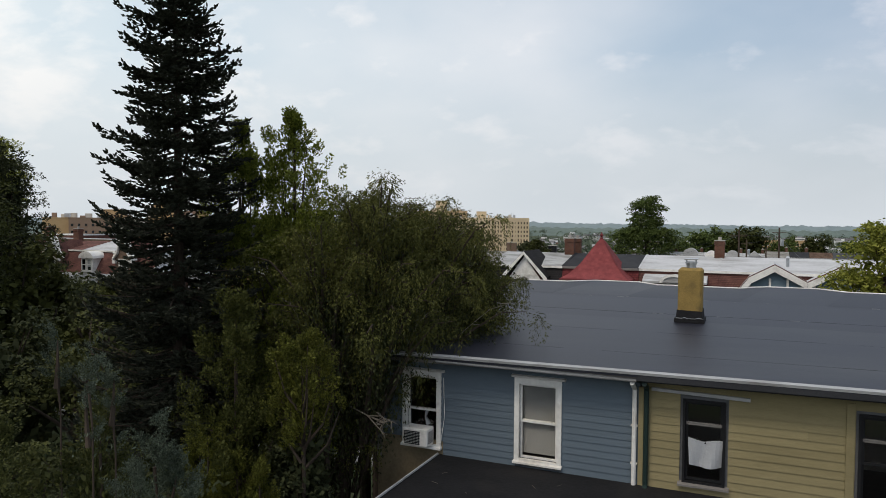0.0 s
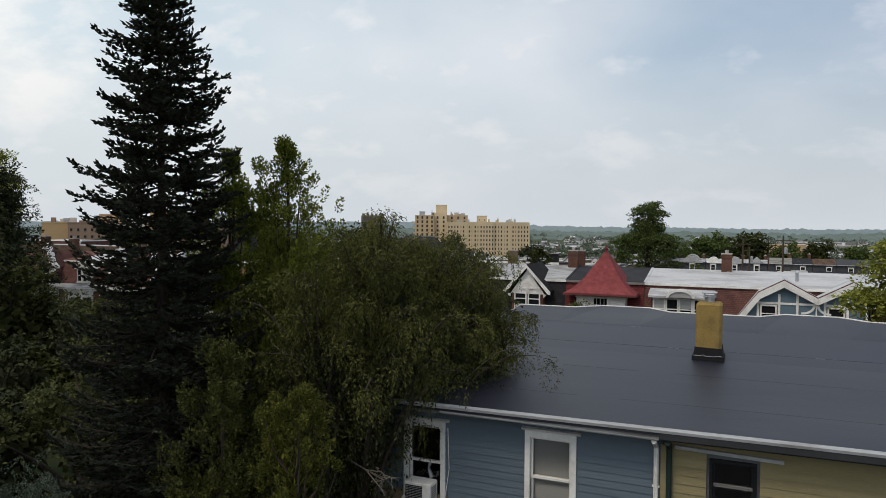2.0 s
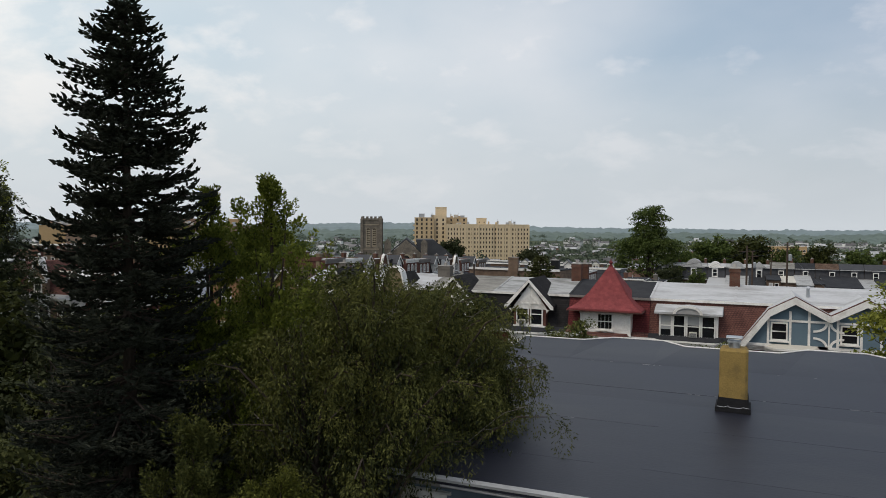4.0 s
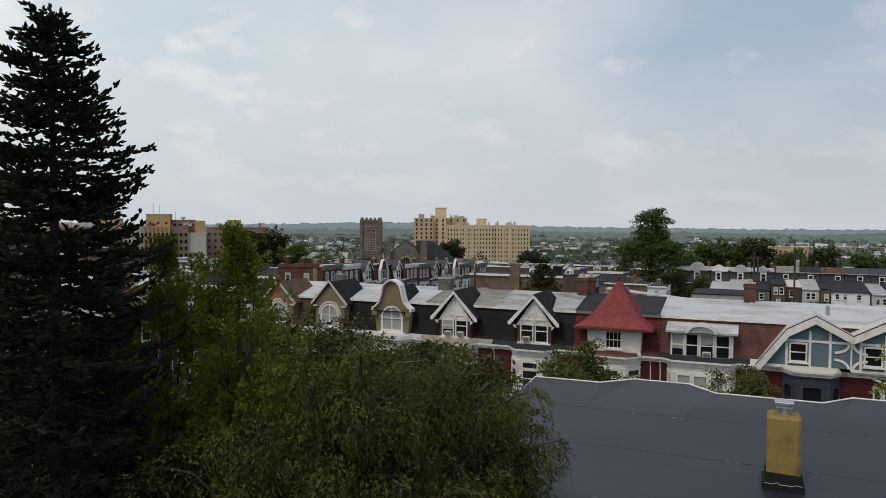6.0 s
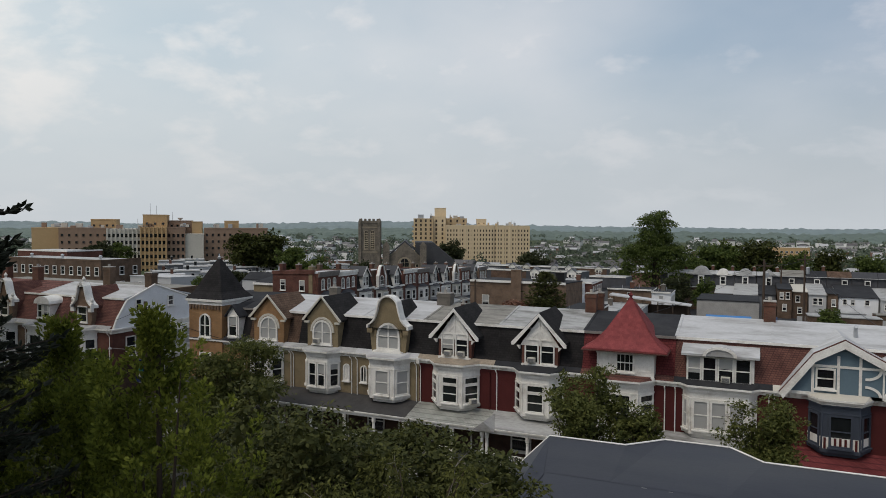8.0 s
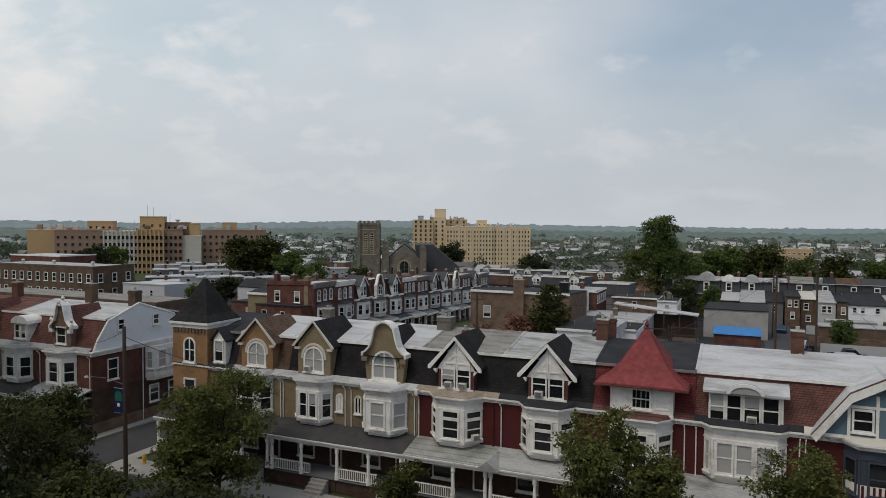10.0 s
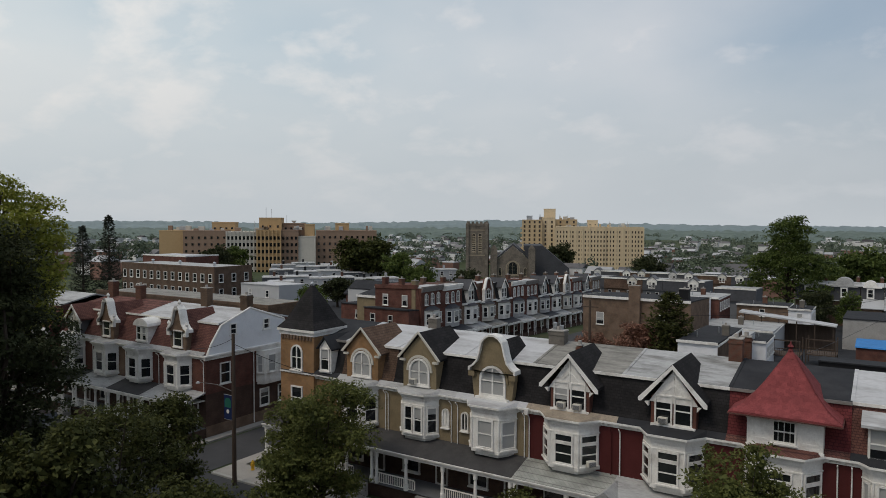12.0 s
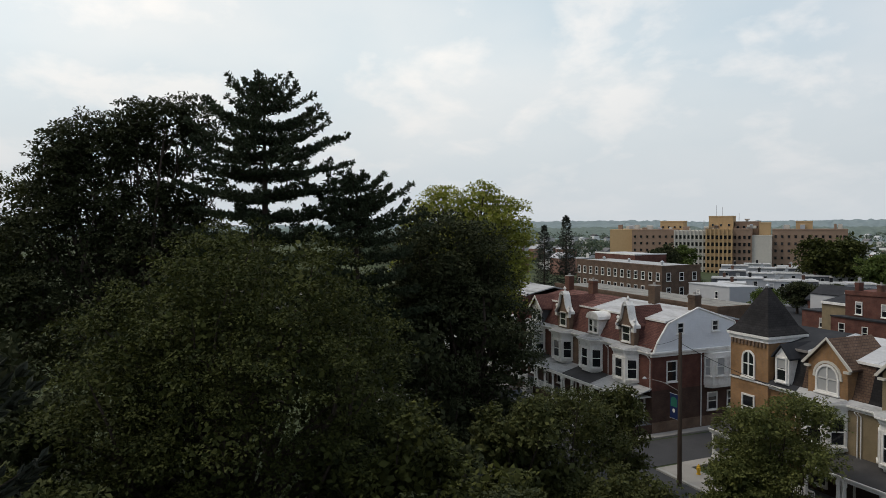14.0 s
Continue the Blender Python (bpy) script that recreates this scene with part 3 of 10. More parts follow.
# membrane roof: rises a little from the eave, then more towards the rear edge; rolled sheets with lapped seams
def roof_z(y):
    return 10.89 + (y - 14.6) * 0.030 if y < 21.5 else 11.097 + (y - 21.5) * 0.060
seams = [14.62, 16.6, 19.45, 22.6, 25.4]
for i, (y0, y1) in enumerate(zip(seams, seams[1:])):
    ya = y0 - (0.08 if i else 0.0)
    prof = [(ya, roof_z(ya) + 0.004), (min(max(21.5, y0), y1), roof_z(min(max(21.5, y0), y1)) + 0.002), (y1, roof_z(y1)), (y1, roof_z(y1) - 0.10), (ya, roof_z(ya) - 0.10)]
    xs = [-8.95 if i >= 1 else -8.55, -4.1 + 0.9 * (i % 3), 1.6 + 0.7 * (i % 2), 6.8, XR + 0.2]
    for j, (a_, b_) in enumerate(zip(xs, xs[1:])):
        part("roof_sheet", Geo().prism([(y, z + (0.002 if j % 2 else 0)) for y, z in prof], a_, b_ + (0.04 if j % 2 else 0), "x"), M["membrane"], nb)
# rear part out to the edge over the bays, with its white metal strip
ZE = 11.58
edge = [(-8.95, 27.66), (-6.80, 27.70), (-5.86, 28.66), (-4.14, 28.68), (-3.30, 27.72), (-0.40, 27.76), (0.46, 28.80), (2.15, 28.80), (3.0, 27.85), (6.0, 27.85), (6.9, 28.85), (8.6, 28.85), (9.5, 27.9), (XR + 0.2, 27.9)]
for (xa, ya), (xb, yb) in zip(edge, edge[1:]):
    zr = roof_z(25.4) + 0.002
    part("rear_roof_panel", Geo().add([(xa, 25.38, zr), (xb, 25.38, zr), (xb, yb, ZE), (xa, ya, ZE), (xb, yb, ZE - 0.30), (xa, ya, ZE - 0.30)], [(0, 1, 2, 3), (3, 2, 4, 5)]), M["membrane"], nb)
    if ya > 28.5 and yb > 28.5:
        part("rear_bay", Geo().prism([(xa - 0.7, 27.6), (xa + 0.1, ya - 0.15), (xb - 0.1, yb - 0.15), (xb + 0.7, 27.6)], 3.0, 11.28, "z"), M["red_brick"], nb, "red brick bay under the rear roof edge")
# hipped corner that falls away on the west side
part("hip_panel", Geo().add([(-8.95, 27.66, ZE), (-8.45, 25.2, roof_z(25.2) + 0.012), (-8.70, 21.0, roof_z(21.0) + 0.012), (-10.1, 22.4, 10.30), (-10.2, 27.2, 10.30)], [(0, 1, 2), (0, 2, 3), (0, 3, 4)]), M["membrane"], nb, "dark membrane folded down over the corner")
g = Geo()
for (xa, ya), (xb, yb) in zip([(-10.2, 27.2)] + edge, edge):
    g.tube([(xa, ya, ZE + 0.01 if xa > -10 else 10.31), (xb, yb, ZE + 0.01)], 0.026, 6)
part("edge_trim", g, M["white"], nb, "white metal edge strip")
# short chalky marks where the laps are sealed
rng = random.Random(12)
g = Geo()
for y0 in seams[1:]:
    for k in range(15):
        x, ln = rng.uniform(-8.2, 9.0), rng.uniform(0.04, 0.16)
        y = y0 - 0.085 + rng.uniform(-0.012, 0.012)
        g.prism([(x, y - 0.006), (x + ln, y - 0.004 + rng.uniform(-0.01, 0.01)), (x + ln, y + 0.004), (x, y + 0.003)], roof_z(y) - 0.004, roof_z(y) + 0.0075, "z")
part("lap_sealant", g, M["gutter"], nb, "chalky specks of sealant along the laps")["kind"] = "stuff"
# eaves: pale edge flashing, shadowed fascia, half-round gutter on the blue part, dark boxed gutter on the olive part
part("soffit", Geo().box(-8.5, XR, 14.72, YW + 0.02, 10.70, 10.72), M["fascia"], nb)
for a_, b_ in ((-8.5, -2.12), (-2.11, 4.0), (4.01, XR)):
    part("fascia", Geo().box(a_, b_, 14.69, 14.72, 10.70, 10.86), M["fascia"], nb)
part("flashing", Geo().prism([(14.60, 10.845), (14.585, 10.90), (14.74, 10.915), (14.74, 10.90), (14.605, 10.888), (14.615, 10.845)], -8.5, XR, "x"), M["gutter"], nb, "stained pale metal edge flashing")
arc = [(14.63 + r_ * math.cos(a_), r_ * math.sin(a_)) for r_, ks in ((0.062, range(7)), (0.054, range(6, -1, -1))) for a_ in [math.pi + math.pi * k / 6 for k in ks]]
n_ = len(arc)
g = Geo().add([(-6.6, y, z + 10.80) for y, z in arc] + [(-2.14, y, z + 10.745) for y, z in arc], [(k, (k + 1) % n_, n_ + (k + 1) % n_, n_ + k) for k in range(n_)] + [(k, 13 - k, 12 - k, k + 1) for k in range(6)] + [(n_ + k + 1, n_ + 12 - k, n_ + 13 - k, n_ + k) for k in range(6)])
part("gutter", g, M["gutter"], nb, "stained pale half-round gutter")
part("gutter", Geo().prism([(14.60, 10.83), (14.59, 10.73), (14.62, 10.70), (14.69, 10.70), (14.69, 10.715), (14.625, 10.715), (14.605, 10.735), (14.61, 10.83)], -2.13, XR, "x"), M["dark_roof"], nb, "dark boxed gutter")
# the eave climbs slightly towards the olive end
for ob in nb.children:
    if ob.name.split(".")[0] in ("gutter", "fascia", "flashing", "soffit", "roof_sheet"):
        for v in ob.data.vertices:
            v.co.z += 0.009 * (v.co.x + 6.2) * min(max((21.5 - v.co.y) / 6.5, 0.0), 1.0)
# siding: overlapping boards, course by course
def siding(x0, x1, z0, z1, course, material, joints):
    z, k = z0, 0
    while z < z1 - 0.02:
        h = min(course, z1 - z)
        cuts = [x0, x1]
        for w0, w1, q0, q1, _ in WOPEN:
            if q0 - 0.13 < z + h / 2 < q1 + 0.13:
                cuts += [max(x0, min(x1, w0 - 0.10)), max(x0, min(x1, w1 + 0.10))]
        rng = random.Random(int(z * 100) + int(x0 * 7))
        if joints:
            cuts += [x0 + rng.uniform(0.2, 0.8) * (x1 - x0)]
        cuts = sorted(set(cuts))
        for a_, b_ in zip(cuts, cuts[1:]):
            mid = (a_ + b_) / 2
            if b_ - a_ < 0.02 or any(w0 - 0.05 < mid < w1 + 0.05 and q0 - 0.13 < z + h / 2 < q1 + 0.13 for w0, w1, q0, q1, _ in WOPEN):
                continue
            sag = rng.uniform(-0.003, 0.003)
            part("siding_board", Geo().prism([(YW - 0.022, z + sag), (YW - 0.003, z + h + 0.012), (YW + 0.018, z + h + 0.012), (YW + 0.018, z + sag)], a_ + 0.002, b_ - 0.002, "x"), material, nb)
        z += h; k += 1
siding(XL, -6.62, 8.78, 10.70, 0.152, M["blue_board"], False)
siding(-6.62, XSPLIT, 8.30, 10.70, 0.152, M["blue_board"], False)
part("rendered_wall", Geo().box(XL - 0.01, -6.63, YW - 0.012, YW + 0.018, 0.0, 8.775), M["tan_stone"], nb, "tan rendered lower wall")
siding(XSPLIT + 0.05, XR, 8.45, 10.72, 0.170, M["olive_board"], True)
part("corner_board", Geo().box(1.66, 1.80, YW - 0.045, YW + 0.018, 8.45, 10.62), M["olive_board"], nb)
part("corner_board", Geo().box(XL - 0.03, XL + 0.10, YW - 0.04, YW + 0.02, 8.2, 10.56), M["fascia"], nb)
part("corner_board", Geo().box(XSPLIT - 0.02, XSPLIT + 0.10, YW - 0.05, YW + 0.018, 8.4, 10.54), M["olive_board"], nb)
# long dry board under the eave of the olive wall
part("batten", Geo().prism([(-1.88, 10.50), (0.0, 10.46), (0.0, 10.525), (-1.88, 10.565)], YW - 0.10, YW - 0.03, "y"), M["gutter"], nb, "loose pale board under the eave")
def near_window(x0, x1, z0, z1, casing, sash, kind):
    w = part("window", Geo().ring([(x0 - 0.11, z0 - 0.10), (x1 + 0.11, z0 - 0.10), (x1 + 0.11, z1 + 0.13), (x0 - 0.11, z1 + 0.13)], [(x0, z0), (x1, z0), (x1, z1), (x0, z1)], YW - 0.055, YW + 0.10) if casing else
             Geo().ring([(x0 - 0.05, z0 - 0.05), (x1 + 0.05, z0 - 0.05), (x1 + 0.05, z1 + 0.05), (x0 - 0.05, z1 + 0.05)], [(x0, z0), (x1, z0), (x1, z1), (x0, z1)], YW - 0.04, YW + 0.10), M[sash], nb)
    if casing:
        part("head", Geo().prism([(YW - 0.11, z1 + 0.19), (YW - 0.05, z1 + 0.13), (YW + 0.02, z1 + 0.13), (YW + 0.02, z1 + 0.20)], x0 - 0.18, x1 + 0.20, "x"), M["white"], w)
    zm = (z0 + z1) / 2
    for y, a_, b_ in ((YW + 0.05, zm - 0.03, z1), (YW + 0.08, z0, zm + 0.03)):
        part("sash", Geo().ring([(x0, a_), (x1, a_), (x1, b_), (x0, b_)], [(x0 + 0.05, a_ + 0.05), (x1 - 0.05, a_ + 0.05), (x1 - 0.05, b_ - 0.05), (x0 + 0.05, b_ - 0.05)], y - 0.02, y + 0.02), M["white" if casing else sash], w)
        pane = part("pane", Geo().box(x0 + 0.04, x1 - 0.04, y - 0.003, y + 0.003, a_ + 0.04, b_ - 0.04), M["clear"], w)
        pane.visible_shadow = False
    part("sill", Geo().prism([(YW - 0.12, z0 - 0.10), (YW - 0.12, z0 - 0.06), (YW + 0.10, z0 - 0.005), (YW + 0.10, z0 - 0.10)], x0 - 0.13, x1 + 0.13, "x"), M["white" if casing else "fascia"], w)
    return w
wa = near_window(*WOPEN[0][:4], True, "white", "a")
wb = near_window(*WOPEN[1][:4], True, "white", "b")
wc = near_window(*WOPEN[2][:4], False, "black", "c")
wd = near_window(*WOPEN[3][:4], False, "black", "d")
x0, x1, z0, z1, _ = WOPEN[1]
part("blind", Geo().box(x0 + 0.02, x1 - 0.02, YW + 0.13, YW + 0.14, z0 + 0.10, z1), M["blind"], wb, "pale lowered roller blind")
for q, w in ((2, wc), (3, wd)):
    x0, x1, z0, z1, _ = WOPEN[q]
    for zz in (z1 - 0.45, z1 - 0.50 + 0.02):
        part("rail", Geo().box(x0 + 0.02, x1 - 0.02, YW + 0.02, YW + 0.045, zz, zz + 0.035), M["fascia"], w)
x0, x1, z0, z1, _ = WOPEN[2]
g = Geo()
n = 10
vs = []
for j in range(7):
    for i in range(n + 1):
        u, v = i / n, j / 6
        x = x0 + 0.06 + u * 0.66 + 0.05 * v * (0.5 - u)
        z = z0 + 0.86 - v * (0.52 + 0.05 * math.sin(3 * u)) + 0.03 * math.cos(7 * u) * (1 - v)
        vs.append((x, YW + 0.03 - 0.03 * math.sin(9 * u + 2 * v) * (0.4 + v), z))
fs = [(j * (n + 1) + i, j * (n + 1) + i + 1, (j + 1) * (n + 1) + i + 1, (j + 1) * (n + 1) + i) for j in range(6) for i in range(n)]
ob = part("cloth", g.add(vs, fs), M["cloth"], wc, "crumpled pale cloth hung in the window")
md = ob.modifiers.new("thick", 'SOLIDIFY'); md.thickness = 0.012
# air conditioner of the first window
x0, x1, z0, z1, _ = WOPEN[0]
acb = part("air_conditioner", Geo().box(x0 + 0.06, x1 - 0.10, YW - 0.36, YW + 0.03, z0 + 0.0, z0 + 0.42, 0.02), M["white"], wa, "off-white window air conditioner")
g = Geo()
for k in range(9):
    g.box(x0 + 0.10, x0 + 0.50, YW - 0.372, YW - 0.361, z0 + 0.05 + k * 0.036, z0 + 0.07 + k * 0.036)
for k in range(6):
    g.box(x0 + 0.10 + k * 0.075, x0 + 0.112 + k * 0.075, YW - 0.376, YW - 0.373, z0 + 0.05, z0 + 0.36)
part("grille", g, M["black"], acb)
g = Geo()
for k in range(7):
    g.box(x1 - 0.099, x1 - 0.09, YW - 0.30, YW - 0.05, z0 + 0.07 + k * 0.042, z0 + 0.09 + k * 0.042)
part("side_louvre", g, M["fascia"], acb)
part("curtain", Geo().tube([(x0 + 0.50, YW + 0.10, z0 + 0.80), (x0 + 0.44, YW + 0.11, z0 + 0.62), (x0 + 0.52, YW + 0.10, z0 + 0.42)], [0.05, 0.03, 0.06], 8), M["cloth"], wa)
# downspouts
g = Geo().tube([(-2.22, 14.64, 10.70), (-2.22, 14.90, 10.56), (-2.22, YW - 0.07, 10.48), (-2.22, YW - 0.07, 8.42), (-2.22, YW - 0.20, 8.30)], 0.05, 8)
for z in (8.9, 9.7):
    g.box(-2.29, -2.15, YW - 0.09, YW - 0.01, z, z + 0.03)
part("downspout", g, M["white"], nb, "white downspout")
part("downspout", Geo().tube([(-1.98, 14.66, 10.70), (-1.98, 14.95, 10.58), (-1.98, YW - 0.09, 10.48), (-1.98, YW - 0.09, 8.50), (-1.98, YW - 0.22, 8.38)], 0.055, 8), M["green_pipe"], nb, "dark green downspout")
# cable down the wall
part("cable", Geo().tube([(-6.6, YW - 0.06, 10.3), (-6.57, YW - 0.05, 9.4), (-6.66, YW - 0.06, 8.75), (-6.9, YW - 0.07, 8.62)], 0.008, 5), M["white"], nb)
# low tar roof below the windows
part("low_roof", Geo().prism([(-6.72, 15.078), (XR, 15.078), (XR, 9.2), (-6.72, 9.2)], 8.2, 8.46, "z"), M["tar"], nb, "flat black tar roof below the windows")
part("low_roof_edge", Geo().tube([(-6.72, 15.0, 8.49), (-6.72, 9.2, 8.49)], 0.03, 6), M["gutter"], nb, "pale metal edge strip")
part("low_wall", Geo().prism([(-6.64, 15.07), (XR, 15.07), (XR, 9.3), (-6.64, 9.3)], 0.0, 8.19, "z"), M["brown_brick"], nb)
rng = random.Random(4)
g = Geo()
for k in range(16):
    x, y = rng.uniform(-6.5, 1.5), rng.uniform(12.3, 14.9)
    a_ = rng.uniform(0, 3.1); q = rng.uniform(0.05, 0.2)
    g.tube([(x, y, 8.468), (x + q * math.cos(a_), y + q * math.sin(a_), 8.472)], 0.0035, 4)
tagged(new("fallen_twigs", g.mesh("fallen_twigs", M["twig"])), "dry fallen twigs scattered on the tar roof", "debris", kind="stuff")
# stucco chimney on the roof
ch = thing("roof_chimney", pose(-1.66, 21.6, 11.2), "yellow stuccoed chimney with a metal cap on the dark roof", "chimney")
g = Geo().box(-0.33, 0.33, -0.33, 0.33, 0.0, 1.46, 0.06)
part("shaft", g, M["yellow_stucco"], ch)
part("flashing", Geo().prism([(-0.41, -0.41), (0.41, -0.41), (0.41, 0.41), (-0.41, 0.41)], -0.1, 0.02, "z").add([(-0.37, -0.37, 0.02), (0.37, -0.37, 0.02), (0.37, 0.37, 0.02), (-0.37, 0.37, 0.02), (-0.345, -0.345, 0.26), (0.345, -0.345, 0.24), (0.345, 0.345, 0.26), (-0.345, 0.345, 0.24)], [(0, 1, 5, 4), (1, 2, 6, 5), (2, 3, 7, 6), (3, 0, 4, 7)]), M["tar"], ch, "black tarred flashing")
part("patch", Geo().tube([(-0.36, -0.385, 0.035), (-0.20, -0.40, 0.025), (-0.12, -0.39, 0.06), (-0.06, -0.40, 0.025), (0.16, -0.40, 0.025), (0.24, -0.385, 0.05), (0.36, -0.385, 0.035)], 0.007, 5), M["cloth"], ch, "pale sealant line")
part("flue", Geo().lathe([(0.13, 1.46), (0.13, 1.60), (0.15, 1.62), (0.15, 1.64)], 0, 0, 14), M["metal"], ch)
part("hood", Geo().box(-0.19, 0.19, -0.19, 0.19, 1.70, 1.735, 0.01).box(-0.14, -0.12, -0.14, -0.12, 1.55, 1.70).box(0.12, 0.14, -0.14, -0.12, 1.55, 1.70).box(-0.14, -0.12, 0.12, 0.14, 1.55, 1.70).box(0.12, 0.14, 0.12, 0.14, 1.55, 1.70).box(-0.16, 0.16, -0.16, 0.16, 1.60, 1.63), M["metal"], ch, "flat galvanised hood")

# ---- row houses across the street ----
FRONT = 55.55
ZC, ZR, ZRIDGE = 7.55, 10.30, 11.18    # cornice, roof edge, ridge


def bay_plan(xc, half, front, depth, grow=0.0):
    return [(xc - half - grow, 0.0), (xc - front - grow * 0.6, -depth - grow), (xc + front + grow * 0.6, -depth - grow), (xc + half + grow, 0.0)]


def bay(h, xc, half=1.65, front=0.95, depth=1.0, z0=4.2, z1=7.2, body="white", pane="glass", wins=1, ac=None, transom=False, frame_mat="white"):
    b = part("bay_window", Geo().prism(bay_plan(xc, half, front, depth), z0 + 0.35, z1, "z"), M[body], h)
    part("base_moulding", Geo().prism(bay_plan(xc, half, front, depth, 0.06), z0 + 0.20, z0 + 0.40, "z").prism(bay_plan(xc, half - 0.2, front - 0.15, depth - 0.15), z0 - 0.05, z0 + 0.20, "z"), M[frame_mat], b)
    part("head_moulding", Geo().prism(bay_plan(xc, half, front, depth, 0.05), z1 - 0.55, z1 - 0.47, "z").prism(bay_plan(xc, half, front, depth, 0.09), z1 - 0.10, z1, "z"), M[frame_mat], b)
    hw, zb = 1.92, z0 + 0.50
    def pane_pair(x, y, w, turn=0):
        """A sash, or with a transom light a lower sash and a small light above it."""
        if transom:
            window(b, x, y, zb, w, 1.36, turn=turn, frame_mat=frame_mat, pane="dark_glass", frame_w=0.10, bars=1)
            window(b, x, y, zb + 1.37, w, 0.56, turn=turn, frame_mat=frame_mat, pane="dark_glass", frame_w=0.09, bars=0, sill=False)
        else:
            window(b, x, y, zb, w, hw, turn=turn, frame_mat=frame_mat, pane=pane, frame_w=0.11)
    for k in range(wins):
        w = (2 * front - 0.25) / wins
        x = xc - front + 0.125 + w * (k + 0.5)
        pane_pair(x, -depth - 0.004, min(w - 0.06, 1.24))
    ang = math.degrees(math.atan2(depth, half - front))
    L = math.hypot(depth, half - front)
    for s in (-1, 1):
        mx, my = xc + s * (half + front) / 2, -depth / 2
        nx, ny = s * depth / L, -(half - front) / L
        pane_pair(mx + nx * 0.004, my + ny * 0.004, L - 0.24, s * ang)
    # corner pilasters
    for x in (xc - front, xc + front):
        part("pilaster", Geo().tube([(x, -depth - 0.01, z0 + 0.40), (x, -depth - 0.01, z1 - 0.5)], 0.06, 6), M[frame_mat], b)
    if ac is not None:
        ac_unit(b, xc + ac, -depth - 0.05, zb + 0.06)
    return b


def cornice(h, w, xc=None, half=1.65, front=0.95, depth=1.0, material="white", skirt="dark_roof"):
    def plan(o):
        p = [(0, 0.2), (0, -o)]
        if xc is not None:
            p += [(xc - half - o * 0.4, -o), (xc - front - o * 0.5, -depth - o), (xc + front + o * 0.5, -depth - o), (xc + half + o * 0.4, -o)]
        return p + [(w, -o), (w, 0.2)]
    c = part("cornice", Geo().prism(plan(0.12), ZC - 0.36, ZC - 0.24, "z").prism(plan(0.20), ZC - 0.239, ZC - 0.12, "z").prism(plan(0.34), ZC - 0.119, ZC, "z"), M[material], h)
    n = int(w / 0.35)
    if "bracket" not in SHARED:
        SHARED["bracket"] = Geo().prism([(-0.31, -0.121), (-0.13, -0.121), (-0.13, -0.30), (-0.20, -0.24)], -0.05, 0.05, "x").mesh("bracket", M[material])
    for k in range(n):
        x = (k + 0.5) * w / n
        if xc is None or abs(x - xc) > half + 0.2:
            part("bracket", SHARED["bracket"], None, c).matrix_basis = pose(x, 0, ZC)
    # sloped cover on top of the cornice
    top = [(x, y * 0.985, ZC + 0.005) for x, y in plan(0.33)[1:-1]]
    back = [(x, 0.05, ZC + 0.30) for x, y in plan(0.33)[1:-1]]
    k = len(top)
    part("skirt_roof", Geo().add(top + back, [(i, i + 1, k + i + 1, k + i) for i in range(k - 1)] + [tuple(range(k))[::-1]]), M[skirt], c)
    return c


def porch(h, w, roof="porch_roof", cols=(0.3,), z_front=3.62, z_back=4.25, depth=2.2, rail=True, fascia="white"):
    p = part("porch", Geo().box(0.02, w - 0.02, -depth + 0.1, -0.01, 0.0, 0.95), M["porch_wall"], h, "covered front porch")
    part("porch_roof", Geo().prism([(0.0, z_back), (-depth - 0.15, z_front), (-depth - 0.15, z_front - 0.07), (0.0, z_back - 0.1)], 0.0, w, "x"), M[roof], p)
    part("porch_fascia", Geo().box(0.0, w, -depth - 0.12, -depth + 0.12, z_front - 0.36, z_front - 0.075).prism([(-depth - 0.18, z_front - 0.02), (-depth - 0.28, z_front - 0.02), (-depth - 0.26, z_front - 0.13), (-depth - 0.18, z_front - 0.13)], 0.0, w, "x"), M[fascia], p)
    part("porch_ceiling", Geo().box(0.02, w - 0.02, -depth + 0.13, -0.02, z_front - 0.16, z_front - 0.12), M["cream"], p)
    part("porch_floor", Geo().box(0.0, w, -depth - 0.05, -0.01, 0.952, 1.02), M["grey_siding"], p)
    for c in cols:
        part("column", Geo().lathe([(0.17, 1.02), (0.17, 1.45), (0.13, 1.5), (0.12, 2.2), (0.10, 2.85), (0.15, 2.92), (0.15, z_front - 0.36)], c * w, -depth + 0.02, 10), M["white"], p)
    if rail:
        r = part("railing", Geo().box(0.2, w * 0.62, -depth - 0.02, -depth + 0.05, 1.78, 1.85).box(0.2, w * 0.62, -depth - 0.01, -depth + 0.04, 1.12, 1.17), M["white"], p)
        if "baluster" not in SHARED:
            SHARED["baluster"] = Geo().box(-0.02, 0.02, 0.0, 0.04, 1.17, 1.78).mesh("baluster", M["white"])
        for k in range(int(w * 0.62 / 0.16)):
            part("baluster", SHARED["baluster"], None, r).matrix_basis = pose(0.24 + k * 0.16, -depth, 0)
    for k in range(5):
        part("step", Geo().box(w * 0.68, w * 0.92, -depth - 0.1 - (5 - k) * 0.28, -depth - 0.1, k * 0.185, (k + 1) * 0.185), M["concrete"], p)
    window(p, w * 0.32, -0.03, 1.5, 1.5, 1.7, bars=1)
    window(p, w * 0.78, -0.03, 1.05, 1.0, 2.1, pane="wood_dark", bars=0, sill=False, name="front_door")
    return p


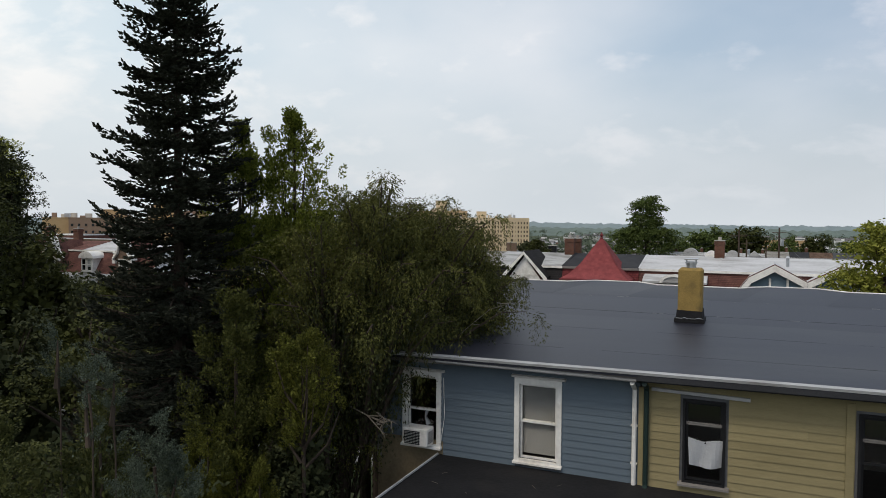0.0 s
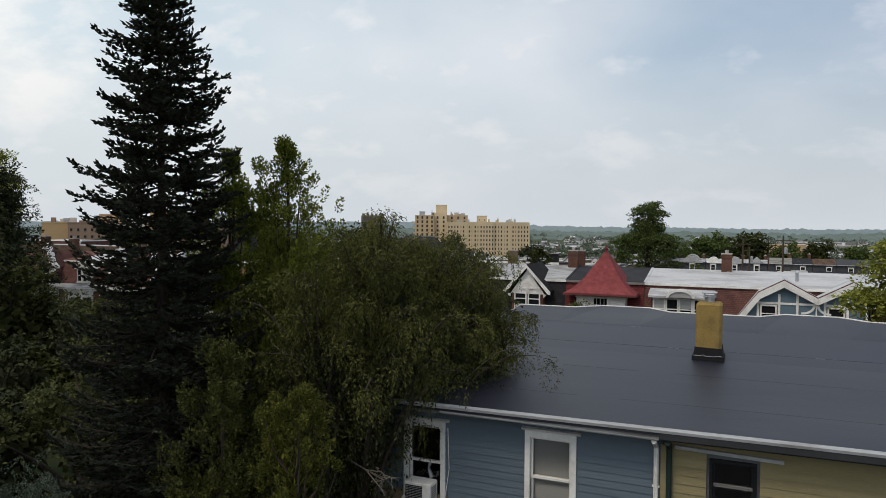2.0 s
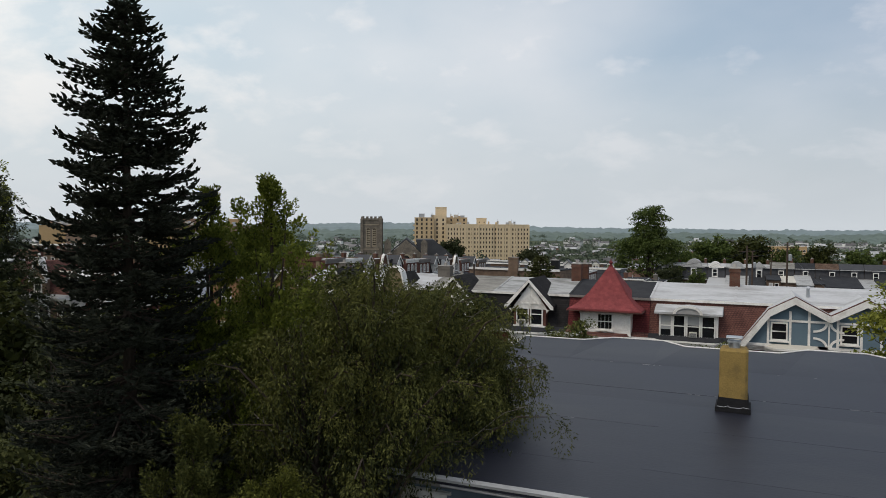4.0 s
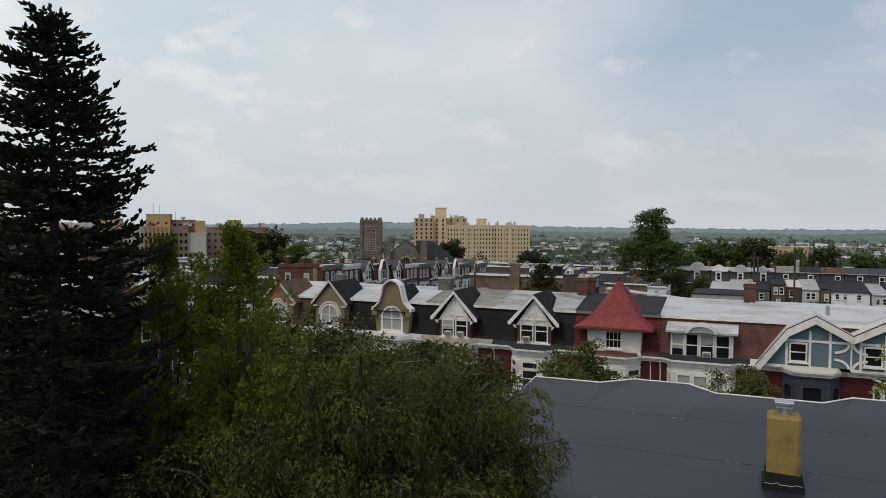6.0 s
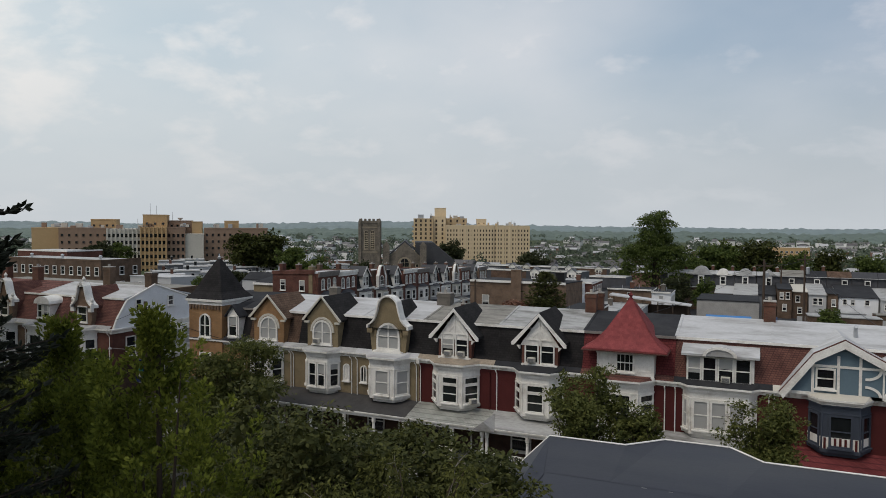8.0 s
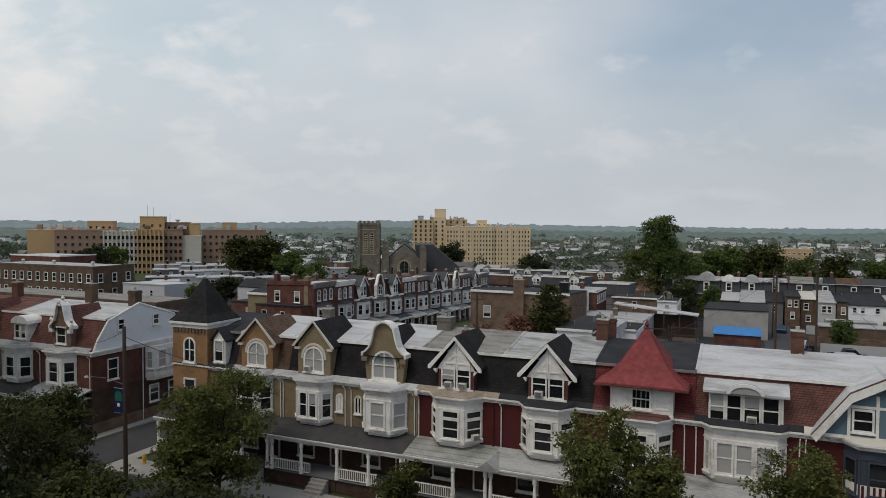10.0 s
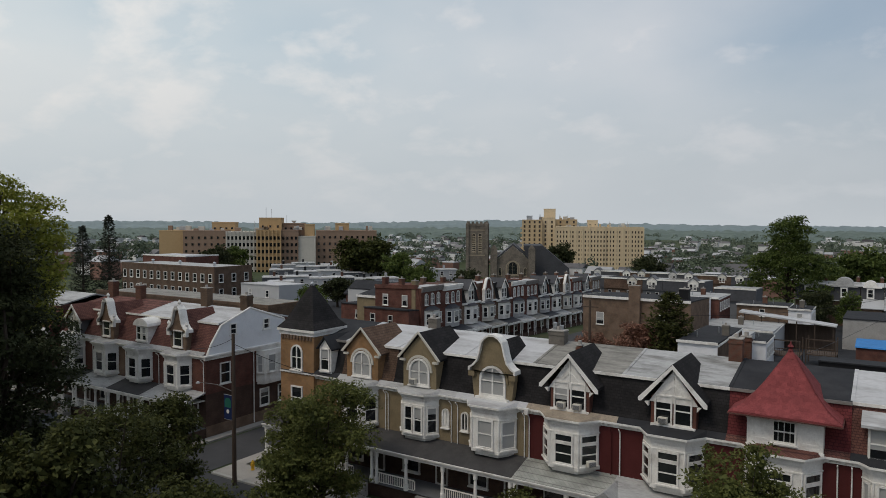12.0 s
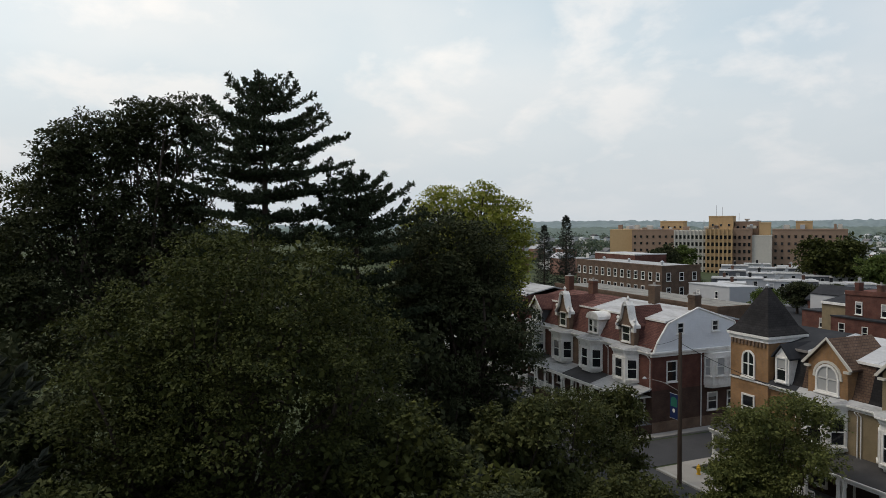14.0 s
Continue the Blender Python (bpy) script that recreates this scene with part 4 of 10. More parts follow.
def gable_dormer(h, xc, half=1.3, eave=9.45, apex=11.5, over=0.62, side="red_brick", roofm="black_shingle", ac=(), face="white"):
    d = part("dormer", Geo().prism([(xc - half, ZC + 0.1), (xc + half, ZC + 0.1), (xc + half, eave), (xc, eave + (apex - eave) * half / (half + over)), (xc - half, eave)], -0.12, 3.6), M[side], h)
    sl = (apex - eave) / (half + over)
    t = 0.12
    for s in (-1, 1):
        pts = [(xc, apex), (xc + s * (half + over), eave), (xc + s * (half + over), eave - t * 1.4), (xc, apex - t * 1.4)]
        part("dormer_roof", Geo().prism([(x, z + 0.02) for x, z in pts], -0.42, 4.0), M[roofm], d)
        part("barge_board", Geo().prism([(xc, apex - 0.02), (xc + s * (half + over + 0.04), eave - 0.06), (xc + s * (half + over + 0.04), eave - 0.27), (xc + s * (half + over - 0.14), eave - 0.27), (xc, apex - 0.27)], -0.50, -0.425), M["white"], d)
        part("bracket", Geo().prism([(xc + s * (half + 0.08), eave - 0.55), (xc + s * (half + 0.30), eave - 0.30), (xc + s * (half + 0.08), eave - 0.30)], -0.42, -0.14), M["white"], d)
        window(d, xc + s * 0.56, -0.124, ZC + 0.35, 1.02, 1.72, frame_w=0.09)
    part("gable_panel", Geo().prism([(xc - half - 0.1, eave - 0.30), (xc + half + 0.1, eave - 0.30), (xc + half * 0.9, eave + 0.05), (xc, apex - 0.38), (xc - half * 0.9, eave + 0.05)], -0.16, -0.125), M[face], d)
    part("gable_stick", Geo().box(xc - 0.04, xc + 0.04, -0.20, -0.161, eave - 0.25, apex - 0.4).prism([(xc - half * 0.75, eave - 0.1), (xc - half * 0.68, eave - 0.16), (xc, eave + 0.75), (xc - 0.02, eave + 0.85)], -0.195, -0.162).prism([(xc + half * 0.75, eave - 0.1), (xc + half * 0.68, eave - 0.16), (xc, eave + 0.75), (xc + 0.02, eave + 0.85)], -0.194, -0.163), M["white"], d)
    part("casing", Geo().box(xc - half + 0.02, xc + half - 0.02, -0.30, -0.125, ZC + 0.18, ZC + 0.33), M["white"], d)
    for a in ac:
        ac_unit(d, xc + a, -0.16, ZC + 0.42)
    return d


def arch_dormer(h, xc, face, roofm, half=1.45, eave=10.0, apex=11.75, trim="tan_stone", cap="white", ac=None, pane="glass"):
    d = part("dormer", Geo().prism([(xc - half, ZC + 0.1), (xc + half, ZC + 0.1), (xc + half, eave), (xc, apex - 0.15), (xc - half, eave)], -0.15, 3.8), M[face], h)
    for s in (-1, 1):
        part("dormer_roof", Geo().prism([(xc, apex + 0.02), (xc + s * (half + 0.3), eave - 0.12), (xc + s * (half + 0.3), eave - 0.26), (xc, apex - 0.14)], -0.30, 4.0), M[roofm], d)
        part("coping", Geo().prism([(xc, apex + 0.12), (xc + s * (half + 0.34), eave - 0.06), (xc + s * (half + 0.42), eave - 0.20), (xc + s * (half + 0.24), eave - 0.22), (xc, apex - 0.04)], -0.40, -0.301), M[trim], d)
        part("corbel", Geo().box(xc + s * half - 0.22, xc + s * half + 0.22, -0.34, -0.152, eave - 0.42, eave - 0.27), M[trim], d)
    window(d, xc, -0.154, ZC + 0.40, 1.78, 1.95, arched=True, frame_w=0.14, pane=pane)
    o, i = arch(xc - 1.1, xc + 1.1, ZC + 1.4, ZC + 1.48, 10), arch(xc - 0.93, xc + 0.93, ZC + 1.4, ZC + 1.48, 10)
    part("arch_moulding", Geo().ring(o, i, -0.24, -0.152), M[trim], d)
    if ac is not None:
        ac_unit(d, xc + ac, -0.2, ZC + 0.5)
    return d


def scroll_gable(h, xc, face, trim="white", half=1.42, z_sh=9.85, z_top=12.15, roofm="black_shingle", pinnacles=False):
    """Dormer front with a curved scroll gable."""
    prof = [(half + 0.38, z_sh - 0.25), (half + 0.36, z_sh + 0.02), (half + 0.10, z_sh + 0.14), (half - 0.22, z_sh + 0.48), (half - 0.40, z_sh + 1.0), (half - 0.50, z_sh + 1.45), (half - 0.62, z_sh + 1.85), (half - 0.92, z_sh + 2.16), (0.18, z_top)]
    inn = [(half + 0.12, z_sh - 0.25), (half + 0.10, z_sh - 0.10), (half - 0.05, z_sh - 0.02), (half - 0.40, z_sh + 0.38), (half - 0.60, z_sh + 0.98), (half - 0.70, z_sh + 1.42), (half - 0.80, z_sh + 1.72), (half - 1.02, z_sh + 1.94), (0.15, z_top - 0.24)]
    inn = [(a + (b - a) * 0.55, c + (d_ - c) * 0.55) for (a, c), (b, d_) in zip(prof, inn)]
    outer = [(xc + x, z) for x, z in prof] + [(xc - x, z) for x, z in prof[::-1]]
    inner = [(xc + x, z) for x, z in inn] + [(xc - x, z) for x, z in inn[::-1]]
    body = [(xc - half, ZC + 0.1), (xc + half, ZC + 0.1)] + inner
    d = part("dormer", Geo().prism(body, -0.15, 0.35), M[face], h)
    part("dormer_body", Geo().prism([(xc - half + 0.05, ZC + 0.1), (xc + half - 0.05, ZC + 0.1), (xc + half - 0.05, z_sh - 0.1), (xc, z_sh + 1.7), (xc - half + 0.05, z_sh - 0.1)], 0.352, 3.8), M[roofm], d)
    part("scroll_coping", Geo().ring(outer, inner, -0.42, 0.40), M[trim], d, "pale curved scroll coping")
    for s in (-1, 1):
        part("corbel", Geo().box(xc + s * (half + 0.12) - 0.22, xc + s * (half + 0.12) + 0.22, -0.40, -0.10, z_sh - 0.62, z_sh - 0.26), M[trim if pinnacles else "tan_stone"], d)
        if pinnacles:
            part("pinnacle", Geo().lathe([(0.10, z_sh), (0.16, z_sh + 0.15), (0.08, z_sh + 0.3), (0.17, z_sh + 0.5), (0.05, z_sh + 0.72)], xc + s * (half + 0.25), -0.2, 10), M[trim], d)
        else:
            part("boss", Geo().lathe([(0.02, -0.06), (0.14, -0.05), (0.16, 0.0)], 0, 0, 10), M["tan_stone"], d).matrix_basis = pose(xc + s * 0.35, -0.16, z_sh + 0.75, 90, 0, 0)
    if pinnacles:
        part("pinnacle", Geo().lathe([(0.10, z_top), (0.18, z_top + 0.2), (0.08, z_top + 0.35), (0.18, z_top + 0.55), (0.04, z_top + 0.8)], xc, 0.0, 10), M[trim], d)
        window(d, xc, -0.154, ZC + 0.5, 1.25, 1.55, frame_w=0.1)
    else:
        window(d, xc, -0.154, ZC + 0.40, 2.0, 2.1, arched=True, frame_w=0.16, pane="blind")
        o, i = arch(xc - 1.2, xc + 1.2, ZC + 1.4, ZC + 1.48, 10), arch(xc - 1.04, xc + 1.04, ZC + 1.4, ZC + 1.48, 10)
        part("arch_moulding", Geo().ring(o, i, -0.24, -0.152), M["tan_stone"], d)
        part("ledge", Geo().box(xc - 1.25, xc + 1.25, -0.42, -0.152, ZC + 0.20, ZC + 0.34), M["white"], d)
    return d


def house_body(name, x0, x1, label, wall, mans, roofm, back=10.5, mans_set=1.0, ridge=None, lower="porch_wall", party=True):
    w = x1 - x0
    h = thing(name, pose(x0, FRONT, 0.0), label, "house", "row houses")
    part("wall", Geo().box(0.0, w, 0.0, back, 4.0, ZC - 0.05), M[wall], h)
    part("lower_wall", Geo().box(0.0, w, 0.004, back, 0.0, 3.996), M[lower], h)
    zr = ridge or ZRIDGE
    part("mansard", Geo().prism([(0.02, ZC - 0.04), (0.35, ZC + 0.5), (mans_set, ZR - 0.02), (mans_set + 0.4, ZR - 0.02), (back, ZR - 0.4), (back, ZC - 0.04)], 0.005, w - 0.005, "x"), M[mans], h)
    part("roof", Geo().prism([(mans_set - 0.16, ZR + 0.0), (5.6, zr), (back + 0.2, ZR - 0.35), (back + 0.2, ZR - 0.5), (5.6, zr - 0.16), (mans_set - 0.16, ZR - 0.13)], 0.0, w, "x"), M[roofm], h)
    part("roof_edge", Geo().box(0.0, w, mans_set - 0.22, mans_set - 0.161, ZR - 0.16, ZR + 0.015), M["white" if roofm != "dark_roof" else "fascia"], h)
    if party:
        part("party_wall_cap", Geo().prism([(mans_set - 0.1, ZR + 0.04), (5.6, zr + 0.04), (back, ZR - 0.3), (back, ZR - 0.42), (5.6, zr - 0.02), (mans_set - 0.1, ZR - 0.02)], -0.09, 0.09, "x"), M[roofm], h)
    return h, w


def downspout(h, x, z0=4.0, z1=7.2, material="white", head=False):
    g = Geo().tube([(x, -0.40, z1), (x, -0.12, z1 - 0.25), (x, -0.09, z1 - 0.5), (x, -0.09, z0 + 0.05), (x, -0.2, z0 - 0.05)], 0.038, 7)
    if head:
        g.prism([(x - 0.16, z1 + 0.42), (x + 0.16, z1 + 0.42), (x + 0.10, z1 + 0.02), (x - 0.10, z1 + 0.02)], -0.62, -0.42)
    part("downspout", g, M[material], h, "white downspout")


XS = [-48.7, -42.6, -37.6, -31.9, -26.5, -20.45, -14.25, -8.2, -2.4, 9.0]
# corner house with a square tower
h, w = house_body("corner_row_house", XS[0], XS[1], "orange brick corner row house with a black pyramid-roofed tower", "orange_brick", "black_shingle", "dark_roof", lower="orange_brick")
tw = part("tower", Geo().box(0.0, 3.6, -0.25, 3.35, 0.0, 10.8), M["orange_brick"], h, "square orange brick corner tower")
part("tower_frieze", Geo().box(-0.08, 3.68, -0.33, 3.43, 10.5, 10.8).box(-0.22, 3.82, -0.47, 3.57, 10.801, 11.0), M["white"], tw)
for k in range(10):
    part("corbel", Geo().box(0.12 + k * 0.345, 0.30 + k * 0.345, -0.36, -0.251, 10.15, 10.49), M["brown_brick"], tw)
c, zz = (1.8, 1.55), 10.55
def pyramid(cx, cy, levels, flat=True):
    vs, fs = [], []
    for r, z in levels:
        vs += [(cx - r, cy - r, z), (cx + r, cy - r, z), (cx + r, cy + r, z), (cx - r, cy + r, z)]
    for k in range(len(levels) - 1):
        for q in range(4):
            fs.append((4 * k + q, 4 * k + (q + 1) % 4, 4 * k + 4 + (q + 1) % 4, 4 * k + 4 + q))
    fs += [(3, 2, 1, 0), tuple(4 * (len(levels) - 1) + q for q in range(4))]
    return Geo().add(vs, fs)
part("tower_roof", pyramid(*c, [(2.0, 11.001), (2.0, 11.05), (1.52, 11.6), (0.82, 13.05), (0.06, 14.5)]), M["black_shingle"], tw, "black slate pyramid roof")
part("finial", Geo().lathe([(0.13, 14.35), (0.16, 14.55), (0.06, 14.65), (0.03, 14.85)], *c, 10), M["metal"], tw)
for z, hh in ((7.7, 2.05), (4.5, 1.9)):
    window(tw, 1.8, -0.254, z, 1.25, hh, arched=z > 6, frame_w=0.12)
    window(tw, -0.004, 1.6, z, 1.2, hh, turn=-90, arched=z > 6, frame_w=0.12)
gable_d = part("dormer", Geo().prism([(4.1, ZC), (5.3, ZC), (5.3, 9.75), (4.7, 10.5), (4.1, 9.75)], -0.10, 3.0), M["white"], h)
for s in (-1, 1):
    part("dormer_roof", Geo().prism([(4.7, 10.68), (4.7 + s * 0.8, 9.70), (4.7 + s * 0.8, 9.58), (4.7, 10.54)], -0.3, 3.3), M["dark_roof"], gable_d)
window(gable_d, 4.7, -0.104, ZC + 0.4, 0.95, 1.75)
cornice(h, w)
porch(h, w, cols=(0.05, 0.35, 0.65, 0.95))
downspout(h, 5.9)
# brown-gabled house
h, w = house_body("row_house", XS[1], XS[2], "tan brick row house with a brown gabled dormer and arched window", "tan_stone", "brown_shingle", "white_roof", lower="porch_wall")
arch_dormer(h, 2.35, "orange_brick", "brown_shingle", 1.5, 9.95, 11.6, trim="cream", pane="blind")
bay(h, 2.1, body="white"); cornice(h, w, 2.1, skirt="silver_roof")
porch(h, w, cols=(0.05, 0.5, 0.97)); downspout(h, 4.5); downspout(h, 4.75, head=False)
# stone arched dormer
h, w = house_body("row_house", XS[2], XS[3], "tan stone row house with an arched dormer in a black mansard", "tan_stone", "black_shingle", "white_roof", lower="porch_wall")
arch_dormer(h, 2.6, "tan_stone", "black_shingle", 1.42, 10.05, 11.75, ac=-0.45, trim="cream", pane="blind")
bay(h, 2.55, half=1.6, front=0.95, depth=0.85, wins=2); cornice(h, w, 2.55, depth=0.85, skirt="silver_roof")
porch(h, w, cols=(0.05, 0.5)); downspout(h, 5.25)
window(h, 4.75, -0.004, 5.2, 0.6, 1.35, arched=True, frame_w=0.1, pane="white", bars=0)
chimney(h, 0.1, 5.6, 10.6, 11.9, 0.8, 0.6, "grime_stone")
# scroll gable
h, w = house_body("row_house", XS[3], XS[4], "tan stone row house with a white scroll gable and white bay", "tan_stone", "black_shingle", "white_roof", lower="porch_wall")
scroll_gable(h, 2.85, "tan_stone")
bay(h, 2.85, half=1.75, front=1.0, depth=1.15, pane="blind"); cornice(h, w, 2.85, half=1.75, front=1.0, depth=1.15, skirt="white_roof")
porch(h, w, cols=(0.03, 0.5, 0.97)); downspout(h, 0.06); downspout(h, 5.2)
window(h, 0.62, -0.004, 5.2, 0.6, 1.35, arched=True, frame_w=0.1, bars=0)
chimney(h, 5.35, 5.0, 10.6, 11.95, 1.15, 0.8, "grime_stone")
part("flue", Geo().lathe([(0.16, 11.95), (0.16, 12.5), (0.13, 12.5)], 5.1, 5.0, 9), M["metal"], h, "metal flue pipe")
part("flue", Geo().lathe([(0.13, 11.95), (0.14, 12.35), (0.11, 12.35)], 5.6, 5.05, 9), M["metal"], h, "metal flue pipe")
# two gabled houses
h, w = house_body("row_house", XS[4], XS[5], "red-walled row house with a gabled dormer and white bay", "red_paint", "black_shingle", "grey_roof")
gable_dormer(h, 2.95, ac=(-0.5, 0.55)); bay(h, 3.0, half=1.85, front=0.95, depth=1.15, transom=True, ac=None); cornice(h, w, 3.0, half=1.85, front=0.95, depth=1.15, skirt="weathered_skirt")
ac_unit(h, 4.55, -0.75, 4.75, 52)
porch(h, w, roof="green_porch_roof", cols=(0.03, 0.6, 0.97)); downspout(h, 0.14, head=True); downspout(h, 5.65, material="red_paint")
chimney(h, 2.2, 3.4, 10.6, 11.35, 0.35, 0.35)
h, w = house_body("row_house", XS[5], XS[6], "red-walled row house with a gabled dormer and patched roof", "red_paint", "black_shingle", "silver_roof")
gable_dormer(h, 3.3, ac=(-0.55,)); bay(h, 3.3, half=1.75, front=0.95, depth=1.15, transom=True); cornice(h, w, 3.3, half=1.75, front=0.95, depth=1.15)
porch(h, w, roof="silver_roof", cols=(0.03, 0.5, 0.97)); downspout(h, 0.15)
chimney(h, 5.75, 5.2, 10.6, 12.45, 0.8, 0.6); chimney(h, 6.1, 6.6, 10.6, 12.4, 0.6, 0.5)
# gablet over the porch
part("porch_gablet", Geo().prism([(-0.6, 3.55), (0.9, 3.55), (0.15, 4.15)], -2.9, -0.6), M["silver_roof"], h)
# red tower house
h, w = house_body("tower_row_house", XS[6], XS[7], "row house with a flared red shingled tower roof and white tower", "red_paint", "red_shingle", "dark_roof")
tw = part("tower", Geo().box(1.15, 4.85, -0.5, 3.4, ZC - 0.1, 9.45), M["white"], h, "white boarded square tower")
TC = (3.0, 1.55)
RED_PROFILE = [(2.72, 9.47), (2.1, 9.85), (1.4, 10.6), (0.72, 11.65), (0.09, 12.6)]
red_roof = part("tower_roof", pyramid(*TC, [(2.72, 9.40)] + RED_PROFILE), M["red_tile"], h, "flared red scalloped shingle roof")
part("eave_trim", pyramid(*TC, [(2.5, 9.28), (2.76, 9.33), (2.76, 9.395), (2.5, 9.396)]), M["rose_shingle"], tw)
part("finial", Geo().lathe([(0.14, 12.5), (0.15, 12.62), (0.07, 12.7), (0.17, 12.85), (0.05, 13.0), (0.03, 13.12)], *TC, 10), M["red_shingle"], tw)
window(tw, 3.0, -0.504, 7.95, 1.2, 1.25, bars=1)
part("mullion", Geo().box(2.985, 3.015, -0.58, -0.53, 8.02, 9.12).box(2.70, 2.72, -0.58, -0.53, 8.02, 9.12).box(3.28, 3.30, -0.58, -0.53, 8.02, 9.12), M["white"], tw)
for xa, xb in ((1.35, 2.25), (3.75, 4.65)):
    part("panel", Geo().ring([(xa, 8.0), (xb, 8.0), (xb, 9.15), (xa, 9.15)], [(xa + 0.1, 8.1), (xb - 0.1, 8.1), (xb - 0.1, 9.05), (xa + 0.1, 9.05)], -0.53, -0.504), M["white"], tw)
part("belt", Geo().box(1.10, 4.90, -0.57, -0.502, 7.55, 7.72).box(1.10, 4.90, -0.56, -0.502, 9.12, 9.27), M["white"], tw)
bay(h, 2.9, half=1.9, front=1.05, depth=1.2, transom=True); cornice(h, w, 2.9, half=1.9, front=1.05, depth=1.2, skirt="rose_shingle")
porch(h, w, roof="silver_roof", cols=(0.03, 0.5, 0.97)); downspout(h, 5.5)
# four-window dormer house
h, w = house_body("row_house", XS[7], XS[8], "row house with rose shingled mansard and a wide white dormer", "red_paint", "rose_shingle", "white_roof", mans_set=1.15)
d = part("dormer", Geo().box(0.75, 4.75, -0.05, 3.0, ZC, 9.35), M["white"], h, "wide white dormer with four windows")
part("dormer_roof", Geo().prism([(-0.45, 9.36), (-0.45, 9.50), (0.2, 9.78), (3.4, 10.35), (3.4, 9.37)], 0.45, 5.05, "x"), M["white_roof"], d)
n = 10
part("pediment", Geo().prism([(2.75 + 0.95 * math.cos(math.pi * k / n), 9.42 + 0.55 * math.sin(math.pi * k / n)) for k in range(n + 1)], -0.50, 2.0), M["white_roof"], d)
part("pediment_rim", Geo().ring([(2.75 + 1.02 * math.cos(math.pi * k / n), 9.40 + 0.64 * math.sin(math.pi * k / n)) for k in range(n + 1)], [(2.75 + 0.82 * math.cos(math.pi * k / n), 9.40 + 0.46 * math.sin(math.pi * k / n)) for k in range(n + 1)], -0.58, -0.505), M["white"], d)
for k, xx in enumerate((1.22, 2.14, 3.1, 4.1)):
    window(d, xx, -0.054, ZC + 0.15, 0.88 if k < 2 else 0.95, 1.62, frame_w=0.09, sill=False)
ac_unit(d, 3.1, -0.1, ZC + 0.22)
part("sill_board", Geo().box(0.70, 4.80, -0.20, -0.052, ZC + 0.02, ZC + 0.13), M["white"], d)
bay(h, 2.75, half=2.2, front=1.7, depth=0.6, wins=3, pane="blind"); cornice(h, w, 2.75, half=2.2, front=1.7, depth=0.6)
porch(h, w, roof="silver_roof", cols=(0.03, 0.5, 0.97)); downspout(h, 0.1); downspout(h, 5.6)
chimney(h, 5.65, 5.4, 10.7, 12.45, 0.75, 0.75)
# half-timbered double gable
h, w = house_body("half_timbered_row_house", XS[8], XS[9], "half-timbered row house with blue-grey panels under twin gables", "red_paint", "rose_shingle", "white_roof", mans_set=1.15)
for xc, sides in ((3.75, (-1, 1)), (7.9, (-1, 1))):
    left = [(max(xc - 3.35, 0.45), 7.55), (xc - 1.62, 9.98), (xc, 10.88)]
    right = [(xc + 2.06, 9.72), (xc + 2.06, 7.55)]
    body = left + right if xc < 5 else [(xc - 2.07, 7.55), (xc - 2.07, 9.72), (xc, 10.88), (xc + 1.1, 10.3), (xc + 1.1, 7.55)]
    gd = part("gable", Geo().prism(body, -0.45, 3.5), M["blue_grey"], h, "blue-grey gable with white timbers")
    roof_l = [(xc, 10.98), (xc - 1.62, 10.08), (xc - 3.45, 7.6), (xc - 3.20, 7.5), (xc - 1.50, 9.86), (xc, 10.72)] if xc < 5 else [(xc, 10.98), (xc - 2.06, 9.83), (xc - 2.06, 9.60), (xc, 10.72)]
    roof_r = [(xc, 10.981), (xc + 2.07, 9.831), (xc + 2.07, 9.60), (xc, 10.72)]
    part("gable_roof", Geo().prism(roof_l, -0.80, 4.5), M["white_roof"], gd)
    part("gable_roof", Geo().prism(roof_r, -0.80, 4.5), M["white_roof"], gd)
    for q in (roof_l, roof_r):
        part("barge_board", Geo().prism([(x, z - 0.01 - (0.22 if k > len(q) // 2 - 1 else 0.0)) for k, (x, z) in enumerate(q)], -0.86, -0.802), M["white"], gd)
        part("verge_strip", Geo().prism([(x, z + (0.06 if k < len(q) // 2 else 0.09)) for k, (x, z) in enumerate(q)], -0.84, -0.70), M["rose_shingle"], gd)
    for x in (xc - 1.62, xc - 0.28, xc + 0.85):
        part("timber", Geo().box(x - 0.075, x + 0.075, -0.51, -0.452, 7.6, 10.0), M["white"], gd, "white painted timber")
    for bx in ((xc + 1.97, xc + 2.06, -0.512, -0.452, 7.6, 9.7), (xc - 1.7, xc + 2.05, -0.508, -0.452, 9.28, 9.42), (max(xc - 3.2, 0.5), xc + 2.05, -0.507, -0.452, 7.56, 7.74)):
        part("timber", Geo().box(*bx), M["white"], gd, "white painted timber")
    # curved braces
    t = Geo()
    for s in (-1, 1):
        for zc, q in ((9.28, -1), (7.74, 1)):
            cx = xc + 2.0 + s * 0.90
            pts = [(cx - s * 0.86 * math.cos(u), zc + q * 0.62 * math.sin(u)) for u in np.linspace(0, math.pi / 2, 7)]
            pts2 = [(cx - s * 0.70 * math.cos(u), zc + q * 0.48 * math.sin(u)) for u in np.linspace(0, math.pi / 2, 7)]
            if xc < 5:
                t.prism([tuple(map(float, p)) for p in pts + pts2[::-1]], -0.515, -0.453)
    if t.v:
        part("curved_brace", t, M["white"], gd)
    window(gd, xc - 0.95, -0.456, 7.98, 1.05, 1.25)
bay(h, 3.6, half=1.62, front=0.98, depth=1.05, body="navy", transom=False, frame_mat="navy"); cornice(h, w, 3.6, half=1.62, front=0.98, depth=1.05, skirt="cream")
bay(h, 8.0, half=0.95, front=0.5, depth=0.9, body="navy")
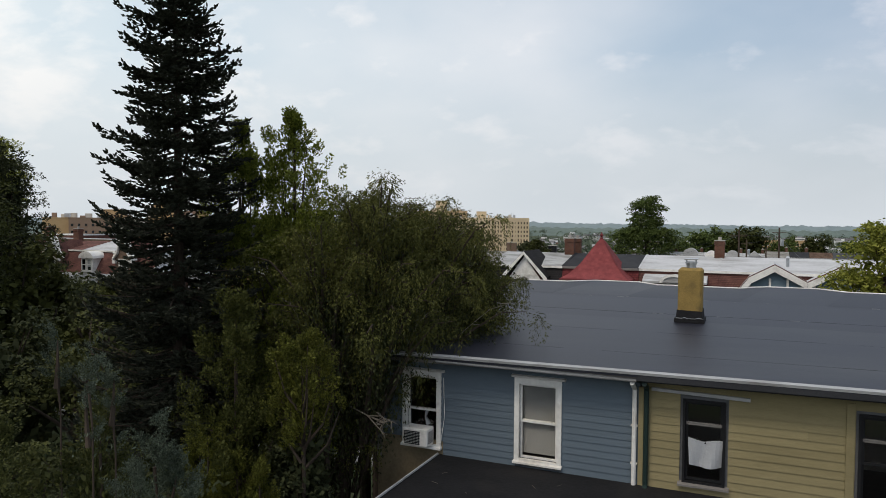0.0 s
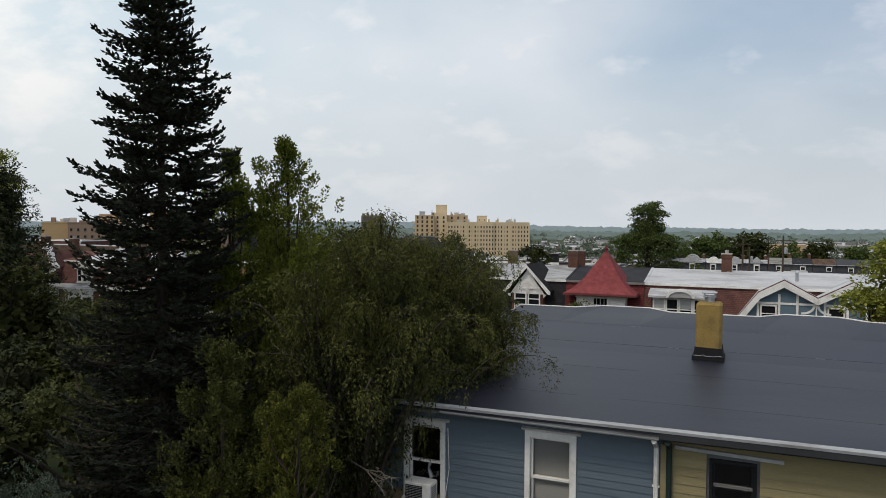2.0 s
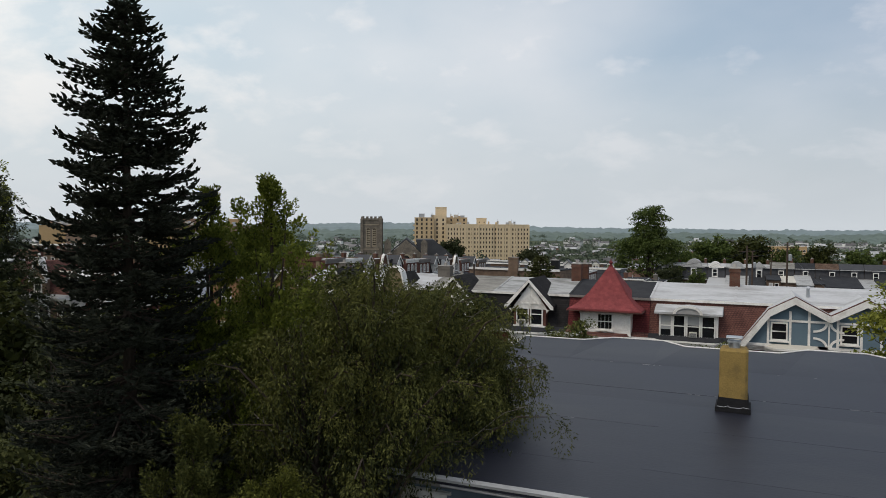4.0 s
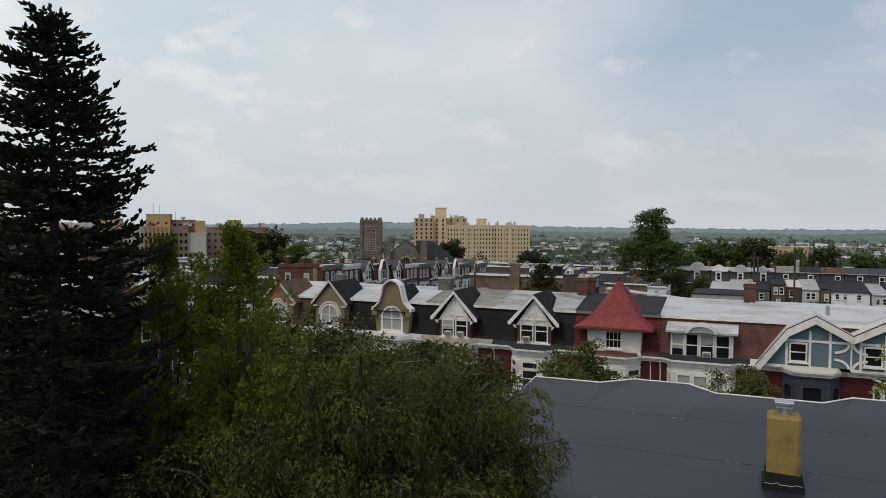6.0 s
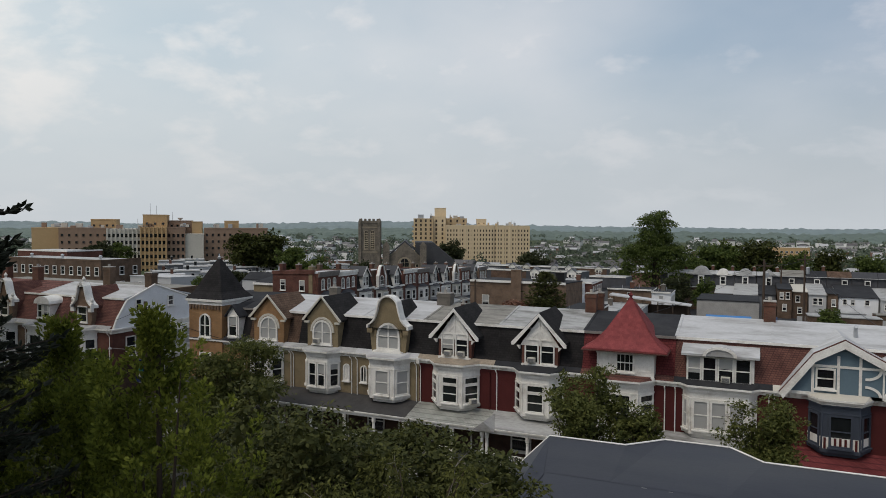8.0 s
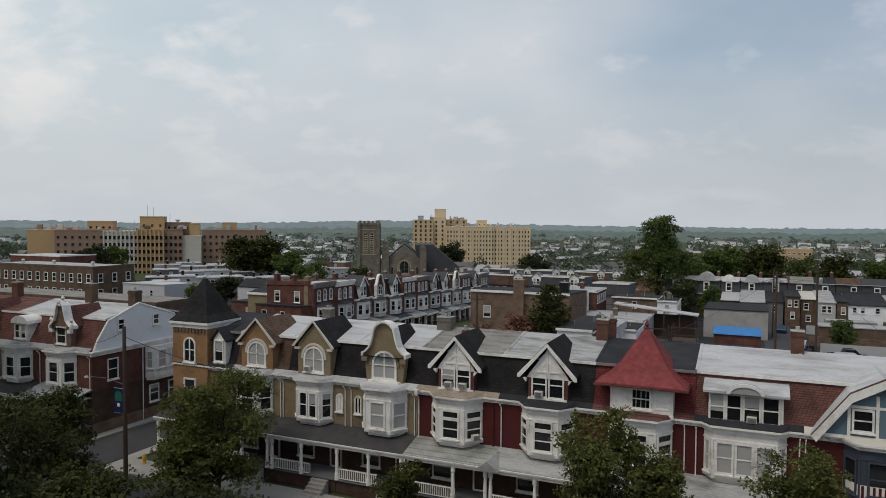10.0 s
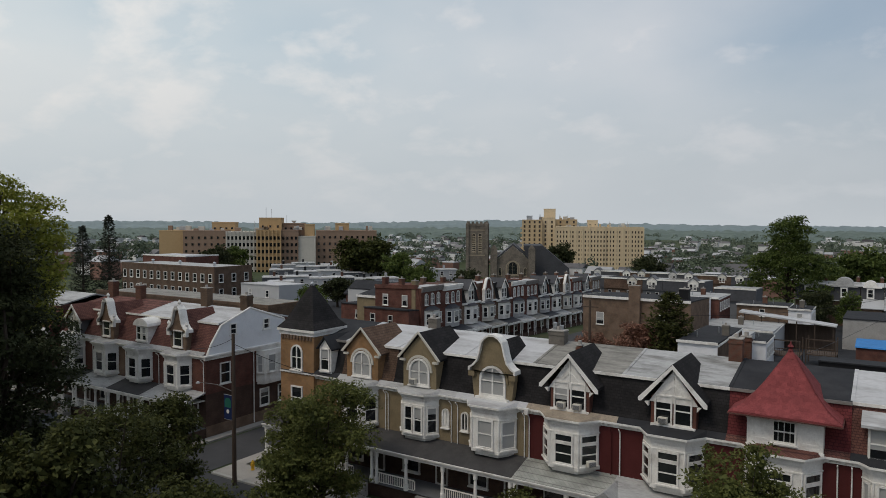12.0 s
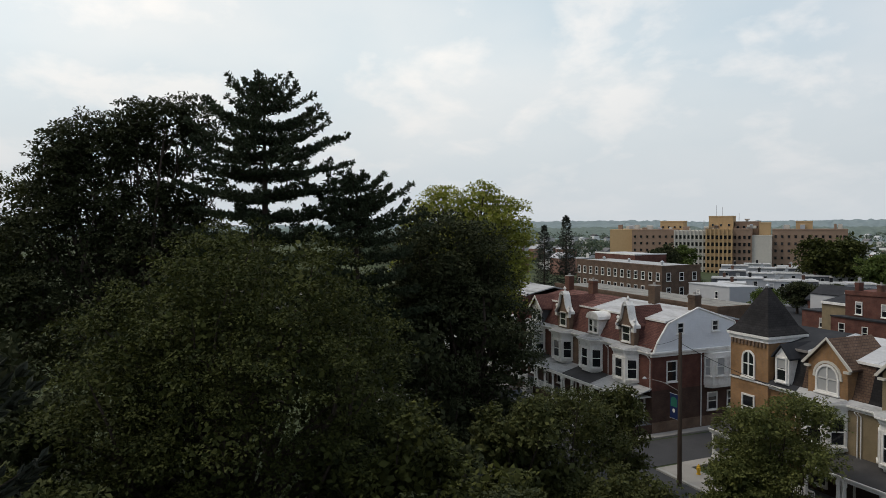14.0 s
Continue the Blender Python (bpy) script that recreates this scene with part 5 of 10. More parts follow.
part("apron", Geo().prism(bay_plan(3.6, 1.62, 0.98, 1.05, 0.035), 4.58, 5.28, "z"), M["white"], h, "white bay apron with dark red stripes")
for k in range(7):
    part("apron_stripe", Geo().box(2.72 + k * 0.27, 2.85 + k * 0.27, -1.112, -1.088, 4.60, 5.26), M["red_paint"], h, "dark red stripe on the bay apron")
porch(h, w, roof="red_shingle", cols=(0.03, 0.35, 0.65, 0.97)); downspout(h, 0.1)
part("vent_pipe", Geo().tube([(4.7, 3.0, 10.6), (4.7, 3.0, 11.2), (4.7, 2.8, 11.4)], 0.12, 8), M["metal"], h)
# the row goes on
for k in range(4):
    xa = 9.0 + k * 6.0
    h, w = house_body("row_house", xa, xa + 6.0, "red-walled row house with a gabled dormer in the same row", "red_paint", "black_shingle", "white_roof")
    gable_dormer(h, 3.0); bay(h, 3.0); cornice(h, w, 3.0); porch(h, w, cols=(0.03, 0.5, 0.97), rail=False)

# ---- houses west of the side street ----
def west_house(x1, w, kind, roofm, lab, wall="red_brick"):
    h, _ = house_body("west_row_house", x1 - w, x1, lab, wall, "rose_shingle", roofm, mans_set=1.7)
    xc = w * 0.45
    if kind == "scroll":
        scroll_gable(h, xc, "brown_brick", half=1.05, z_sh=9.7, z_top=11.6, roofm="rose_shingle", pinnacles=True)
    elif kind == "round":
        d = part("dormer", Geo().box(xc - 0.9, xc + 0.9, 0.05, 2.6, ZC + 0.2, 9.6), M["white"], h)
        part("dormer_roof", Geo().prism([(xc + 1.15 * math.cos(math.pi * k / 8), 9.5 + 0.75 * math.sin(math.pi * k / 8)) for k in range(9)], -0.15, 3.0), M["white"], d)
        for s in (-1, 1):
            window(d, xc + s * 0.42, 0.046, ZC + 0.55, 0.72, 1.35, frame_w=0.08)
    else:
        d = gable_dormer(h, xc, half=1.1, eave=9.4, apex=10.9, over=0.4, side="grey_siding", roofm="rose_shingle")
    bay(h, xc, half=1.65, front=0.95, depth=1.0); cornice(h, w, xc, half=1.65, front=0.95, depth=1.0, skirt="silver_roof")
    porch(h, w, roof="silver_roof" if kind == "scroll" else "porch_roof", cols=(0.04, 0.35, 0.65, 0.96)); downspout(h, w - 0.15, head=False)
    return h, w
XW = -58.4
h, w = west_house(XW, 6.4, "scroll", "white_roof", "brick corner house with a white boarded gable end and scroll dormer")
# gable end over the side street
prof = [(0.1, ZC - 0.02), (0.55, ZC + 0.9), (1.7, 10.05), (5.2, 11.35), (9.6, 9.85), (10.5, ZC - 0.02)]
part("gable_end", Geo().prism(prof, w - 0.01, w + 0.10, "x"), M["white_siding"], h, "white boarded gable end")
g = Geo()
for k in range(24):
    z = ZC + 0.15 + k * 0.155
    ys = [y for (ya, za), (yb, zb) in zip(prof, prof[1:]) for y in [ya + (yb - ya) * (z - za) / (zb - za)] if min(za, zb) <= z <= max(za, zb)]
    if len(ys) >= 2:
        g.box(w + 0.10, w + 0.115, min(ys), max(ys), z, z + 0.02)
part("board_edge", g, M["white_siding"], h)
g = Geo()
for (ya, za), (yb, zb) in zip(prof, prof[1:]):
    g.tube([(w + 0.1, ya, za + 0.03), (w + 0.1, yb, zb + 0.03)], 0.10, 6)
part("rake_board", g, M["white"], h)
part("side_cornice", Geo().box(w, w + 0.40, -0.3, 10.6, ZC - 0.12, ZC + 0.02).box(w, w + 0.22, -0.2, 10.6, ZC - 0.42, ZC - 0.121), M["white"], h)
for y in (3.1, 7.2):
    window(h, w + 0.104, y, 9.1, 0.8, 1.05, turn=90)
window(h, w + 0.004, 2.2, 4.7, 1.2, 1.95, turn=90)
window(h, w + 0.004, 7.0, 1.6, 1.2, 1.7, turn=90)
window(h, w + 0.004, 9.4, 1.6, 1.2, 1.7, turn=90)
ob = part("oriel_window", Geo().prism([(6.0, 0.0), (6.4, -0.75), (9.8, -0.75), (10.2, 0.0)], 4.05, 7.1, "z"), M["white"], h, "white boarded oriel on the side wall")
ob.matrix_basis = Matrix.Translation((w, 0, 0)) @ Matrix(((0, -1, 0, 0), (1, 0, 0, 0), (0, 0, 1, 0), (0, 0, 0, 1)))
for x in (7.3, 8.9):
    window(ob, x, -0.754, 4.95, 1.05, 1.75, pane="blind")
window(ob, 6.2, -0.375, 4.95, 0.6, 1.7, turn=-60, pane="blind")
part("oriel_base", Geo().prism([(6.1, 0.0), (6.5, -0.65), (9.7, -0.65), (10.1, 0.0)], 3.8, 4.049, "z"), M["white"], ob)
part("plinth", Geo().box(w, w + 0.06, 0.0, 10.5, 0.0, 1.1), M["brown_brick"], h)
downspout2 = Geo().tube([(w + 0.1, 5.6, 7.1), (w + 0.1, 5.6, 0.2)], 0.05, 7)
part("downspout", downspout2, M["white"], h)
chimney(h, w - 0.6, 5.4, 10.9, 12.5, 0.9, 0.8, "dark_brick")
chimney(h, 0.0, 5.4, 10.9, 12.9, 1.0, 0.7, "dark_brick")
h, w = west_house(XW - 6.4, 5.2, "round", "white_roof", "brick row house with a white round-topped dormer")
h, w = west_house(XW - 11.6, 5.6, "scroll", "rose_shingle", "brick row house with a scroll dormer and red roof", wall="brown_brick")
chimney(h, 0.0, 5.4, 10.9, 12.6, 0.9, 0.7)
h, w = west_house(XW - 17.2, 6.0, "gable", "rose_shingle", "brick end house with a grey gabled dormer")
chimney(h, 1.0, 5.4, 10.9, 12.8, 0.9, 0.7)
for k in range(5):
    west_house(XW - 26.0 - k * 6.0, 6.0, ("round", "gable")[k % 2], "silver_roof", "brick row house beyond the big tree")

# ---- trees ----
LEAF = {
    "spruce": leafmat("spruce_needles", (0.025, 0.029, 0.021), (0.062, 0.067, 0.047), 0.08, 0.75),
    "yew": leafmat("hemlock_needles", (0.024, 0.030, 0.010), (0.142, 0.143, 0.036), 0.24, 0.7, speck=0.35),
    "lime": leafmat("olive_lime_leaves", (0.058, 0.076, 0.013), (0.225, 0.250, 0.040), 0.42, 0.7),
    "gold": leafmat("golden_green_sprays", (0.036, 0.040, 0.008), (0.150, 0.155, 0.028), 0.25, 0.7),
    "olive": leafmat("yellow_green_leaves", (0.026, 0.031, 0.009), (0.092, 0.098, 0.025), 0.22, 0.7),
    "blue": leafmat("pale_blue_green_needles", (0.020, 0.029, 0.017), (0.120, 0.145, 0.108), 0.10, 0.7),
    "mid": leafmat("green_leaves", (0.031, 0.038, 0.012), (0.092, 0.097, 0.030), 0.20, 0.7),
    "yard": leafmat("yard_tree_leaves", (0.038, 0.060, 0.016), (0.128, 0.162, 0.042), 0.28, 0.7),
    "street": leafmat("street_tree_leaves", (0.050, 0.063, 0.018), (0.145, 0.153, 0.045), 0.28, 0.7),
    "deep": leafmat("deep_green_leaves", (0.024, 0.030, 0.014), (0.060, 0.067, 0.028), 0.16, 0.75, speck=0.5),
    "maple": leafmat("maple_leaves", (0.018, 0.025, 0.008), (0.080, 0.087, 0.022), 0.22, 0.7, speck=0.5),
    "pine": leafmat("pine_needles", (0.022, 0.031, 0.017), (0.054, 0.068, 0.035), 0.12, 0.7),
    "yellow": leafmat("bright_yellow_green_leaves", (0.14, 0.165, 0.026), (0.30, 0.30, 0.060), 0.35, 0.7),
    "pink": leafmat("rusty_pink_flowers", (0.16, 0.075, 0.05), (0.30, 0.17, 0.12), 0.3),
    "rust": leafmat("rusty_brown_leaves", (0.045, 0.030, 0.013), (0.105, 0.070, 0.032), 0.2),
    # far leaves, lightened and greyed: haze of the distance in the leaf colour
    "farwood": leafmat("hazed_valley_leaves", (0.085, 0.108, 0.080), (0.145, 0.170, 0.125), 0.20, 0.9),
    "farmid": leafmat("hazed_distant_leaves", (0.056, 0.074, 0.048), (0.112, 0.135, 0.088), 0.15, 0.9),
}


def leaf_mesh(name, pos, along, up, length, width, material, blunt=False):
    """One rhombus per leaf, folded a little along its middle; all arrays are N x 3 or N."""
    n = len(pos)
    along = along / (np.linalg.norm(along, axis=1, keepdims=True) + 1e-9)
    side = np.cross(along, up)
    side /= np.linalg.norm(side, axis=1, keepdims=True) + 1e-9
    nor = np.cross(side, along)
    L, W = np.asarray(length).reshape(-1, 1) * np.ones((n, 1)), np.asarray(width).reshape(-1, 1) * np.ones((n, 1))
    v = np.empty((n, 4, 3))
    v[:, 0] = pos
    v[:, 1] = pos + along * L * 0.5 + side * W * 0.5 + nor * W * 0.18
    v[:, 2] = pos + along * L
    v[:, 3] = pos + along * L * 0.5 - side * W * 0.5 + nor * W * 0.18
    if blunt:
        v[:, 0] = pos - side * W * 0.32
        v[:, 1] = pos + side * W * 0.32
        v[:, 2] = pos + along * L + side * W * 0.40
        v[:, 3] = pos + along * L - side * W * 0.40
    me = bpy.data.meshes.new(name)
    me.vertices.add(4 * n)
    me.vertices.foreach_set("co", v.astype(np.float32).ravel())
    me.loops.add(4 * n)
    me.loops.foreach_set("vertex_index", np.arange(4 * n, dtype=np.int32))
    me.polygons.add(n)
    me.polygons.foreach_set("loop_start", np.arange(0, 4 * n, 4, dtype=np.int32))
    me.polygons.foreach_set("loop_total", np.full(n, 4, dtype=np.int32))
    me.update(calc_edges=True)
    me.materials.append(material)
    return me


def rand_dirs(rng, n):
    d = rng.normal(size=(n, 3))
    return d / np.linalg.norm(d, axis=1, keepdims=True)


def limbs(g, rng, base, ends, r0, n=7):
    """Curved tapering limbs from a base point to each end."""
    base = np.array(base, float)
    for e in ends:
        e = np.array(e, float)
        mid = base + (e - base) * 0.5 + rng.normal(size=3) * np.linalg.norm(e - base) * 0.07 + np.array([0, 0, 0.10 * np.linalg.norm(e - base)])
        q = [base, base + (mid - base) * 0.55, mid, mid + (e - mid) * 0.55 + rng.normal(size=3) * 0.1, e]
        g.tube([tuple(p) for p in q], [r0, r0 * 0.75, r0 * 0.5, r0 * 0.3, r0 * 0.08], n)


def broadleaf(name, x, y, z0, lobes, leaf, label, n=20000, size=0.16, seed=1, trunk_r=0.25, clump=0.42, per=26, group="", trunk=True, twigs=30, category="tree", fork=0.45, lift=-0.25):
    """Trunk, limbs and a crown of leaf pads on uneven lobes (cx, cy, cz, rx, ry, rz), given relative to the foot."""
    rng = np.random.default_rng(seed)
    t = thing(name, pose(x, y, z0), label, category, group)
    lob = np.array(lobes, float)
    area = (lob[:, 3] * lob[:, 4] + lob[:, 3] * lob[:, 5] + lob[:, 4] * lob[:, 5])
    per = int(per * 1.6)
    ncl = max(n // per, 8)
    pick = rng.choice(len(lob), ncl, p=area / area.sum())
    d = rand_dirs(rng, ncl)
    d[:, 2] = np.where(d[:, 2] < -0.35, -d[:, 2] * 0.6, d[:, 2])
    inner = rng.random(ncl) < 0.16
    rad = np.where(inner, rng.uniform(0.35, 0.8, ncl), rng.uniform(0.86, 1.05, ncl))
    cen = lob[pick, :3] + d * lob[pick, 3:] * rad[:, None]
    out = d * lob[pick, 3:]
    out /= np.linalg.norm(out, axis=1, keepdims=True) + 1e-6
    top = lob[:, 2].max()
    m = ncl * per
    cidx = np.repeat(np.arange(ncl), per)
    csize = clump * rng.uniform(0.55, 1.45, ncl)
    # pads: leaves on the upper and outer side of each clump, shaded below
    od = rand_dirs(rng, m)
    od[:, 2] = np.where(od[:, 2] < -0.15, -od[:, 2], od[:, 2])
    shell = rng.uniform(0.30, 1.0, m) ** 0.45
    pos = cen[cidx] + (od + out[cidx] * 0.35) * (csize[cidx] * shell)[:, None] * np.array([1.0, 1.0, 0.62]) - np.array([0, 0, 0.22]) * csize[cidx, None]
    along = od * np.array([1.0, 1.0, 0.35]) + rand_dirs(rng, m) * 0.75 + np.array([0, 0, lift])
    up = od * 0.45 + np.array([0, 0, 0.70]) + rand_dirs(rng, m) * 0.55
    s = size * rng.uniform(0.55, 1.3, m)
    # dense inner foliage of each lobe
    k = rng.choice(len(lob), 150 * len(lob), p=area / area.sum())
    q = rand_dirs(rng, len(k)) * lob[k, 3:] * (rng.uniform(0.10, 0.74, len(k)) ** 0.6)[:, None]
    pos, along, up = np.concatenate([pos, lob[k, :3] + q]), np.concatenate([along, rand_dirs(rng, len(k))]), np.concatenate([up, rand_dirs(rng, len(k)) + np.array([0, 0, 0.5])])
    s = np.concatenate([s, np.minimum(lob[k, 3:].mean(1) * 0.38, max(0.12, 1.9 * size)) * rng.uniform(0.75, 1.25, len(k))])
    part("crown", leaf_mesh("crown", pos, along, up, s, s * 0.62, LEAF[leaf]), None, t)
    if trunk:
        g = Geo()
        zf = min(l[2] - 0.6 * l[5] for l in lobes)
        zf = max(zf, 0.8)
        tx, ty = float(lob[:, 0].mean()), float(lob[:, 1].mean())
        top_t = (tx * 0.5, ty * 0.5, zf + (top - zf) * fork)
        g.tube([(0, 0, -0.2), (0.03, 0, zf * 0.5), (tx * 0.3, ty * 0.3, zf), top_t], [trunk_r * 1.35, trunk_r, trunk_r * 0.85, trunk_r * 0.55], 10)
        ends = [tuple(l[:3] + rng.normal(size=3) * 0.3) for l in lob]
        limbs(g, rng, (tx * 0.3, ty * 0.3, zf), ends, trunk_r * 0.55)
        sel = rng.choice(ncl, min(twigs, ncl), replace=False)
        for k in sel:
            c0 = lob[pick[k], :3]
            limbs(g, rng, c0 * 0.9 + np.array([tx, ty, 0]) * 0.05, [cen[k]], trunk_r * 0.16, 5)
        part("trunk", g, M["bark"], t)
    return t


def plume_conifer(name, x, y, z0, outline, leaf, label, seed, tufts, per=34, size=0.06, tall=0.40, wide=0.12, lean=0.35, limb_n=26, group="", curl=0.0, trunk_r=0.13, sprays=0, loose=0.2):
    """Upright tree of flame-shaped tufts on ascending limbs, gathered into sprays where a number of them is given. outline: (z, radius), from low to high; curl bends the tufts over."""
    rng = np.random.default_rng(seed)
    t = thing(name, pose(x, y, z0), label, "tree", group)
    zs, rs = np.array([o[0] for o in outline]), np.array([o[1] for o in outline])
    zt = np.linspace(zs[0], zs[-1], 400)
    wt = np.interp(zt, zs, rs) + 0.10
    zc = rng.choice(zt, tufts, p=wt / wt.sum()) + rng.normal(0, 0.03, tufts)
    an = rng.uniform(0, 2 * math.pi, tufts)
    bulge = 1.0 + 0.20 * np.sin(3 * an + zc * 1.7 + seed) + 0.12 * np.sin(5 * an - zc * 2.9)
    q = np.interp(zc, zs, rs) * bulge * rng.uniform(0.35, 1.0, tufts) ** 0.45
    outv = np.stack([np.cos(an), np.sin(an), np.zeros(tufts)], 1)
    base = outv * q[:, None] + np.stack([np.zeros(tufts), np.zeros(tufts), zc - tall * 0.6], 1)
    if sprays:
        own = rng.integers(0, sprays, tufts)
        base = base[own] + rng.normal(0, loose, (tufts, 3)) * np.array([1.0, 1.0, 1.25]) * np.clip(0.35 + q[own], 0.3, 1.0)[:, None]
        base[:, 2] = np.minimum(base[:, 2], zs[-1] - tall * 0.8)
        outv, q = outv[own], q[own]
        lead = max(tufts // 12, 6)
        zl_ = zs[-1] - tall * 0.8 - rng.uniform(0, 1, lead) ** 1.2 * min(1.7, 0.35 * (zs[-1] - zs[0]))
        rl_ = np.interp(zl_ + tall * 0.8, zs, rs) * 0.7
        base[:lead] = np.stack([rng.normal(0, 1, lead) * rl_ * 0.5, rng.normal(0, 1, lead) * rl_ * 0.5, zl_], 1)
    ax = np.array([0, 0, 1.0]) + outv * lean + rng.normal(0, 0.14, (tufts, 3))
    ax /= np.linalg.norm(ax, axis=1, keepdims=True)
    ln = tall * rng.uniform(0.6, 1.35, tufts)
    k = np.repeat(np.arange(tufts), per)
    m = len(k)
    u = rng.random(m)
    rd = rand_dirs(rng, m); rd -= ax[k] * np.sum(rd * ax[k], 1, keepdims=True)
    rd /= np.linalg.norm(rd, axis=1, keepdims=True) + 1e-9
    w_ = wide * np.sin(np.clip(0.25 + u * 0.95, 0, 1.2) * math.pi * 0.83) * rng.uniform(0.5, 1.0, m)
    pos = base[k] + ax[k] * (u * ln[k])[:, None] + rd * w_[:, None] + outv[k] * (curl * ln[k] * u ** 2)[:, None]
    s = size * rng.uniform(0.6, 1.3, m)
    ci = rng.choice(tufts, tufts * 7)
    cp = base[ci] * np.array([0.0, 0.0, 1.0]) + outv[ci] * (q[ci] * rng.uniform(0.0, 0.58, len(ci)))[:, None] + rng.normal(0, 0.08, (len(ci), 3))
    ci = ci[keep := cp[:, 2] < zs[-1] - (2.3 if rs.max() > 1.2 else 0.9)]; cp = cp[keep]
    core = leaf_mesh("inner_foliage", cp, ax[ci] + rng.normal(0, 0.35, cp.shape), rand_dirs(rng, len(cp)), rng.uniform(1.0, 2.0, len(cp)) * wide, rng.uniform(0.5, 0.8, len(cp)) * wide, LEAF[leaf])
    part("inner_foliage", core, None, t)
    part("crown", leaf_mesh("crown", pos, ax[k] * 0.8 + rd * 0.75 + rng.normal(0, 0.25, (m, 3)), rd + np.array([0, 0, 0.5]) + rng.normal(0, 0.4, (m, 3)), s, s * 0.50, LEAF[leaf]), None, t)
    g = Geo().tube([(0, 0, -0.2), (0.03, 0.02, zs[0]), (0.0, 0.0, zs[-1] - 0.5)], [trunk_r, trunk_r * 0.75, 0.015], 8)
    for i in np.argsort(-q)[:limb_n * 4:4]:
        p1 = base[i] + ax[i] * 0.1
        z_ = max(float(p1[2]) - 1.5 * q[i] - 0.4, 0.3)
        mid = (p1[0] * 0.62, p1[1] * 0.62, z_ + (p1[2] - z_) * 0.38)
        g.tube([(p1[0] * 0.03, p1[1] * 0.03, z_), mid, tuple(p1)], [0.034, 0.022, 0.006], 5)
    part("trunk", g, M["bark"], t)
    return t


def spruce(name, x, y, z0, height, radius, seed, label, leaf="spruce", per_whorl=7, step=0.42, dens=1.0, nl=0.24, skirt=0.12, group="", taper=0.80, fan=0.28, wid=0.30, gap=0.22):
    """Whorls of boughs that sag and lift at the tip, each with side sprays of needles."""
    rng = np.random.default_rng(seed)
    t = thing(name, pose(x, y, z0), label, "tree", group)
    g = Geo().tube([(0, 0, -0.2), (0.02, 0.02, height * 0.5), (0, 0, height * 0.98)], [height * 0.016, height * 0.010, 0.02], 9)
    P, A = [], []
    z = height * skirt
    ph = 0.0
    while z < height - 0.15:
        f = (height - z) / (height * (1 - skirt))
        R = radius * (f ** taper) * (0.95 + 0.12 * math.sin(z * 1.9 + seed)) + 0.10
        nb_ = max(4, int(per_whorl * (0.6 + 0.5 * f) + rng.integers(-1, 2)))
        for k in range(nb_):
            a = ph + 2 * math.pi * k / nb_ + rng.normal(0, 0.22)
            L = R * (rng.uniform(0.72, 1.04) if rng.random() < 0.93 else 1.25)
            zb = z + rng.normal(0, 0.12)
            lift = 0.55 * (1 - f) + 0.05
            m = max(4, int(L / gap))
            s = np.linspace(0, 1, m + 1)
            hx = np.cos(a) * s * L
            hy = np.sin(a) * s * L
            hz = zb + L * (lift * s - 0.42 * f * s * (1.0 - s) * 2.0 * 0.7 + 0.10 * s * s)
            bough = np.stack([hx, hy, hz], 1)
            g.tube([tuple(bough[0]), tuple(bough[m // 2]), tuple(bough[-1])], [0.012 + 0.012 * L, 0.008 + 0.006 * L, 0.004], 4)
            fw = np.array([np.cos(a), np.sin(a), 0.0]); sd = np.array([-np.sin(a), np.cos(a), 0.0])
            for j in range(1, m + 1):
                q = bough[j]
                if s[j] < 0.22 and rng.random() < 0.5:
                    continue
                sl = (0.16 + 0.30 * L * (1 - s[j]) ** 0.8) * rng.uniform(0.6, 1.2)
                for sgn in (-1, 1):
                    dv = fw * 0.75 + sd * sgn * 0.85 + np.array([0, 0, rng.normal(-0.02, 0.20)])
                    dv /= np.linalg.norm(dv)
                    cnt = max(2, int(sl / 0.10 * dens))
                    u = rng.uniform(0, 1, cnt)
                    P.append(q + dv * (u * sl)[:, None] + rng.normal(0, 0.012, (cnt, 3)))
                    A.append(dv + rng.normal(0, fan, (cnt, 3)) + np.array([0, 0, 0.12]))
            cnt = int(6 * dens) + 1
            P.append(bough[-1] + rng.normal(0, 0.04, (cnt, 3))); A.append(fw + np.array([0, 0, 0.35]) + rng.normal(0, 0.4, (cnt, 3)))
        z += step * (0.55 + 0.6 * f) * rng.uniform(0.8, 1.2)
        ph += 0.7
    cnt = 40
    P.append(np.stack([rng.normal(0, 0.04, cnt), rng.normal(0, 0.04, cnt), rng.uniform(height - 0.7, height, cnt)], 1)); A.append(np.array([0, 0, 1.0]) + rng.normal(0, 0.6, (cnt, 3)))
    P, A = np.concatenate(P), np.concatenate(A)
    n = len(P)
    ln = nl * rng.uniform(0.7, 1.3, n)
    part("crown", leaf_mesh("crown", P, A, np.array([0, 0, 1.0]) + rand_dirs(rng, n) * 0.8, ln, ln * wid, LEAF[leaf]), None, t)
    part("trunk", g, M["bark"], t)
    return t


def fingers(rng, P, A, length, width, turns=3):
    """Each shoot as crossed blades round its axis: arrays for leaf_mesh."""
    n = len(P)
    A = A / (np.linalg.norm(A, axis=1, keepdims=True) + 1e-9)
    ref = rand_dirs(rng, n)
    u = np.cross(A, ref); u /= np.linalg.norm(u, axis=1, keepdims=True) + 1e-9
    w = np.cross(A, u)
    ups = [u * math.cos(math.pi * k / turns) + w * math.sin(math.pi * k / turns) for k in range(turns)]
    return np.tile(P, (turns, 1)), np.tile(A, (turns, 1)), np.concatenate(ups), np.tile(length, turns), np.tile(width, turns)


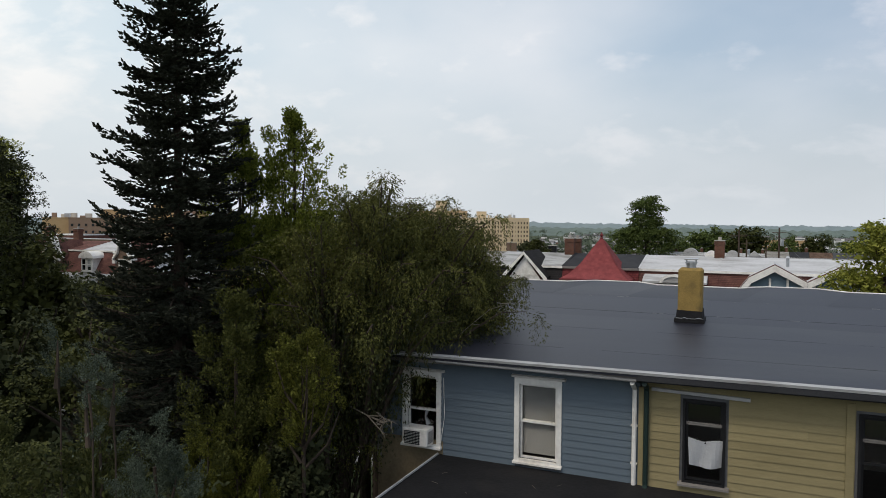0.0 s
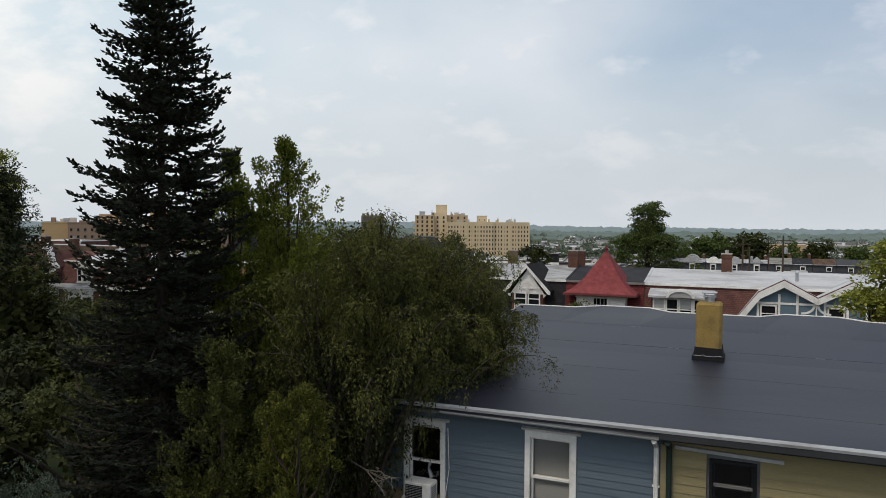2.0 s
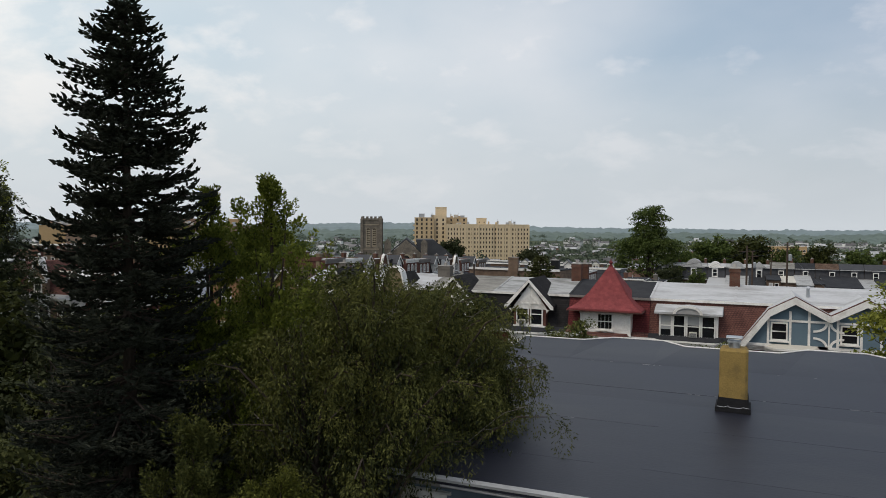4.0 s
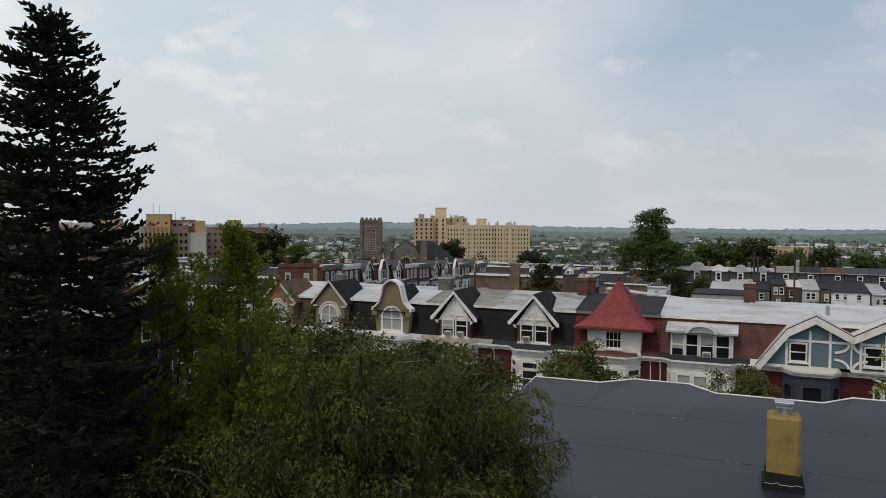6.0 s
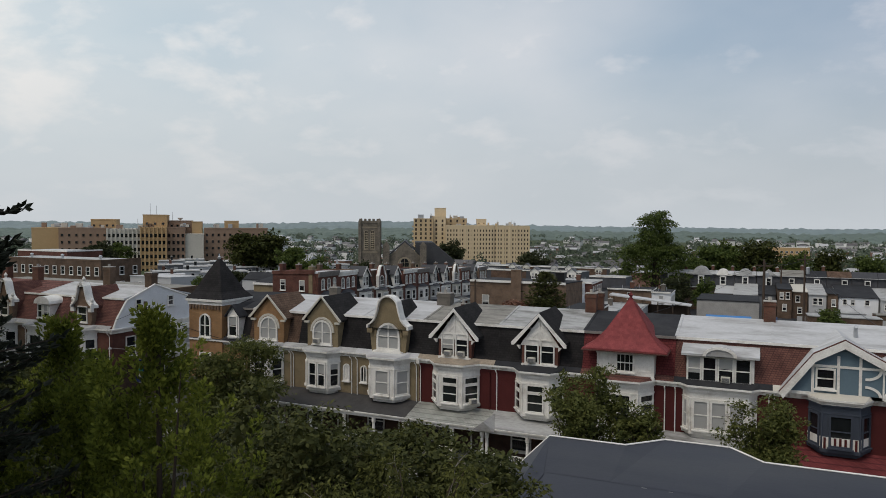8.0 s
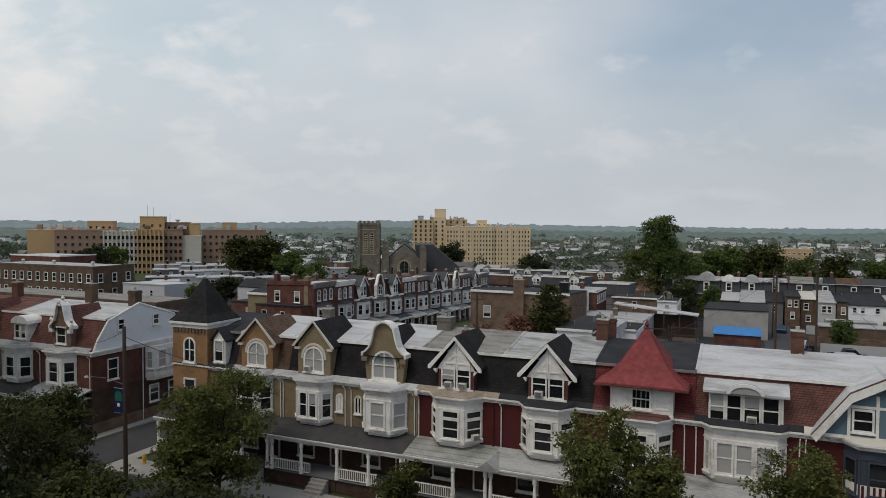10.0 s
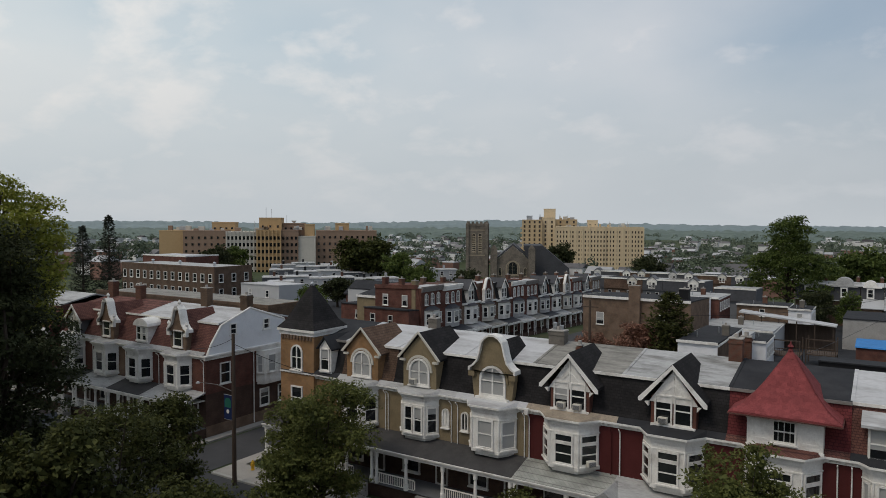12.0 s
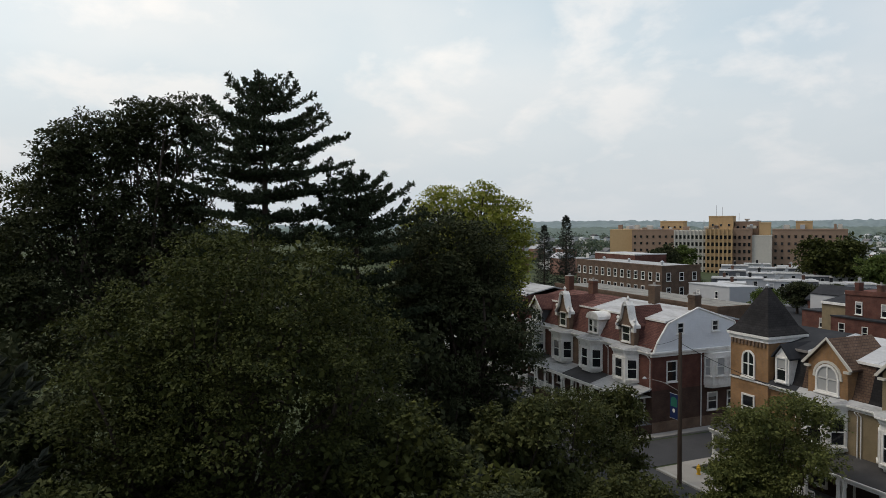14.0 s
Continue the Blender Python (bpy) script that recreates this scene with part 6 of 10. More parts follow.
def brush_spruce(name, x, y, z0, height, outline, seed, label, leaf="spruce", zmin=6.0, long_boughs=()):
    """Layered boughs, nearly level with lifted tips, set with brush-like shoots. outline: (z, half-width)."""
    rng = np.random.default_rng(seed)
    t = thing(name, pose(x, y, z0), label, "tree")
    g = Geo().tube([(0, 0, -0.2), (0.03, 0.02, height * 0.5), (0, 0, height - 0.1)], [0.27, 0.16, 0.015], 9)
    zs, ws = [o[0] for o in outline], [o[1] for o in outline]
    P, A, L_ = [], [], []
    def bough(a, zb, L, f):
        m = max(3, int(L / 0.115))
        s = np.linspace(0.0, 1, m + 1)
        droop, tip = 0.16 * f - 0.02, 0.12 + 0.14 * rng.random()
        base = zb + L * (0.20 * (1 - f))
        hz = base - L * (droop + rng.normal(0, 0.07)) * np.sin(s * math.pi * 0.7) + L * (tip + rng.normal(0, 0.08)) * s ** 2.6
        bend = np.cumsum(rng.normal(0, 0.018, m + 1))
        pth = np.stack([np.cos(a + bend) * s * L, np.sin(a + bend) * s * L, hz], 1)
        g.tube([tuple(pth[0]), tuple(pth[m // 2]), tuple(pth[-1])], [0.010 + 0.012 * L, 0.007 + 0.006 * L, 0.004], 4)
        for q in range(1, m + 1):
            fw = pth[q] - pth[q - 1]; fw /= np.linalg.norm(fw)
            sd = np.array([-fw[1], fw[0], 0.0]); sd /= np.linalg.norm(sd) + 1e-9
            P.append(pth[q - 1]); A.append(fw + np.array([0, 0, 0.1])); L_.append(0.13)
            if s[q] < 0.12:
                continue
            sl = (0.13 + 0.36 * L * (1 - s[q]) ** 0.75 * min(1.0, s[q] * 3.2)) * rng.uniform(0.65, 1.2)
            for sg in (-1, 1):
                dv = fw * 0.75 + sd * sg * rng.uniform(0.6, 1.0) + np.array([0, 0, rng.normal(-0.03, 0.17)])
                dv /= np.linalg.norm(dv)
                k = max(1, int(sl / 0.10))
                for c in range(k):
                    u = (c + 0.3) * sl / k
                    P.append(pth[q] + dv * u); A.append(dv + np.array([0, 0, 0.25 * (c == k - 1) + 0.05])); L_.append(sl / k * 1.05 + 0.02)
                    if rng.random() < 0.8:
                        sv = rng.choice((-1, 1)) * (fw - sd * sg * 0.7) * 0.6 + dv * 0.6 + np.array([0, 0, rng.normal(0.22, 0.35)])
                        P.append(pth[q] + dv * u); A.append(sv); L_.append(rng.uniform(0.07, 0.12))
                    if zb > 12.0 and rng.random() < 0.55:
                        P.append(pth[q] + dv * (u + 0.03)); A.append(dv * 0.7 + rng.normal(0, 0.55, 3) + np.array([0, 0, 0.45])); L_.append(rng.uniform(0.06, 0.10))
        for _ in range(5):
            P.append(pth[-1] - (pth[-1] - pth[-2]) * 0.5); A.append(fw + sd * rng.normal(0, 0.5) + np.array([0, 0, rng.uniform(0.1, 0.7)])); L_.append(0.10)
    z, ph = zmin, 0.0
    while z < height - 0.30:
        R = float(np.interp(z, zs, ws))
        f = min(1.0, (height - z) / 7.0)
        nb_ = 11 if R > 1.2 else (9 if R > 0.6 else 6)
        tier = rng.uniform(0.86, 1.12)
        for k in range(nb_):
            bough(ph + 2 * math.pi * k / nb_ + rng.normal(0, 0.2), z + rng.normal(0, 0.11), R * tier * rng.uniform(0.70, 1.12), f)
        z += ((0.12 if z > 18.6 else 0.19) + 0.17 * f) * rng.uniform(0.8, 1.25)
        ph += 0.83
    for a, zb, L in long_boughs:
        bough(a, zb, L, 0.9)
    for k in range(60):
        zz = height - 1.3 * k / 60
        P.append(np.array([*rng.normal(0, 0.001 * k, 2), zz - 0.10])); A.append(np.array([*rng.normal(0, 0.15 + 0.03 * k, 2), 0.9])); L_.append(0.10)
    P, A, L_ = np.array(P), np.array(A) + rng.normal(0, 0.10, (len(A), 3)), np.array(L_)
    P2, A2, U2, L2, W2 = fingers(rng, P, A, L_, rng.uniform(0.040, 0.058, len(P)), 3)
    part("crown", leaf_mesh("crown", P2, A2, U2, L2, W2, LEAF[leaf]), None, t)
    part("trunk", g, M["bark"], t)
    return t


def weeping(name, x, y, z0, boughs, seed, label, leaf="yew", top=14.5):
    """Arching boughs hung with feathery tassels. boughs: (cx, cy, dx, dy, z_end, z_arch), from the foot."""
    rng = np.random.default_rng(seed)
    t = thing(name, pose(x, y, z0), label, "tree")
    g = Geo().tube([(0, 0, -0.2), (0.1, 0, top * 0.4), (0.5, 0.0, top * 0.72), (0.9, 0.2, top * 0.92)], [0.34, 0.26, 0.15, 0.05], 10)
    P, A, S, C = [], [], [], []
    for cx, cy, dx, dy, ze, za in boughs:
        b0 = np.array([cx * 0.6, cy * 0.6, za * rng.uniform(0.66, 0.80)])
        e = np.array([cx + dx, cy + dy, ze])
        mid = np.array([cx + dx * 0.45, cy + dy * 0.45, za + 0.35])
        s = np.linspace(0, 1, 14)[:, None]
        path = b0 * (1 - s) ** 2 + 2 * mid * s * (1 - s) + e * s ** 2
        path += np.cumsum(rng.normal(0, 0.03, path.shape), 0)
        part("bough", Geo().tube([tuple(p) for p in path[::3]], [0.06, 0.045, 0.03, 0.018, 0.008][:len(path[::3])], 5), M["bark"], t)
        if rng.random() < 0.12:
            q = path[5:12] + np.array([0, 0, 0.16])
            tw_ = Geo().tube([tuple(p) for p in q], [0.009, 0.009, 0.008, 0.006, 0.005, 0.004, 0.002], 5)
            for k in (1, 2, 3, 4, 5):
                s_ = q[k] + np.array([*rng.normal(0, 0.20, 2), rng.uniform(-0.02, 0.16)])
                tw_.tube([tuple(q[k]), tuple((q[k] + s_) / 2 + rng.normal(0, 0.03, 3)), tuple(s_)], [0.008, 0.005, 0.002], 4)
            part("bare_twig", tw_, M["twig"], t, "bare pale twig")
        out = math.atan2(dy, dx)
        for c in range(11):
            f = 1.0 - 0.62 * rng.random() ** 1.5 if c % 4 else rng.uniform(0.25, 1.0)
            i = min(int(f * 13), 12)
            p0 = path[i] + (path[i + 1] - path[i]) * (f * 13 - i) + rng.normal(0, 0.03, 3)
            az = out + rng.choice((-1, 1)) * rng.uniform(0.25, 1.5)
            hd = np.array([math.cos(az), math.sin(az), 0.0])
            reach, drop = rng.uniform(0.06, 0.34), rng.uniform(0.08, 0.70) if rng.random() > 0.3 else rng.uniform(-0.16, 0.12)
            m = max(7, int((reach + drop) / 0.034))
            w = np.linspace(0, 1, m)
            q = p0 + hd * (reach * (1 - (1 - w) ** 1.8))[:, None] + np.array([0, 0, 1.0]) * (0.06 * np.sin(math.pi * w) - drop * w ** 1.7)[:, None]
            tan = np.gradient(q, axis=0); tan /= np.linalg.norm(tan, axis=1, keepdims=True) + 1e-9
            sd = np.array([-hd[1], hd[0], 0.0])
            for sg in (-1.0, 1.0):
                P.append(q + rng.normal(0, 0.014, q.shape))
                A.append(tan * 0.8 + sd * sg * rng.uniform(0.25, 0.6) + np.array([0, 0, -0.25]) + rng.normal(0, 0.16, (m, 3)))
                S.append((0.070 - 0.026 * w) * rng.uniform(0.7, 1.25, m))
        # feathery plumes at the outer half of the bough, rounded above and drawn out below
        for f in (0.62, 0.82, 1.0):
            m = 125
            c0 = path[int(f * 13)] + rng.normal(0, 0.10, 3) - np.array([0, 0, 0.10])
            d_ = rand_dirs(rng, m)
            low = np.where(d_[:, 2] < 0, 1.0 + d_[:, 2] * 0.55, 1.0)[:, None]
            rad = np.array([0.30, 0.30, 0.0]) * low + np.where(d_[:, 2:] < 0, 0.55, 0.24) * np.array([0, 0, 1.0])
            P.append(c0 + d_ * rad * rng.uniform(0.75, 1.25) * (rng.uniform(0.35, 1.0, (m, 1)) ** 0.4))
            A.append(d_ * np.array([0.8, 0.8, 0.3]) + np.array([0, 0, -0.65]) + rng.normal(0, 0.30, (m, 3)))
            S.append(rng.uniform(0.055, 0.090, m))
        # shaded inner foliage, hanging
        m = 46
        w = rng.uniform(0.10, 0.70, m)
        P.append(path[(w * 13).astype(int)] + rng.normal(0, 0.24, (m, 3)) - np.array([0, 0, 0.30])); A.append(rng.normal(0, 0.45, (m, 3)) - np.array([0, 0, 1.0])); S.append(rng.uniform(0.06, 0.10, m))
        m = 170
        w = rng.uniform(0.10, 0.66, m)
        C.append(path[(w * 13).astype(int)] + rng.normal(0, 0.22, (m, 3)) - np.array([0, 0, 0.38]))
    P, A, S, C = np.concatenate(P), np.concatenate(A), np.concatenate(S), np.concatenate(C)
    n = len(P)
    part("crown", leaf_mesh("crown", P, A, np.array([0, 0, 0.6]) + rand_dirs(rng, n), S, 0.014 + S * 0.12, LEAF[leaf]), None, t)
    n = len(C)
    # a darker leaf than the crown's paints the shade inside the tree
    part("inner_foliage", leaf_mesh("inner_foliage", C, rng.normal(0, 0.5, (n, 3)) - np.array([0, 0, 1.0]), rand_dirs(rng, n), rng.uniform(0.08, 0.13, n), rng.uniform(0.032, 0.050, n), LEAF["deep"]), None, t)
    part("trunk", g, M["bark"], t)
    return t


def lobes_for(seed, h, r, zlow, n=9, flat=1.0):
    """Uneven lobes that fill a crown of height zlow..h and radius r."""
    rng = np.random.default_rng(seed + 77)
    zc, rz = (h + zlow) / 2, (h - zlow) / 2
    out = [(0.0, 0.0, zc, r * 0.55, r * 0.55, rz * 0.72)]
    for k in range(int(n * 1.5)):
        a = 2.4 * k + rng.uniform(-0.6, 0.6)
        u = rng.uniform(-0.85, 0.85) if k else 0.9
        s = rng.uniform(0.16, 0.40)
        q = math.sqrt(max(1 - u * u, 0)) * r * (1.02 - s) * rng.uniform(0.78, 1.14)
        out.append((q * math.cos(a), q * math.sin(a), zc + u * rz * (1.0 - s * 0.8), r * s, r * s, max(rz * s * 0.8, r * s * 0.6) * flat))
    return out

def dome(seed, cx, cy, cz, r, h, n, share=0.34):
    """Rounded crown: lobes spread over the upper part of an ellipsoid of radius r and half-height h."""
    rng = np.random.default_rng(seed)
    out = [(cx, cy, cz, r * 0.72, r * 0.72, h * 0.72)]
    for k in range(n):
        u = -0.75 + 1.72 * (k + 0.5) / n
        a_ = 2.399963 * k + rng.uniform(-0.25, 0.25)
        q = math.sqrt(max(1 - u * u, 0.0))
        s_ = share * rng.uniform(0.72, 1.2)
        f = 1.0 - s_ * 0.55 + rng.uniform(-0.05, 0.05)
        out.append((cx + r * q * math.cos(a_) * f, cy + r * q * math.sin(a_) * f, cz + h * u * f, r * s_, r * s_, min(r, h) * s_ * 0.85))
    return out


# ---- trees by the near house ----
brush_spruce("tall_spruce", -11.85, 12.1, 0.0, 19.95, ((6.0, 2.4), (10.0, 2.0), (12.5, 1.7), (14.5, 1.48), (16.0, 1.38), (17.2, 1.22), (18.2, 0.95), (18.9, 0.64), (19.3, 0.42), (19.6, 0.22), (19.95, 0.05)), 5, "tall dark spruce with drooping boughs beside the house", zmin=9.2, long_boughs=((1.15, 16.3, 1.75), (1.3, 16.1, 1.55), (2.9, 17.3, 1.4), (-2.0, 15.6, 1.7)))
plume_conifer("upright_tree", -10.3, 14.35, 0.0, ((8.5, 1.45), (12.0, 1.40), (13.8, 1.22), (15.0, 0.88), (15.8, 0.52), (16.3, 0.24), (16.6, 0.06)), "lime", "upright olive-green tree with rounded leaf tufts beside the spruce", 11, 980, 62, 0.072, 0.29, 0.10, 0.34, 60, "upright trees", sprays=190, loose=0.16)
plume_conifer("upright_tree", -11.85, 14.3, 0.0, ((8.5, 1.30), (12.0, 1.25), (13.8, 1.08), (15.0, 0.78), (15.7, 0.48), (16.1, 0.22), (16.42, 0.06)), "lime", "upright olive-green tree close beside its twin", 12, 840, 62, 0.072, 0.29, 0.10, 0.34, 60, "upright trees", sprays=165, loose=0.16)
bo = []
rb = random.Random(9)
def ring(cx, cy, n, r0, r1, za0, za1, d0, d1):
    for k in range(n):
        a_ = 2 * math.pi * k / n + rb.uniform(-0.15, 0.15)
        a_ += 0.17 * math.sin(5 * a_ + 2.3 * za0 + cx)
        r_ = rb.uniform(r0 * 0.7, r1 * 1.2) * (1.0 + 0.20 * math.cos(5 * a_ + 2.3 * za0 + cx + 0.6))
        za = rb.uniform(za0 - 0.3, za1 + 0.25)
        fall = rb.uniform(d0, d1) if rb.random() > 0.30 else rb.uniform(-0.2, 0.15)
        bo.append((cx, cy, r_ * math.cos(a_), r_ * math.sin(a_), za - fall, za))
for zz, rr, nn in ((14.2, 0.45, 10), (14.2, 0.85, 16), (14.0, 1.3, 16), (13.4, 1.75, 17), (12.4, 2.0, 17)):
    ring(1.6, -0.3, nn, rr * 0.75, rr * 1.08, zz - 0.2, zz + 0.25, *((0.0, 0.35) if rr < 1.0 else (0.3, 0.9)))
for zz, rr, nn in ((13.9, 0.5, 10), (13.9, 0.9, 14), (13.6, 1.5, 14), (12.8, 1.85, 15), (11.9, 1.9, 12)):
    ring(2.0, 1.7, nn, rr * 0.75, rr * 1.08, zz - 0.2, zz + 0.25, *((0.0, 0.35) if rr < 1.0 else (0.3, 0.9)))
for zz, rr, nn in ((13.5, 0.6, 7), (12.9, 0.95, 10), (12.2, 1.15, 10)):
    ring(2.75, 3.2, nn, rr * 0.75, rr * 1.08, zz - 0.2, zz + 0.2, 0.3, 0.85)
for zz, rr, nn in ((14.1, 0.9, 8), (13.3, 1.5, 12), (12.3, 1.8, 13), (11.1, 1.8, 13), (9.9, 1.7, 11), (8.8, 1.6, 9)):
    ring(-0.6, -0.2, nn, rr * 0.75, rr * 1.08, zz - 0.2, zz + 0.25, 0.3, 0.9)
for zz, rr, nn in ((11.5, 1.5, 11), (10.6, 1.2, 8)):
    ring(0.75, 0.0, nn, rr * 0.75, rr * 1.05, zz - 0.2, zz + 0.2, 0.3, 0.8)
for zz, rr, nn in ((13.8, 0.8, 8), (13.1, 1.2, 11), (12.0, 1.3, 9)):
    ring(0.5, -1.3, nn, rr * 0.75, rr * 1.08, zz - 0.2, zz + 0.25, 0.3, 0.9)
def dead_branch(x, y, z, spread, seed):
    """Bare pale branches, forked twice."""
    rng = np.random.default_rng(seed)
    t = thing("dead_branch", pose(x, y, z), "bare pale dead branch hanging under the hemlock", "branch", "dead branches")
    for k in range(4):
        a_ = rng.uniform(-0.6, 1.2)
        e = np.array([math.cos(a_) * spread, -abs(math.sin(a_)) * spread * 0.5, rng.uniform(-1.0, 0.3) * spread])
        mid = e * 0.5 + rng.normal(0, 0.06, 3)
        g = Geo().tube([(-0.9, 0.3, 0.1), (-0.3, 0.1, 0.0), tuple(mid), tuple(e)], [0.020, 0.016, 0.010, 0.004], 6)
        for _ in range(5):
            f = mid + (e - mid) * rng.uniform(-0.6, 1.0)
            q = f + rng.normal(0, 0.16, 3)
            g.tube([tuple(f), tuple((f + q) / 2 + rng.normal(0, 0.02, 3)), tuple(q)], [0.009, 0.006, 0.002], 4)
        part("branch", g, M["twig"], t)
    return t
dead_branch(-7.75, 13.9, 9.5, 0.6, 5)
weeping("weeping_hemlock", -9.4, 14.7, 0.0, bo, 21, "weeping hemlock with drooping sprays that overhang the dark roof", top=14.4)
# golden-green conifers below the spruce
plume_conifer("golden_conifer", -9.6, 11.35, 0.0, ((7.0, 1.25), (9.0, 1.15), (10.4, 0.95), (11.3, 0.72), (12.0, 0.42), (12.5, 0.06)), "olive", "olive-green conifer with upright sprays below the spruce", 14, 420, 70, 0.060, 0.34, 0.10, 0.45, 20, "golden conifers", sprays=64, loose=0.15)
# gold covers only the sunlit top; its shaded lower part is left out
plume_conifer("golden_conifer", -7.95, 11.3, 0.0, ((9.9, 0.35), (10.7, 0.56), (11.2, 0.52), (11.55, 0.32), (11.82, 0.05)), "gold", "golden-green conifer with lit tips among the dark boughs", 15, 190, 66, 0.052, 0.26, 0.085, 0.6, 14, "golden conifers", trunk_r=0.05, sprays=30, loose=0.12)
YOUNG = [(-9.49, 10.42, 10.15, 0.36, "gold"), (-8.95, 10.6, 9.65, 0.34, "gold"), (-8.42, 10.6, 9.50, 0.30, "gold"), (-9.9, 10.3, 9.6, 0.34, "gold"),
         (-4.83, 4.63, 12.29, 0.15, "blue"), (-4.60, 4.74, 11.98, 0.14, "blue"), (-5.08, 4.66, 11.86, 0.15, "blue"), (-6.54, 4.99, 12.94, 0.06, "blue"), (-5.85, 4.80, 12.88, 0.055, "blue"), (-5.95, 5.15, 12.58, 0.055, "blue"), (-6.3, 5.3, 12.2, 0.24, "mid"), (-6.9, 4.6, 12.0, 0.26, "mid")]
for k, (x, y, tip, w_, lf) in enumerate(YOUNG):
    fine = lf == "blue"
    plume_conifer("young_conifer", x, y, 0.0, ((tip - (0.95 if fine else 2.4), w_ * (0.8 if fine else 1.7)), (tip - 0.8, w_ * 1.35), (tip - 0.5, w_ * 1.05), (tip - 0.22, w_ * 0.55), (tip, 0.02)), lf, {"blue": "pale blue-green young conifer with plume-like tips", "gold": "yellow-green young conifer with upright tips", "mid": "dark green young conifer in the shade"}[lf], 41 + k, (90 if w_ > 0.1 else 34) if fine else 190, 110 if fine else 60, 0.016 if fine else 0.036, 0.15 if fine else 0.22, 0.032 if fine else 0.06, 0.45, 1, "young conifers", curl=0.45 if fine else 0.0, trunk_r=0.012 if fine else 0.03, sprays=(16 if w_ > 0.1 else 9) if fine else 30, loose=(0.055 if w_ > 0.1 else 0.03) if fine else 0.10)
for k, (x, y, r, zl, h, lf, n) in enumerate(((-11.4, 20.5, 2.1, 6.0, 13.9, "mid", 18000), (-14.2, 20.5, 2.0, 6.0, 14.6, "mid", 16000), (-10.4, 24.5, 2.4, 5.0, 12.2, "mid", 14000), (-19.5, 17.0, 3.2, 4.0, 12.3, "mid", 16000), (-24.0, 22.0, 3.6, 4.0, 12.6, "deep", 14000), (-17.5, 10.0, 2.4, 4.0, 10.6, "mid", 14000), (-13.0, 9.5, 2.0, 4.0, 10.0, "deep", 14000), (-11.5, 12.0, 1.8, 3.0, 9.6, "deep", 12000),
                                            (-15.5, 21.5, 3.2, 3.0, 11.0, "mid", 14000), (-16.5, 28.5, 3.6, 3.0, 10.5, "mid", 12000), (-11.5, 30.0, 2.8, 3.0, 9.2, "mid", 12000), (-22.0, 30.0, 4.2, 3.0, 11.0, "deep", 12000), (-14.5, 6.5, 1.6, 4.0, 11.3, "rust", 9000), (-10.0, 9.6, 1.6, 3.0, 9.8, "deep", 12000), (-8.6, 8.8, 1.4, 3.0, 8.8, "deep", 10000), (-12.0, 6.8, 1.5, 3.0, 9.6, "deep", 10000), (-7.0, 9.0, 1.2, 3.0, 8.2, "deep", 8000))):
    broadleaf("garden_tree", x, y, 0.0, lobes_for(k, h, r, zl, 10), lf, ("dense dark green garden tree among other trees" if lf != "rust" else "rusty brown-leaved bush among garden trees"), int(n * 0.38), 0.128, 60 + k, 0.2, 0.34, 28, "garden trees", twigs=14)

broadleaf("garden_tree", -10.2, 17.6, 0.0, dome(301, 0, 0, 11.6, 1.75, 3.25, 24, 0.36), "mid", "dense green garden tree behind the weeping hemlock", 30000, 0.098, 301, 0.18, 0.30, 30, "garden trees", twigs=24)
broadleaf("garden_tree", -8.3, 18.6, 0.0, dome(302, 0, 0, 11.2, 1.75, 3.15, 24, 0.36), "mid", "dense green garden tree behind the weeping hemlock", 26000, 0.102, 302, 0.18, 0.30, 30, "garden trees", twigs=24)

broadleaf("garden_tree", -8.3, 5.4, 0.0, lobes_for(303, 11.7, 1.0, 6.0, 12), "mid", "small dark green garden tree beside the young conifers", 16000, 0.055, 303, 0.10, 0.16, 24, "garden trees", twigs=16)

# the fourth is added: dark leaves in place of deep shade under the golden conifer
for k, (x, y, h, r) in enumerate(((-5.6, 5.3, 12.0, 0.75), (-6.7, 5.6, 12.3, 0.8), (-5.0, 5.2, 11.5, 0.6), (-8.3, 11.5, 10.7, 1.1))):
    broadleaf("garden_tree", x, y, 0.0, lobes_for(310 + k, h, r, 0.8, 22), "deep", "small dark green garden tree behind the young conifers", 11000, 0.05 if k < 3 else 0.09, 310 + k, 0.07, 0.14 if k < 3 else 0.22, 24, "garden trees", twigs=10)

